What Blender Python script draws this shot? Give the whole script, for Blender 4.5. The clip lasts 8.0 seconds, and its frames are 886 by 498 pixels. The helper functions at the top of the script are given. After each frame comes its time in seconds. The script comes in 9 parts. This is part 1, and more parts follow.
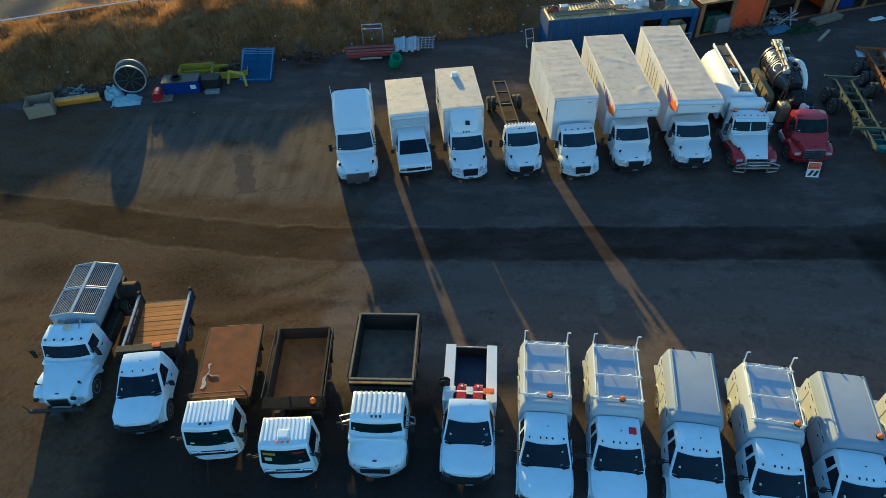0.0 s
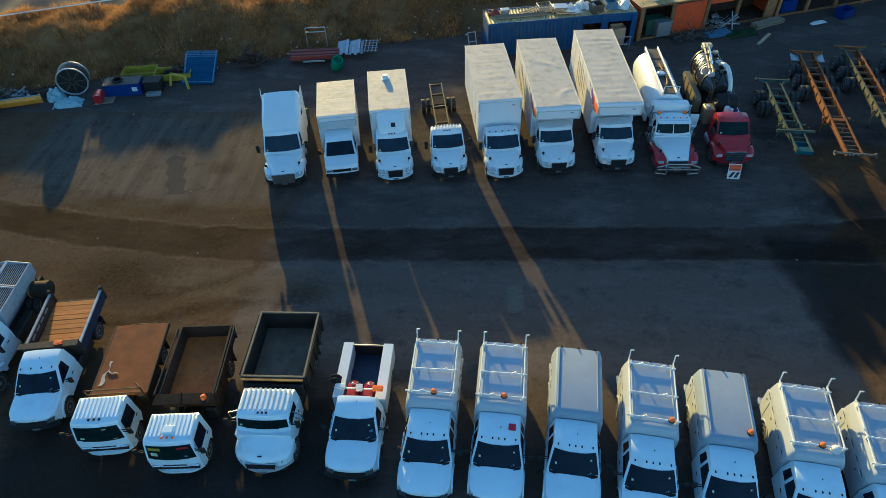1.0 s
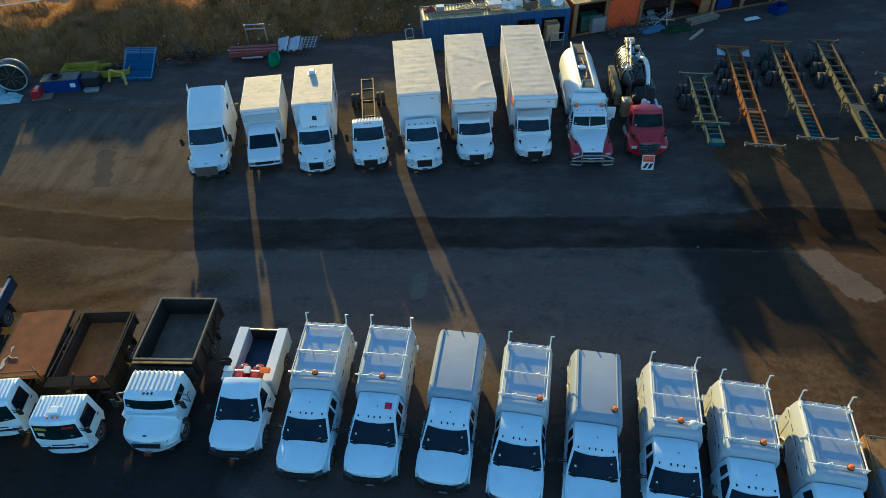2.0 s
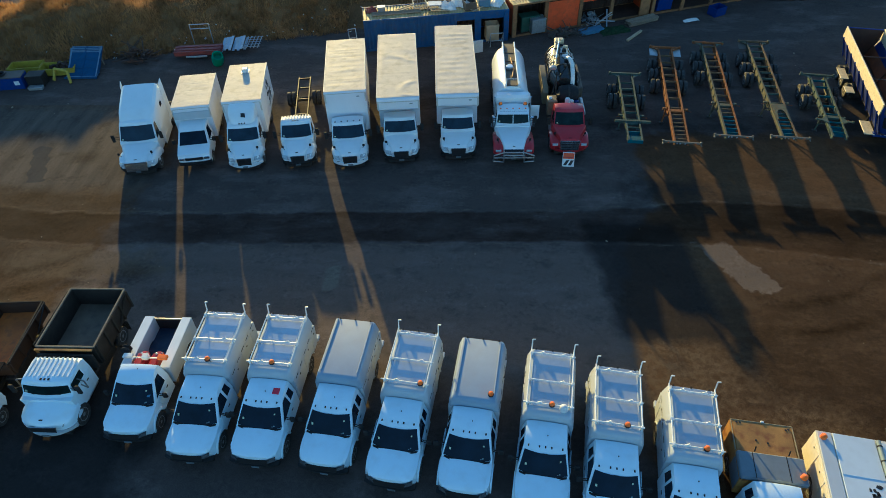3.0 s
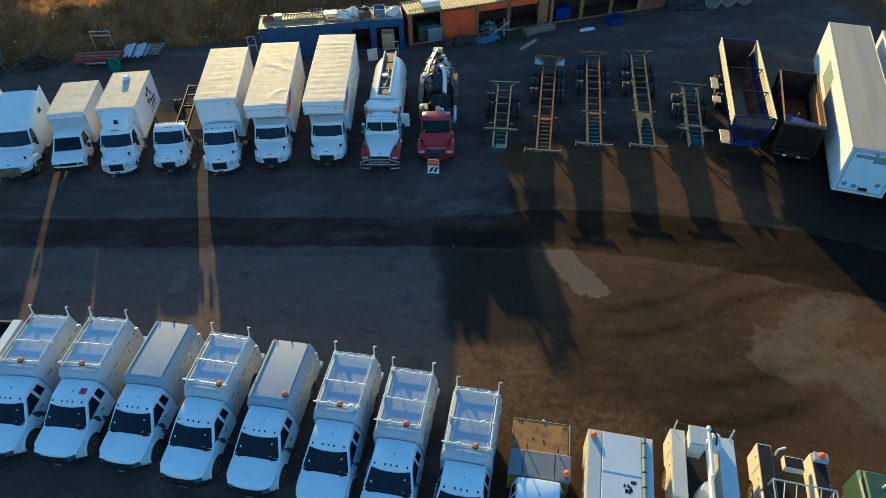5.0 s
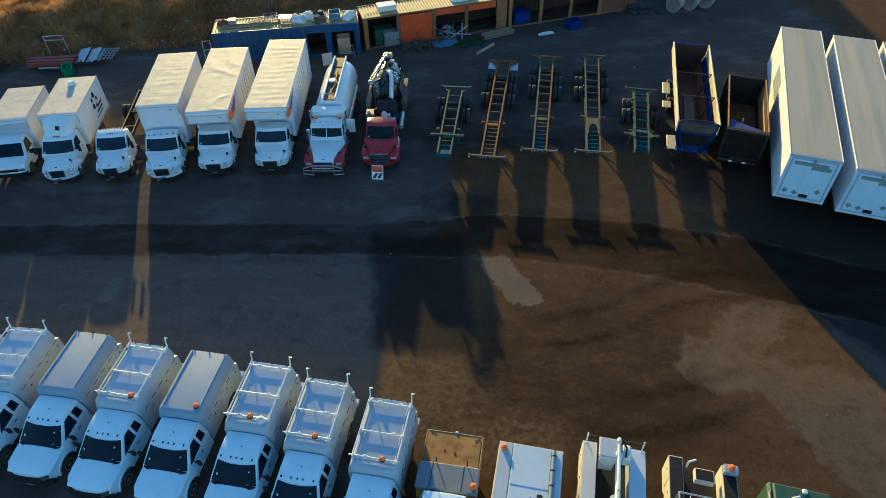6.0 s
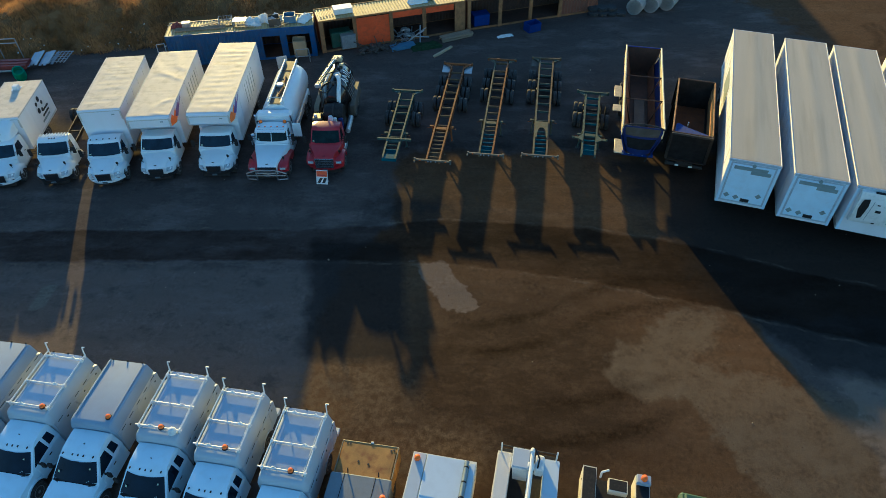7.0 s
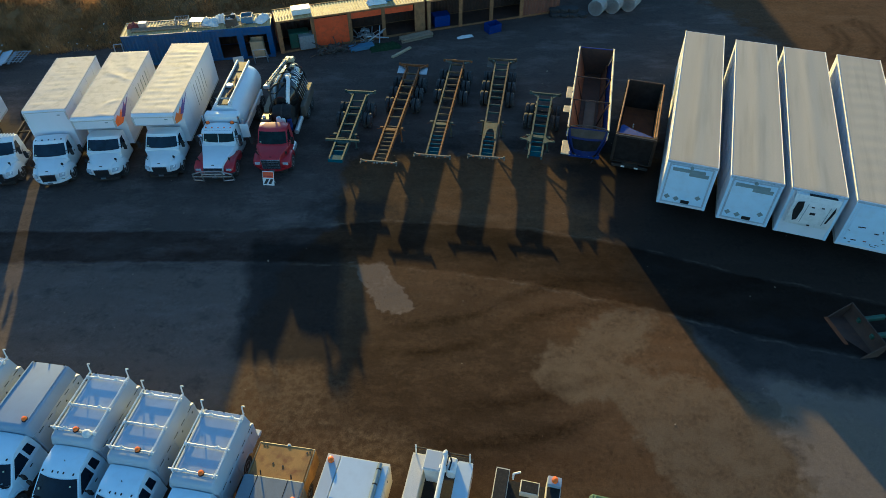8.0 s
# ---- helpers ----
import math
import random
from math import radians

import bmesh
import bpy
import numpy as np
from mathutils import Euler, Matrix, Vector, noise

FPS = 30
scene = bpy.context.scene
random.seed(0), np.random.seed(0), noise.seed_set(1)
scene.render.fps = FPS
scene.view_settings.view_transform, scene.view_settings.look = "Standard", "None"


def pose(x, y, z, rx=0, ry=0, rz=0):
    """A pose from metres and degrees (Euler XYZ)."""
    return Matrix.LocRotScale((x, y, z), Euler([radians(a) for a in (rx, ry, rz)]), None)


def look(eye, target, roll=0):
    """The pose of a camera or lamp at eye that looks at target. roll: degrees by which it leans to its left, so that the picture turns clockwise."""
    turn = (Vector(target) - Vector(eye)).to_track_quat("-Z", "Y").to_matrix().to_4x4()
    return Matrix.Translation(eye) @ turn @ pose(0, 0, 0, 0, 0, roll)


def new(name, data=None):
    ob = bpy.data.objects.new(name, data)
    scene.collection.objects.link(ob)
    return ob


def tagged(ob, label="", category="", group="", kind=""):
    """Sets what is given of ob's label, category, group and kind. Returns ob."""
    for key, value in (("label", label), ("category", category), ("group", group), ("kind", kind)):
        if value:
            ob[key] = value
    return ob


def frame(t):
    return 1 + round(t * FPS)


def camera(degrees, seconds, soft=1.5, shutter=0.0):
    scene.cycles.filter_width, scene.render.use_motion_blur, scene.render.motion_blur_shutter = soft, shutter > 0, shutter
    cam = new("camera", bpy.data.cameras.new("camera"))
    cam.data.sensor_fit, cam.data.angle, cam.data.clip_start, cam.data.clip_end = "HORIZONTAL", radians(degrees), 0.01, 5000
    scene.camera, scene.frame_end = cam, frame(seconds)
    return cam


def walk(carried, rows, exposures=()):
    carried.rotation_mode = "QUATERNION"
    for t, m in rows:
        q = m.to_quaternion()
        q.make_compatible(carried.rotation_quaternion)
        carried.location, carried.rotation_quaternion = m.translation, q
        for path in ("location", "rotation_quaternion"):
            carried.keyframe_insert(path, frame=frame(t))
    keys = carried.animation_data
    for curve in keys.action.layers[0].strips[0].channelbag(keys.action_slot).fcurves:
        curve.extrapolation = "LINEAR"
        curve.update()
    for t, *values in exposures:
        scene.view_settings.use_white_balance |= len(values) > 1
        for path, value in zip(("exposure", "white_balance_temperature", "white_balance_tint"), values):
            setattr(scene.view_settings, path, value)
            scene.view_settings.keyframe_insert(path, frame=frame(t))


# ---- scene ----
cam = camera(69.6, 8.0, soft=0.4)
PATH = [
    (0, (-0.239, -0.163, 23.564), (-0.346, 1.252, 22.154), -2.2),
    (0.5, (1.893, -0.163, 23.618), (1.784, 1.256, 22.212), -2.2),
    (1, (4.106, -0.349, 23.625), (4.0, 1.073, 22.222), -2.1),
    (1.5, (6.395, -0.703, 23.606), (6.293, 0.72, 22.204), -2.1),
    (2, (8.721, -1.136, 23.576), (8.623, 0.289, 22.176), -2.1),
    (3.5, (15.29, -2.133, 23.943), (15.204, -0.702, 22.548), -1.6),
    (4, (17.334, -2.273, 24.139), (17.252, -0.842, 22.744), -1.4),
    (4.5, (19.25, -2.333, 24.291), (19.174, -0.898, 22.9), -1.3),
    (5, (21.107, -2.205, 24.418), (21.033, -0.77, 23.027), -1.2),
    (6.5, (26.047, -1.367, 24.477), (25.982, 0.07, 23.087), -1.1),
    (7, (27.619, -1.132, 24.456), (27.56, 0.305, 23.066), -1.0),
    (7.5, (29.174, -0.983, 24.469), (29.12, 0.453, 23.079), -0.9),
    (8, (30.722, -0.994, 24.512), (30.673, 0.442, 23.121), -0.7),
]
walk(cam, [(t, look(eye, target, roll)) for t, eye, target, roll in PATH], [(0.0, 0.90, 4540, -4), (8.0, 0.90, 4540, -4)])

# ---- light ----
SUN_ELEV, SUN_AZ = 8.9, 18.8          # degrees above the horizon; degrees to the left of straight ahead
sky_world = bpy.data.worlds.new("sky")
scene.world = sky_world
sky_world.use_nodes = True
wn = sky_world.node_tree.nodes
sky = wn.new("ShaderNodeTexSky")
sky.sky_type, sky.sun_disc = "NISHITA", False
sky.sun_elevation, sky.sun_rotation = radians(SUN_ELEV), radians(-SUN_AZ)
sky.air_density, sky.dust_density, sky.ozone_density = 1.0, 0.3, 1.2
wn["Background"].inputs["Strength"].default_value = 0.13
sky_world.node_tree.links.new(sky.outputs[0], wn["Background"].inputs["Color"])
sun_dir = Vector((-math.sin(radians(SUN_AZ)) * math.cos(radians(SUN_ELEV)),
                  math.cos(radians(SUN_AZ)) * math.cos(radians(SUN_ELEV)), math.sin(radians(SUN_ELEV))))
sun = new("sun", bpy.data.lights.new("sun", "SUN"))
sun.data.energy, sun.data.angle, sun.data.color = 6.5, radians(0.7), (1.0, 0.56, 0.12)
sun.matrix_world = look(sun_dir * 100, (0, 0, 0))


# ---- materials ----
def mat(name, color, rough=0.5, metal=0.0, vary=0.12, scale=3.0, bump=0.0, fine=60.0, dirt=0.0,
        dirt_color=(0.10, 0.075, 0.05), streak=None, coat=0.0, spec=0.5, rand=0.0, emit=0.0):
    m = bpy.data.materials.new(name)
    m.use_nodes = True
    nt = m.node_tree
    b = nt.nodes["Principled BSDF"]
    b.inputs["Roughness"].default_value = rough
    b.inputs["Metallic"].default_value = metal
    b.inputs["Coat Weight"].default_value = coat
    b.inputs["Coat Roughness"].default_value = 0.08
    b.inputs["Specular IOR Level"].default_value = spec
    tc = nt.nodes.new("ShaderNodeTexCoord")
    mp = nt.nodes.new("ShaderNodeMapping")
    nt.links.new(tc.outputs["Object"], mp.inputs["Vector"])
    info = nt.nodes.new("ShaderNodeObjectInfo")
    shift = nt.nodes.new("ShaderNodeVectorMath")
    shift.operation = "MULTIPLY"
    comb = nt.nodes.new("ShaderNodeCombineXYZ")
    for k in range(3):
        nt.links.new(info.outputs["Random"], comb.inputs[k])
    shift.inputs[1].default_value = (37.0, 19.0, 53.0)
    nt.links.new(comb.outputs[0], shift.inputs[0])
    nt.links.new(shift.outputs[0], mp.inputs["Location"])
    if streak:
        mp.inputs["Scale"].default_value = streak
    big = nt.nodes.new("ShaderNodeTexNoise")
    big.inputs["Scale"].default_value, big.inputs["Detail"].default_value = scale, 5
    nt.links.new(mp.outputs[0], big.inputs["Vector"])
    small = nt.nodes.new("ShaderNodeTexNoise")
    small.inputs["Scale"].default_value, small.inputs["Detail"].default_value = fine, 3
    nt.links.new(tc.outputs["Object"], small.inputs["Vector"])
    add = nt.nodes.new("ShaderNodeMath")
    add.operation = "ADD"
    nt.links.new(big.outputs["Fac"], add.inputs[0])
    half = nt.nodes.new("ShaderNodeMath")
    half.operation, half.inputs[1].default_value = "MULTIPLY", 0.5
    nt.links.new(small.outputs["Fac"], half.inputs[0])
    nt.links.new(half.outputs[0], add.inputs[1])
    ramp = nt.nodes.new("ShaderNodeMapRange")
    ramp.inputs["From Min"].default_value, ramp.inputs["From Max"].default_value = 0.45, 1.05
    ramp.inputs["To Min"].default_value, ramp.inputs["To Max"].default_value = 1 - vary, 1 + vary
    nt.links.new(add.outputs[0], ramp.inputs["Value"])
    mix = nt.nodes.new("ShaderNodeMix")
    mix.data_type, mix.blend_type = "RGBA", "MULTIPLY"
    mix.inputs["Factor"].default_value = 1.0
    mix.inputs["A"].default_value = (*color, 1)
    nt.links.new(ramp.outputs[0], mix.inputs["B"])
    out = mix.outputs["Result"]
    if rand:
        hs = nt.nodes.new("ShaderNodeHueSaturation")
        mr = nt.nodes.new("ShaderNodeMapRange")
        mr.inputs["To Min"].default_value, mr.inputs["To Max"].default_value = 1 - rand, 1 + rand
        nt.links.new(info.outputs["Random"], mr.inputs["Value"])
        nt.links.new(mr.outputs[0], hs.inputs["Value"])
        nt.links.new(out, hs.inputs["Color"])
        out = hs.outputs["Color"]
    if dirt:
        dn = nt.nodes.new("ShaderNodeTexNoise")
        dn.inputs["Scale"].default_value, dn.inputs["Detail"].default_value = scale * 2.3, 7
        nt.links.new(mp.outputs[0], dn.inputs["Vector"])
        dr = nt.nodes.new("ShaderNodeMapRange")
        dr.inputs["From Min"].default_value, dr.inputs["From Max"].default_value = 0.5, 0.72
        dr.inputs["To Max"].default_value = dirt
        nt.links.new(dn.outputs["Fac"], dr.inputs["Value"])
        dm = nt.nodes.new("ShaderNodeMix")
        dm.data_type = "RGBA"
        nt.links.new(dr.outputs[0], dm.inputs["Factor"])
        nt.links.new(out, dm.inputs["A"])
        dm.inputs["B"].default_value = (*dirt_color, 1)
        out = dm.outputs["Result"]
    nt.links.new(out, b.inputs["Base Color"])
    if bump:
        bp = nt.nodes.new("ShaderNodeBump")
        bp.inputs["Strength"].default_value, bp.inputs["Distance"].default_value = bump, 0.02
        nt.links.new(add.outputs[0], bp.inputs["Height"])
        nt.links.new(bp.outputs[0], b.inputs["Normal"])
    if emit:
        b.inputs["Emission Color"].default_value = (*color, 1)
        b.inputs["Emission Strength"].default_value = emit
    return m


WHITE = mat("white_paint", (0.74, 0.78, 0.80), 0.32, coat=0.35, vary=0.04, scale=1.2, dirt=0.10, dirt_color=(0.5, 0.47, 0.42))
FLEET_WHITE = mat("fleet_white_paint", (0.71, 0.82, 0.90), 0.30, coat=0.4, vary=0.05, scale=1.0, dirt=0.14, dirt_color=(0.42, 0.40, 0.36))
ROOF_WORN = mat("weathered_white_roof", (0.64, 0.70, 0.74), 0.4, vary=0.08, scale=1.6, dirt=0.5, dirt_color=(0.40, 0.36, 0.24))
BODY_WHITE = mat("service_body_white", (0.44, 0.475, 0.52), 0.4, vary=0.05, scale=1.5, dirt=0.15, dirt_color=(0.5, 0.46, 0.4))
BOX_SIDE = mat("box_side_white", (0.70, 0.71, 0.75), 0.42, vary=0.05, scale=0.8, dirt=0.12, dirt_color=(0.5, 0.47, 0.4), streak=(1, 1, 0.25))
BOX_ROOF = mat("box_roof_skin", (0.56, 0.50, 0.42), 0.68, spec=0.3, vary=0.10, scale=0.9, bump=0.06, fine=9, dirt=0.45, dirt_color=(0.27, 0.24, 0.18))
TRAILER_ROOF = mat("trailer_roof_aluminium", (0.44, 0.38, 0.29), 0.72, spec=0.27, vary=0.10, scale=0.5, bump=0.08, fine=12, dirt=0.3,
                   dirt_color=(0.22, 0.195, 0.14), streak=(2.2, 0.12, 1))
CAP_ROOF = mat("cap_roof_gelcoat", (0.29, 0.345, 0.43), 0.6, spec=0.3, vary=0.08, scale=1.0, bump=0.05, dirt=0.2, dirt_color=(0.28, 0.28, 0.28))
COVER = mat("glossy_white_cover", (0.56, 0.62, 0.68), 0.22, coat=0.4, vary=0.05, scale=1.2, dirt=0.15, dirt_color=(0.35, 0.36, 0.38))
CHECKER = mat("pale_checker_plate", (0.62, 0.60, 0.56), 0.4, metal=0.2, vary=0.08, scale=30, bump=0.06, fine=40, dirt=0.15)
SLATE = mat("slate_grey_lid_paint", (0.15, 0.175, 0.205), 0.55, vary=0.12, scale=1.5, dirt=0.3, dirt_color=(0.10, 0.10, 0.10))
CAP_ALU = mat("cap_roof_sheet", (0.48, 0.52, 0.57), 0.16, metal=0.55, vary=0.08, scale=1.4, dirt=0.25, dirt_color=(0.3, 0.31, 0.33))
GLASS = mat("tinted_glass", (0.006, 0.011, 0.021), 0.05, vary=0.6, scale=1.8, spec=0.24)
GLASS_GREEN = mat("green_tinted_glass", (0.010, 0.019, 0.020), 0.06, vary=0.6, spec=0.13)
GLASS_TRUCK = mat("truck_windshield", (0.015, 0.026, 0.042), 0.06, vary=0.5, scale=1.6, spec=0.36)
BLACK = mat("black_plastic", (0.014, 0.014, 0.015), 0.65, spec=0.25, vary=0.25, scale=6, dirt=0.2)
GRATE = mat("walkway_grating", (0.020, 0.019, 0.019), 0.98, spec=0.03, vary=0.4, scale=3)
GRILLE = mat("dark_grille", (0.015, 0.015, 0.017), 0.65, spec=0.25, vary=0.2)
LENS_DIM = mat("dim_headlight_lens", (0.07, 0.075, 0.085), 0.15, vary=0.4, scale=9.0, coat=0.6)
LENS = mat("headlight_lens", (0.42, 0.46, 0.50), 0.15, metal=0.0, vary=0.4, scale=9.0, coat=0.6)
DARK_CHROME = mat("dark_chrome", (0.12, 0.125, 0.135), 0.22, metal=0.8, vary=0.2)
CHROME = mat("chrome", (0.62, 0.63, 0.65), 0.16, metal=0.95, vary=0.08)
ALU = mat("brushed_aluminium", (0.66, 0.67, 0.69), 0.3, metal=0.7, vary=0.1)
RUBBER = mat("tyre_rubber", (0.030, 0.029, 0.028), 0.85, vary=0.3, scale=5, bump=0.3, dirt=0.75, dirt_color=(0.13, 0.11, 0.09))
RIM_WHITE = mat("white_steel_rim", (0.22, 0.215, 0.21), 0.55, vary=0.15, dirt=0.6)
RIM_DARK = mat("steel_rim", (0.32, 0.29, 0.25), 0.5, metal=0.4, vary=0.2, dirt=0.5)
FRAME = mat("chassis_black", (0.018, 0.017, 0.016), 0.65, vary=0.3, scale=4, dirt=0.5, dirt_color=(0.09, 0.06, 0.035))
AMBER = mat("amber_lens", (0.85, 0.19, 0.02), 0.2, vary=0.1)
ORANGE = mat("safety_orange", (0.80, 0.16, 0.03), 0.45, vary=0.12)
RED = mat("red_paint", (0.30, 0.012, 0.02), 0.32, coat=0.3, vary=0.12, dirt=0.15)
RED_DULL = mat("faded_red_paint", (0.17, 0.03, 0.025), 0.6, vary=0.2, dirt=0.5)
RED_LENS = mat("red_lens", (0.5, 0.02, 0.02), 0.25)
BLUE = mat("blue_paint", (0.010, 0.030, 0.17), 0.75, spec=0.2, vary=0.15, dirt=0.2)
BLUE_PALE = mat("pale_blue_paint", (0.11, 0.20, 0.31), 0.5, vary=0.15, dirt=0.25)
YELLOW = mat("yellow_paint", (0.36, 0.29, 0.025), 0.5, vary=0.15, dirt=0.35)
PLOW = mat("plow_yellow_orange", (0.68, 0.30, 0.03), 0.5, vary=0.15, dirt=0.35)
CREAM = mat("cream_paint", (0.62, 0.52, 0.33), 0.5, vary=0.12, dirt=0.3)
CREAM_BODY = mat("aged_cream_service_body", (0.64, 0.60, 0.49), 0.45, vary=0.05, dirt=0.12)
PURPLE = mat("purple_decal", (0.10, 0.05, 0.28), 0.4)
GREEN_RAIL = mat("green_chassis_paint", (0.060, 0.088, 0.074), 0.75, spec=0.2, vary=0.3, scale=4, dirt=0.6, dirt_color=(0.085, 0.055, 0.03))
BOLSTER = mat("worn_dark_bolster_steel", (0.13, 0.115, 0.09), 0.7, vary=0.3, scale=5, dirt=0.5, dirt_color=(0.06, 0.045, 0.03))
TEAL = mat("teal_chassis_paint", (0.012, 0.085, 0.115), 0.85, spec=0.15, vary=0.2, scale=4, dirt=0.4)
ORANGE_RAIL = mat("rust_orange_chassis_paint", (0.20, 0.080, 0.026), 0.75, spec=0.2, vary=0.25, scale=4, dirt=0.5, dirt_color=(0.12, 0.06, 0.03))
TAN_RAIL = mat("faded_tan_chassis_paint", (0.125, 0.088, 0.050), 0.75, spec=0.2, vary=0.25, scale=4, dirt=0.5, dirt_color=(0.13, 0.08, 0.04))
RUST = mat("rusty_steel", (0.185, 0.060, 0.016), 0.9, vary=0.4, scale=1.6, bump=0.2, dirt=0.5, dirt_color=(0.09, 0.045, 0.03), rand=0.1)
TUB_DARK = mat("black_tub_steel", (0.034, 0.027, 0.021), 0.8, vary=0.4, scale=1.6, dirt=0.4, dirt_color=(0.07, 0.05, 0.034), spec=0.2)
BED_GREY = mat("grey_bed_floor", (0.165, 0.122, 0.080), 0.75, vary=0.45, scale=0.9, bump=0.1, dirt=0.6, dirt_color=(0.06, 0.05, 0.042))
RUST_MID = mat("brown_dump_steel", (0.46, 0.135, 0.018), 0.75, vary=0.35, scale=1.1, bump=0.1, dirt=0.5, dirt_color=(0.055, 0.04, 0.03))
PANEL_TRIM = mat("painted_trim", (0.50, 0.48, 0.44), 0.55, vary=0.1)
BED_BLUE = mat("dark_blue_bed_paint", (0.012, 0.028, 0.065), 0.5, vary=0.2, dirt=0.3)
RUST_DARK = mat("dark_rusty_steel", (0.050, 0.028, 0.018), 0.8, vary=0.4, scale=1.4, bump=0.2, dirt=0.5, dirt_color=(0.095, 0.042, 0.02))
OLIVE_RAIL = mat("olive_chassis_paint", (0.088, 0.092, 0.062), 0.75, spec=0.2, vary=0.3, scale=4, dirt=0.6, dirt_color=(0.15, 0.07, 0.03))
NAVY = mat("navy_paint", (0.010, 0.022, 0.125), 0.5, spec=0.35, vary=0.25, dirt=0.4, dirt_color=(0.05, 0.05, 0.06))
RUST_TUB = mat("scraped_brown_tub", (0.062, 0.028, 0.011), 0.75, vary=0.4, scale=1.0, bump=0.1, dirt=0.6, dirt_color=(0.045, 0.028, 0.02))
# orange steel; its brightness stands for sun on the dump box
DUMP_ORANGE = mat("bright_orange_steel", (0.38, 0.18, 0.052), 0.7, vary=0.35, scale=1.5, bump=0.1, dirt=0.6, dirt_color=(0.16, 0.07, 0.03))
RUST_OCHRE = mat("ochre_rusty_plate", (0.29, 0.150, 0.030), 0.6, vary=0.5, scale=1.1, bump=0.1, dirt=0.95, dirt_color=(0.15, 0.042, 0.006))
STEEL_DARK = mat("worn_dump_steel", (0.080, 0.064, 0.048), 0.7, metal=0.1, vary=0.4, scale=1.2, bump=0.15, dirt=0.5, dirt_color=(0.12, 0.11, 0.10))
STEEL = mat("galvanised_steel", (0.42, 0.43, 0.44), 0.4, metal=0.6, vary=0.2, dirt=0.25)
WOOD = mat("deck_planks", (0.43, 0.168, 0.036), 0.75, vary=0.25, scale=2.0, bump=0.2, streak=(0.6, 6, 6), rand=0.16)
WOOD_GREY = mat("weathered_timber", (0.26, 0.20, 0.13), 0.8, vary=0.25, scale=2, bump=0.2, streak=(6, 0.6, 6), rand=0.15)
CONT_TRIM = mat("rusty_timber_trim", (0.25, 0.125, 0.045), 0.75, vary=0.3, scale=3, dirt=0.5, dirt_color=(0.10, 0.06, 0.03), rand=0.2)
PLY = mat("pale_plywood", (0.45, 0.35, 0.21), 0.75, vary=0.2, scale=2, rand=0.1)
PANEL_BLUE = mat("dull_blue_panel_paint", (0.024, 0.064, 0.150), 0.7, vary=0.2, dirt=0.3, dirt_color=(0.05, 0.06, 0.08), spec=0.2)
PANEL_EDGE = mat("pale_blue_panel_edge", (0.14, 0.20, 0.29), 0.6, vary=0.2, dirt=0.3)
# white nose paint with the blue skylight of shaded fronts mixed in
NOSE_SKYLIT = mat("trailer_nose_skylit_white", (0.60, 0.74, 0.88), 0.35, vary=0.06, scale=1.4, dirt=0.2, dirt_color=(0.45, 0.48, 0.52))
NOSE_EDGE = mat("trailer_nose_frame", (0.42, 0.49, 0.57), 0.45, vary=0.15, dirt=0.3)
BAR_STEEL = mat("polished_bar", (0.26, 0.26, 0.27), 0.3, metal=0.8, vary=0.15)
CONT_BLUE = mat("blue_container_paint", (0.013, 0.068, 0.205), 0.55, vary=0.18, scale=1.5, dirt=0.35, dirt_color=(0.10, 0.07, 0.05))
CONT_ORANGE = mat("orange_container_paint", (0.62, 0.085, 0.014), 0.55, vary=0.18, scale=1.5, dirt=0.4, dirt_color=(0.16, 0.06, 0.03))
CONT_GREEN = mat("green_container_paint", (0.03, 0.08, 0.05), 0.55, vary=0.18, scale=1.5, dirt=0.4)
NET_GREEN = mat("dull_green_netting", (0.022, 0.042, 0.018), 0.85, vary=0.5, scale=8, spec=0.1, dirt=0.4)
CONT_BROWN = mat("brown_container_paint", (0.17, 0.07, 0.04), 0.55, vary=0.2, scale=1.5, dirt=0.4)
CONT_ROOF = mat("container_roof_sheet", (0.50, 0.36, 0.15), 0.6, vary=0.2, scale=1.5, dirt=0.5, dirt_color=(0.25, 0.15, 0.07))
TARP = mat("pale_blue_tarp", (0.33, 0.45, 0.50), 0.5, vary=0.15, scale=2.0, bump=0.3, dirt=0.2)
TARP_PALE = mat("thin_white_webbing", (0.40, 0.37, 0.33), 0.8, vary=0.3, scale=6)
PLASTIC_WHITE = mat("white_plastic", (0.72, 0.72, 0.70), 0.4, vary=0.06, dirt=0.15)
GREEN_PLASTIC = mat("green_plastic", (0.01, 0.22, 0.13), 0.45, vary=0.15)
CONCRETE = mat("concrete", (0.36, 0.34, 0.31), 0.85, vary=0.15, bump=0.2, dirt=0.3)
TANK_BLACK = mat("black_tank_paint", (0.012, 0.012, 0.015), 0.5, spec=0.25, vary=0.2, dirt=0.2)
TANK_GLOSS = mat("polished_black_tank", (0.016, 0.015, 0.015), 0.22, spec=0.6, coat=0.5, vary=0.25, dirt=0.2)
TANK_TAN = mat("tan_tank_steel", (0.22, 0.185, 0.115), 0.5, metal=0.2, vary=0.2, dirt=0.3)
SCREEN = mat("blue_grey_screen_paint", (0.34, 0.39, 0.46), 0.45, vary=0.15, dirt=0.2)
INK = mat("black_ink", (0.012, 0.012, 0.014), 0.5)
DECAL_GREY = mat("grey_decal", (0.22, 0.27, 0.28), 0.5, vary=0.2)
PLATE = mat("number_plate", (0.13, 0.15, 0.17), 0.5, vary=0.3)
DECAL_ORANGE = mat("orange_decal", (0.85, 0.20, 0.02), 0.4)
DECAL_RED = mat("red_decal", (0.48, 0.01, 0.04), 0.4)
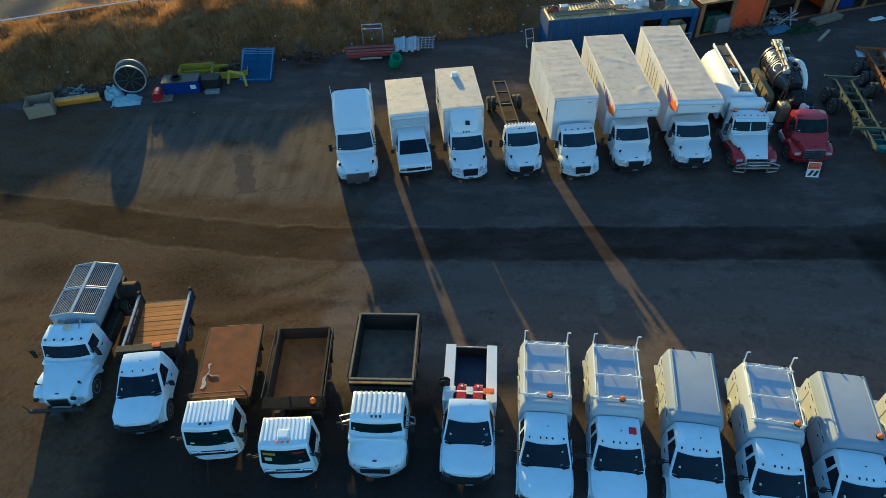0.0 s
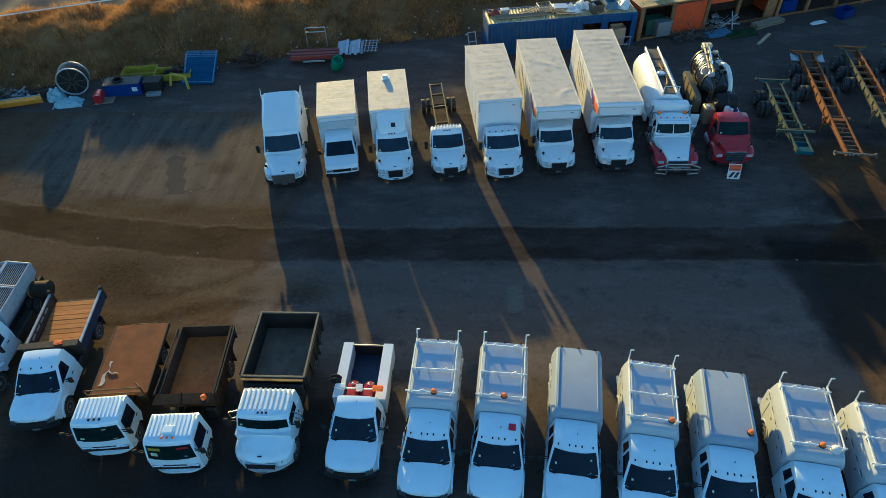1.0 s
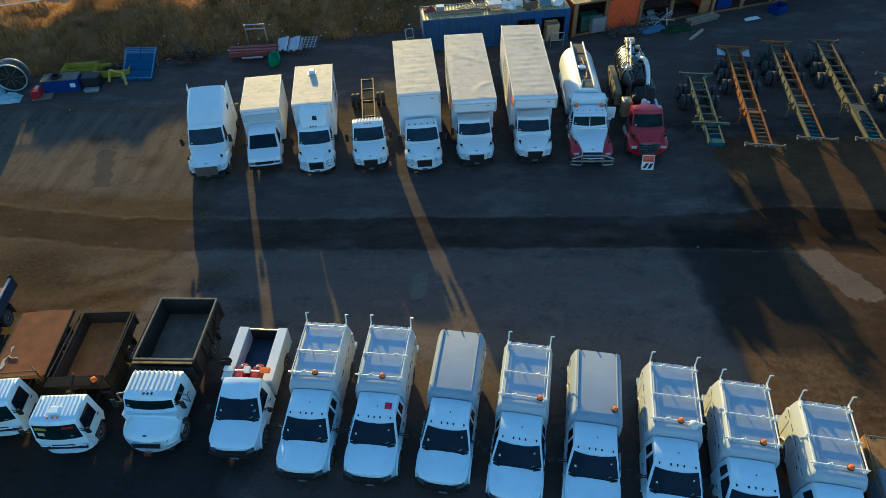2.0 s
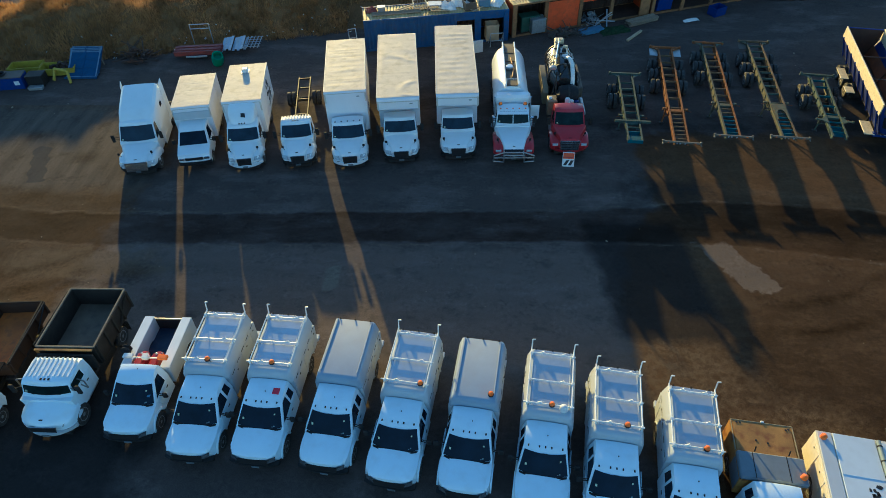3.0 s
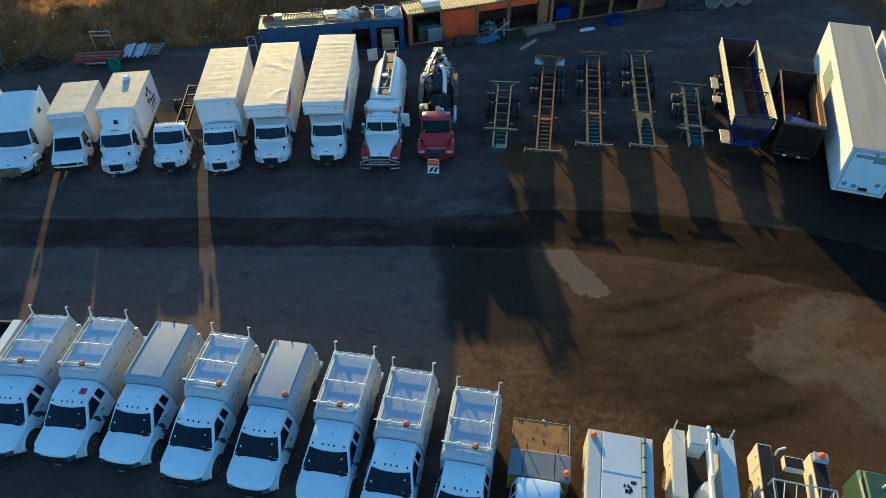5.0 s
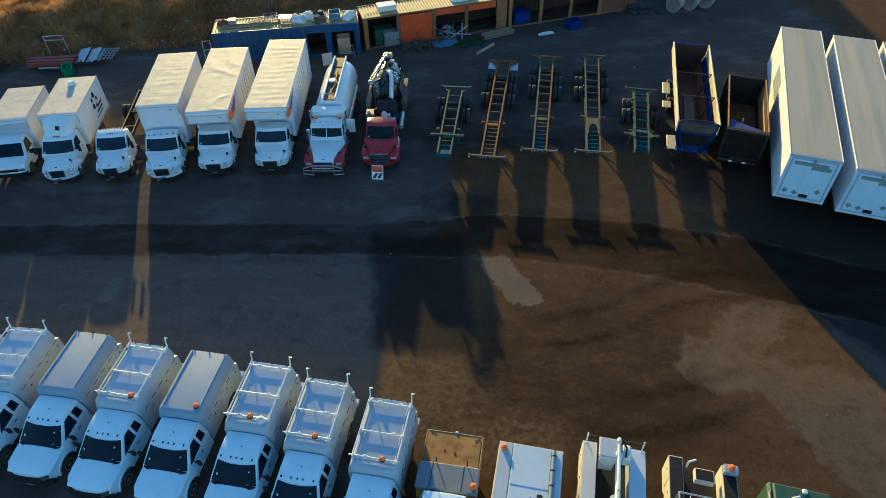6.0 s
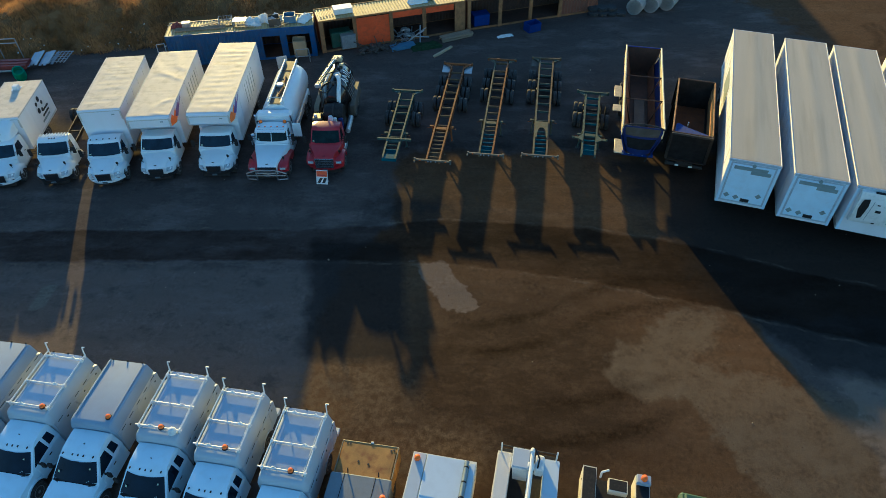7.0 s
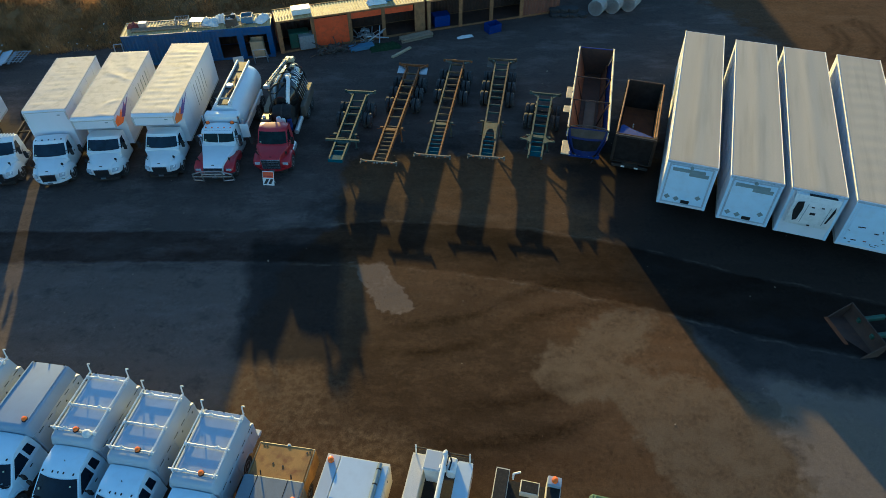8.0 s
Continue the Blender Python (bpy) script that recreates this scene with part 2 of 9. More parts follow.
STICKER = mat("pale_sticker", (0.55, 0.58, 0.40), 0.5)


# ---- mesh tools ----
def part(name, bm, material, parent=None, label="", smooth=35.0):
    bmesh.ops.recalc_face_normals(bm, faces=bm.faces)
    me = bpy.data.meshes.new(name)
    bm.to_mesh(me)
    bm.free()
    me.materials.append(material)
    if smooth:
        me.shade_smooth()
        me.set_sharp_from_angle(angle=radians(smooth))
    ob = new(name, me)
    if parent is not None:
        ob.parent = parent
    if label:
        ob["label"] = label
    return ob


def box(bm, x, y, z, sx, sy, sz, bev=0.0, m=None):
    """A box with its middle at x, y, z."""
    made = bmesh.ops.create_cube(bm, size=1.0)["verts"]
    for v in made:
        v.co = Vector((v.co.x * sx + x, v.co.y * sy + y, v.co.z * sz + z))
    if bev:
        edges = {e for v in made for e in v.link_edges}
        made = bmesh.ops.bevel(bm, geom=list(edges), offset=bev, segments=1, affect="EDGES", clamp_overlap=True)["verts"]
    if m is not None:
        for v in set(made):
            v.co = m @ v.co
    return made


def B(x, y, z, sx, sy, sz, bev=0.0):
    bm = bmesh.new()
    box(bm, x, y, z, sx, sy, sz, bev)
    return bm


def tube(bm, p, q, r, seg=8, r2=None, caps=True):
    p, q = Vector(p), Vector(q)
    d = q - p
    m = Matrix.Translation((p + q) / 2) @ d.to_track_quat("Z", "Y").to_matrix().to_4x4()
    bmesh.ops.create_cone(bm, cap_ends=caps, segments=seg, radius1=r, radius2=r if r2 is None else r2, depth=d.length, matrix=m)


def T(*runs, r=0.03, seg=8):
    bm = bmesh.new()
    for p, q in runs:
        tube(bm, p, q, r, seg)
    return bm


def loft(loops, caps=True, closed=True):
    """A skin through loops of equally many points."""
    bm = bmesh.new()
    rows = [[bm.verts.new(p) for p in loop] for loop in loops]
    n = len(rows[0])
    for a, b in zip(rows, rows[1:]):
        for i in range(n if closed else n - 1):
            bm.faces.new((a[i], a[(i + 1) % n], b[(i + 1) % n], b[i]))
    if caps and closed:
        bm.faces.new(rows[0])
        bm.faces.new(rows[-1])
    return bm


def prism(prof, w, shape=None, cols=4, bev=0.0):
    """A side outline (y, z) carried across from -w to w; shape moves each point."""
    loops = []
    for i in range(cols + 1):
        x = -w + 2 * w * i / cols
        loops.append([(shape(x, y, z) if shape else (x, y, z)) for y, z in prof])
    bm = loft(loops)
    if bev:
        edges = [e for e in bm.edges if len(e.link_faces) == 2 and e.calc_face_angle() > 0.6]
        bmesh.ops.bevel(bm, geom=edges, offset=bev, segments=2, affect="EDGES", clamp_overlap=True)
    return bm


def plate(pts, thick=0.012):
    """A thin panel from its outline of 3D points, thickened along its normal."""
    bm = bmesh.new()
    f = bm.faces.new([bm.verts.new(p) for p in pts])
    f.normal_update()
    n = f.normal.copy()
    made = bmesh.ops.extrude_face_region(bm, geom=[f])
    for v in made["geom"]:
        if isinstance(v, bmesh.types.BMVert):
            v.co += n * thick
    return bm


def lathe(prof, seg=20, axis="x", at=(0, 0, 0)):
    """Turns (radius, along) pairs round an axis."""
    loops = []
    for r, a in prof:
        ring = []
        for k in range(seg):
            c, s = r * math.cos(2 * math.pi * k / seg), r * math.sin(2 * math.pi * k / seg)
            p = {"x": (a, c, s), "y": (c, a, s), "z": (c, s, a)}[axis]
            ring.append((p[0] + at[0], p[1] + at[1], p[2] + at[2]))
        loops.append(ring)
    return loft(loops)


def arch(yc, zc, r, z, n=9):
    """Outline points of a wheel opening, met from the back to the front along the bottom edge at height z."""
    a0 = math.asin(max(-1, min(1, (z - zc) / r)))
    return [(yc + r * math.cos(a0 + (math.pi - 2 * a0) * k / n), zc + r * math.sin(a0 + (math.pi - 2 * a0) * k / n)) for k in range(n + 1)]


def empty(name, label, category, group="", kind=""):
    return tagged(new(name), label, category, group, kind)


def wheel(parent, x, y, r=0.42, w=0.26, rim=RIM_WHITE, dual=False):
    side = 1 if x > 0 else -1
    count = 2 if dual else 1
    for k in range(count):
        xc = x - side * k * (w + 0.06)
        h = w / 2
        ty = part("wheel", lathe([(r * 0.60, -h * 0.86), (r * 0.90, -h), (r * 0.985, -h * 0.8), (r, -h * 0.4), (r, h * 0.4), (r * 0.985, h * 0.8),
                                  (r * 0.90, h), (r * 0.60, h * 0.86)], 20, "x", (xc, y, r)), RUBBER, parent)
        if k == 0:
            o = side * h
            part("rim", lathe([(r * 0.61, -o * 0.7), (r * 0.62, o * 0.86), (r * 0.54, o * 0.9), (r * 0.46, o * 0.45), (r * 0.24, o * 0.5), (r * 0.2, o * 0.85), (r * 0.08, o * 0.9)],
                              16, "x", (xc, y, r)), rim, ty)


def ground_z(x, y):
    """The yard rises a little towards the near row."""
    k = max(0.0, min(1.0, (21.0 - y) / 8.0))
    return 0.25 * k * k * (3 - 2 * k)


def park(ob, x, y, rz):
    ob.matrix_basis = pose(x, y, ground_z(x, y + 2), 0, 0, rz)
    return ob


# ---- ground ----
EDGE_X = [-80, -60, -34, -30.5, -24, -18.5, -12.6, -6.9, 3.8, 16, 30, 60, 95]
EDGE_Y = [26, 31, 37.5, 39.4, 41.3, 43.4, 44.3, 46.2, 48.6, 50.5, 54.5, 60, 66]


def bank_height(x, y):
    """Grass bank behind the yard; vectorised."""
    d = y - np.interp(x, EDGE_X, EDGE_Y)
    k = np.clip(d / 5.5, 0, 1)
    k = k * k * (3 - 2 * k)
    rise = np.clip((x - 4) / 12, 0, 1)
    top = 2.1 + 0.55 * rise * rise * (3 - 2 * rise) + 0.25 * np.sin(x * 0.55) + 0.2 * np.sin(x * 1.31 + 1.0)
    # unseen rise added so the bank shades the yard behind the trailers
    unseen_hump = np.clip((x - 30) / 8, 0, 1) * np.clip((54 - x) / 8, 0, 1)
    top = top + 2.4 * unseen_hump * unseen_hump * (3 - 2 * unseen_hump)
    fade = np.clip((56 - x) / 9, 0, 1)
    return k * top * fade * fade * (3 - 2 * fade)


def sheet_z(x, y):
    k = np.clip((21.0 - y) / 8.0, 0, 1)
    return 0.25 * k * k * (3 - 2 * k) + bank_height(x, y)


def ground_material():
    m = bpy.data.materials.new("yard_ground")
    m.use_nodes = True
    nt = m.node_tree
    b = nt.nodes["Principled BSDF"]
    tc = nt.nodes.new("ShaderNodeTexCoord")

    def noise_tex(scale, detail=6, rough=0.55, stretch=None):
        n = nt.nodes.new("ShaderNodeTexNoise")
        n.inputs["Scale"].default_value, n.inputs["Detail"].default_value, n.inputs["Roughness"].default_value = scale, detail, rough
        src = tc.outputs["Object"]
        if stretch:
            mp = nt.nodes.new("ShaderNodeMapping")
            mp.inputs["Scale"].default_value = stretch
            nt.links.new(src, mp.inputs["Vector"])
            src = mp.outputs[0]
        nt.links.new(src, n.inputs["Vector"])
        return n.outputs["Fac"]

    def calc(op, a, c):
        n = nt.nodes.new("ShaderNodeMath")
        n.operation = op
        for i, v in enumerate((a, c)):
            if isinstance(v, (int, float)):
                n.inputs[i].default_value = v
            else:
                nt.links.new(v, n.inputs[i])
        return n.outputs[0]

    def rng(v, a, c, lo=0.0, hi=1.0):
        n = nt.nodes.new("ShaderNodeMapRange")
        n.inputs["From Min"].default_value, n.inputs["From Max"].default_value = a, c
        n.inputs["To Min"].default_value, n.inputs["To Max"].default_value = lo, hi
        nt.links.new(v, n.inputs["Value"])
        return n.outputs[0]

    def blend(f, a, c, mode="MIX"):
        n = nt.nodes.new("ShaderNodeMix")
        n.data_type, n.blend_type = "RGBA", mode
        for key, v in (("Factor", f), ("A", a), ("B", c)):
            if isinstance(v, tuple):
                n.inputs[key].default_value = (*v, 1)
            elif isinstance(v, (int, float)):
                n.inputs[key].default_value = v
            else:
                nt.links.new(v, n.inputs[key])
        return n.outputs["Result"]

    def mask(name, ragged, sharp=0.08, scale=0.9):
        a = nt.nodes.new("ShaderNodeAttribute")
        a.attribute_name = name
        v = calc("ADD", a.outputs["Fac"], calc("MULTIPLY", calc("SUBTRACT", noise_tex(scale, 8, 0.62), 0.5), ragged))
        return rng(v, 0.5 - sharp, 0.5 + sharp)

    n1, n2, n3 = noise_tex(0.16, 5), noise_tex(0.9, 8, 0.6), noise_tex(26.0, 4, 0.7)
    n4 = noise_tex(0.5, 6, 0.6, (0.18, 1.5, 1))          # tyre streaks along the lane
    n5 = noise_tex(150.0, 2, 0.6)
    n6 = noise_tex(1.5, 5, 0.6, (1.0, 0.10, 1))          # streaks of parking, front to back
    n7 = noise_tex(5.0, 6, 0.65)
    asphalt = blend(n1, (0.068, 0.054, 0.046), (0.093, 0.074, 0.063))
    asphalt = blend(calc("MULTIPLY", mask("grey", 0.6, 0.10, 0.7), 0.9), asphalt, blend(n4, (0.104, 0.083, 0.070), (0.137, 0.110, 0.092)))
    asphalt = blend(rng(n4, 0.48, 0.7, 0, 0.4), asphalt, (0.062, 0.055, 0.048))
    asphalt = blend(rng(noise_tex(0.42, 9, 0.68, (0.55, 1.3, 1)), 0.50, 0.66, 0, 0.7), asphalt, (0.148, 0.121, 0.106))
    asphalt = blend(rng(noise_tex(0.75, 8, 0.66, (0.8, 1.2, 1)), 0.55, 0.68, 0, 0.5), asphalt, (0.042, 0.037, 0.033))
    dirt = blend(rng(n1, 0.3, 0.7), (0.066, 0.0375, 0.0178), (0.097, 0.056, 0.028))
    dirt = blend(rng(n2, 0.5, 0.72, 0, 0.55), dirt, (0.041, 0.0255, 0.0150))
    dirt = blend(rng(n4, 0.52, 0.72, 0, 0.6), dirt, (0.100, 0.066, 0.040))
    dirt = blend(rng(noise_tex(2.3, 9, 0.72), 0.54, 0.66, 0, 0.5), dirt, (0.048, 0.029, 0.0155))
    dirt = blend(rng(noise_tex(0.45, 8, 0.7), 0.52, 0.62, 0, 0.35), dirt, (0.108, 0.069, 0.037))
    dirt = blend(calc("MULTIPLY", mask("trodden", 0.9, 0.35, 0.5), 0.82), dirt, (0.033, 0.0208, 0.0122))
    dirt = blend(calc("MULTIPLY", mask("dust", 0.8, 0.4, 0.4), rng(n2, 0.35, 0.65, 0.75, 0.3)), dirt, (0.086, 0.067, 0.047))
    dirt = blend(rng(noise_tex(1.1, 10, 0.75, (0.7, 1.3, 1)), 0.46, 0.66, 0, 0.4), dirt, (0.112, 0.072, 0.038))
    dirt = blend(rng(noise_tex(3.7, 8, 0.75, (1.2, 0.8, 1)), 0.50, 0.66, 0, 0.4), dirt, (0.040, 0.025, 0.0138))
    col = blend(mask("dirt", 0.9, 0.10, 0.7), asphalt, dirt)
    col = blend(calc("MULTIPLY", mask("pale", 1.3, 0.12, 1.1), rng(n2, 0.35, 0.62, 0.8, 0.38)), col, (0.128, 0.096, 0.061))
    col = blend(calc("MULTIPLY", mask("gravel", 0.9, 0.3, 0.9), rng(noise_tex(3.2, 9, 0.7), 0.42, 0.6, 0.15, 0.85)), col, (0.117, 0.082, 0.047))
    col = blend(calc("MULTIPLY", mask("slab", 1.2, 0.06, 1.3), rng(n7, 0.35, 0.65, 0.75, 0.35)), col, (0.190, 0.148, 0.112))
    apron = blend(rng(n6, 0.35, 0.7), (0.072, 0.061, 0.052), (0.130, 0.108, 0.085))
    apron = blend(rng(n2, 0.55, 0.72, 0, 0.7), apron, (0.042, 0.033, 0.025))
    col = blend(calc("MULTIPLY", mask("apron", 0.7, 0.25, 0.6), 0.85), col, apron)
    # near-black tone for tar stains, with cast shade painted in
    col = blend(calc("MULTIPLY", mask("tar_shade", 1.1, 0.22, 0.6), 0.8), col, blend(n4, (0.013, 0.012, 0.0115), (0.024, 0.022, 0.0205)))
    wet = mask("wet", 0.46, 0.05, 0.7)
    col = blend(calc("MULTIPLY", wet, rng(noise_tex(0.35, 7, 0.62, (0.6, 1.2, 1)), 0.40, 0.60, 0.98, 0.5)), col, (0.37, 0.32, 0.29), "MULTIPLY")
    line_a = nt.nodes.new("ShaderNodeAttribute")
    line_a.attribute_name = "wet"
    off = calc("ABSOLUTE", calc("SUBTRACT", calc("ADD", line_a.outputs["Fac"], calc("MULTIPLY", calc("SUBTRACT", noise_tex(0.7, 8, 0.62), 0.5), 0.46)), 0.40), 0)
    col = blend(calc("MULTIPLY", rng(off, 0.055, 0.02), rng(n2, 0.45, 0.65, 0.0, 0.42)), col, (0.15, 0.115, 0.08))
    rut_a = nt.nodes.new("ShaderNodeAttribute")
    rut_a.attribute_name = "rut"
    col = blend(calc("MULTIPLY", rut_a.outputs["Fac"], rng(n7, 0.3, 0.65, 1.0, 0.6)), col, (0.30, 0.25, 0.21), "MULTIPLY")
    col = blend(calc("MULTIPLY", mask("patch", 0.12, 0.04, 2.0), 0.7), col, (0.040, 0.042, 0.047))
    grass = blend(n2, (0.140, 0.080, 0.034), (0.300, 0.175, 0.072))
    grass = blend(rng(n1, 0.45, 0.65, 0, 0.6), grass, (0.058, 0.042, 0.022))
    col = blend(mask("grass", 0.8, 0.1, 1.4), col, grass)
    col = blend(mask("road", 0.05, 0.03), col, (0.075, 0.078, 0.085))
    col = blend(calc("MULTIPLY", mask("worn", 0.3, 0.1, 1.5), 0.6), col, (0.15, 0.14, 0.11))
    col = blend(1.0, col, blend(rng(n2, 0.4, 0.65), (1.0, 1.0, 1.0), blend(rng(n7, 0.35, 0.65), (0.72, 0.72, 0.74), (1.22, 1.21, 1.18))), "MULTIPLY")
    col = blend(1.0, col, rng(n3, 0.3, 0.7, 0.78, 1.22), "MULTIPLY")
    col = blend(1.0, col, rng(n5, 0.3, 0.7, 0.8, 1.2), "MULTIPLY")
    nt.links.new(col, b.inputs["Base Color"])
    b.inputs["Roughness"].default_value = 0.95
    b.inputs["Specular IOR Level"].default_value = 0.06
    bp = nt.nodes.new("ShaderNodeBump")
    bp.inputs["Strength"].default_value, bp.inputs["Distance"].default_value = 0.6, 0.05
    nt.links.new(calc("ADD", calc("MULTIPLY", n7, 0.32), calc("MULTIPLY", n3, 0.28)), bp.inputs["Height"])
    nt.links.new(bp.outputs[0], b.inputs["Normal"])
    return m


def build_ground():
    far = np.array([150, 260, 600, 1500, 4000.0])
    xs = np.concatenate([-far[::-1] - 70, np.arange(-70, 96, 0.4), far + 95])
    ys = np.concatenate([-far[::-1] - 30, np.arange(-30, 2, 2.0), np.arange(2, 76, 0.4), far + 75])
    X, Y = np.meshgrid(xs, ys)
    rnd = np.random.RandomState(4)
    Z = sheet_z(X, Y)
    near = (X > -70) & (X < 95) & (Y > 2) & (Y < 75)
    edge = Y - np.interp(X, EDGE_X, EDGE_Y)
    Z = Z + np.where(near, rnd.normal(0, 0.0025, X.shape) + np.clip(edge, 0, 1) * np.clip(8 - edge, 0, 1) * rnd.normal(0, 0.09, X.shape), 0)
    nx, ny = len(xs), len(ys)
    idx = np.arange(nx * ny).reshape(ny, nx)
    faces = np.stack([idx[:-1, :-1], idx[:-1, 1:], idx[1:, 1:], idx[1:, :-1]], -1).reshape(-1, 4)
    me = bpy.data.meshes.new("ground")
    me.from_pydata(np.stack([X, Y, Z], -1).reshape(-1, 3).tolist(), [], faces.tolist())
    me.shade_smooth()

    def attr(name, values):
        a = me.attributes.new(name, "FLOAT", "POINT")
        a.data.foreach_set("value", np.clip(values, 0, 1).astype(np.float32).ravel())

    def soft(d, w):
        return 0.5 - d / (2 * w)           # 1 inside, 0 outside, over w metres either side

    left = soft(X + 7.0 - 0.12 * (Y - 25), 2.5)
    lot = np.interp(Y, [12, 14, 16.3, 19.3, 23.5, 26], [20.6, 20.6, 20.7, 20.8, 21.5, 23.5])
    right = np.minimum(soft(lot - X, 1.4), soft(Y - 33.4 - 0.3 * np.sin(X), 1.6))
    # grey asphalt tone edged along the trailers' shadow, so shade is painted in
    east_shade_asphalt = np.minimum(soft(43.6 - 0.35 * np.clip(Y - 14, -6, 6) - X, 1.0), soft(Y - 19.5, 1.5))
    far_right = soft(52 - X + 0.4 * (60 - Y), 4)
    attr("dirt", np.maximum.reduce([left * (Y < 36.5) * 1.0, np.minimum(right, 1 - east_shade_asphalt), far_right]))
    attr("grey", np.maximum.reduce([soft(np.maximum(np.abs(X - 6) - 14.5, np.abs(Y - 17.2) - 5.2), 1.5), 0.46 * soft(np.maximum(np.abs(X - 6) - 14.0, np.abs(Y - 27.2) - 2.0), 2.0), 0.47 * east_shade_asphalt]))
    lane = [-70, -28.4, -23.6, -17.5, -11.8, -7.6, 4, 19, 26.8, 33.5, 39.7, 44.9, 80]
    upper = np.interp(X, lane, [31, 27.5, 27.0, 25.8, 25.1, 24.9, 25.3, 25.6, 26.5, 26.1, 24.8, 22.8, 12])
    lower = np.interp(X, lane, [28.5, 25.5, 24.8, 23.55, 22.8, 22.5, 22.8, 23.2, 23.1, 22.1, 20.4, 18.6, 9])
    attr("wet", soft(np.maximum(Y - upper, lower - Y), 0.9))
    upper2 = upper + np.interp(X, lane[:6] + [60], [1.8, 1.8, 1.8, 1.9, 1.5, 1.2, 1.2])
    rut = 0.55 * np.clip(1 - np.abs(Y - upper2) / 0.35, 0, 1) * (X < -6) + 0.35 * np.clip(np.minimum(upper2 - Y, Y - upper) * 2, 0, 1) * (X < -4)
    for px, py, run, bend in ((-11.5, 19.2, 4.0, 0.05), (-9.2, 18.4, 2.6, -0.04), (-25.5, 18.0, 3.0, 0.03), (33.5, 13.6, 3.2, 0.04), (36.5, 21.0, 3.6, -0.05), (30.0, 18.2, 2.6, 0.06)):
        for k in (-0.9, 0.9):
            across = Y - py - k - 0.22 * (X - px) - bend * (X - px) ** 2
            rut = np.maximum(rut, np.clip(1 - np.abs(across) / 0.45, 0, 1) * np.clip(1.4 - np.abs(X - px) / run, 0, 1))
    for px, py, r in ((-14.2, 21.0, 1.9), (-13.0, 20.2, 1.2), (-22.5, 21.5, 1.2), (-7.2, 20.4, 0.5), (-5.4, 19.6, 0.45), (-4.5, 20.3, 0.9), (-2.2, 18.6, 0.7), (-17.5, 27.2, 0.8), (-13.0, 26.6, 0.8), (-16.0, 32.8, 0.6), (-11.6, 30.4, 0.7)):
        rut = np.maximum(rut, 0.8 * np.clip(1.3 - np.hypot((X - px) / 1.5, Y - py) / r, 0, 1))
    for r in (4.4, 5.3, 7.4, 8.2):
        ring = np.abs(np.hypot(X - 57.5, (Y - 50.5) * 1.2) - r)
        rut = np.maximum(rut, 0.9 * np.clip(1 - ring / 0.4, 0, 1) * (Y < 50 + 0.5 * (X - 57)))
    attr("rut", rut)
    # tar stains, plus truck and trailer shadows painted into the ground
    attr("tar_shade", np.maximum.reduce([0.48 * soft(np.maximum(np.abs(X - 24.6) - 3.6, np.abs(Y - 27.6) - 2.4), 1.4), 0.72 * soft(np.maximum(np.abs(X + 7.5) - 8.0, np.abs(Y - 9.5) - 5.6), 1.6), 0.6 * soft(np.maximum(np.abs(X - 33) - 12.5, np.abs(Y - 34.2) - 1.6), 1.2), np.maximum(soft(np.maximum(np.abs(X - 22.5 - 0.12 * (18 - Y)) - 2.5, np.abs(Y - 20.6) - 4.2), 0.7), np.minimum(soft(39.5 - 0.3 * (Y - 24) - X, 2.0), soft(np.maximum(lower - 0.2 - 2.3 * np.clip((X - 41) / 3, 0, 1) - Y, Y - 32.5), 1.0)))]))
    attr("dust", left)
    attr("gravel", soft(np.minimum(np.hypot((X - 22.6) / 2.8, (Y - 13.6) / 3.6), np.hypot((X - 26.5) / 2.6, (Y - 11.8) / 1.6)) * 2.5 - 2.5, 1.3))
    attr("trodden", np.maximum(soft(np.hypot((X - 30) / 6.5, (Y - 15.3) / 5.2) * 5 - 5, 2.2), soft(np.maximum(np.abs(X - 33) - 9, np.abs(Y - 24.4 + 0.2 * (X - 33)) - 1.6), 1.2)))
    attr("slab", np.maximum(soft(np.maximum.reduce([np.abs((X - 26.75) + 0.55 * (Y - 21.5)) - 0.95, np.abs(Y - 21.4) - 1.7]), 0.5), 0.92 * soft(np.maximum(44.6 - X, Y - 15.6), 1.8)))
    blob = np.minimum(np.hypot((X - 36.3) / 1.9, (Y - 16.2) / 1.7), np.hypot(((X - 38.2) - 0.6 * (Y - 18.3)) / 1.7, (Y - 18.3) / 1.9))
    pale = np.minimum((blob - 1) * 1.8, 1.1 * np.maximum(38.3 - X + 0.9 * (13 - Y) * 0.6, Y - 16.2 + 0.3 * (X - 40)))
    pale = np.minimum(pale, (np.hypot((X + 7.5) / 4.5, (Y - 21.0) / 1.1) - 1) * 1.2)
    attr("pale", soft(pale, 1.1))
    a = np.maximum(np.abs((X + 14.3) + 0.36 * (Y - 29.7)) - 0.55, np.abs(Y - 29.7) - 1.9)
    c = np.maximum(np.abs(X - 6.0) - 0.4, np.abs(Y - 20.2) - 0.95)
    attr("patch", soft(a, 0.15))
    attr("worn", soft(c, 0.2))
    attr("apron", soft(np.maximum(np.abs(X + 15.5) - 9.0, np.abs(Y - 31.8) - 4.6), 1.2))
    attr("grass", soft(-edge + np.where(X > 28, np.minimum((X - 28) * 0.4, 3.0), 0), 0.9))
    attr("road", soft(np.abs(Y - (50.6 + 0.372 * (X + 36.7))) - 4.6, 0.4) * (X < -14))
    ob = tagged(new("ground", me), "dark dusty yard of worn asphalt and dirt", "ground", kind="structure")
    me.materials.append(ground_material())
    return ob


build_ground()


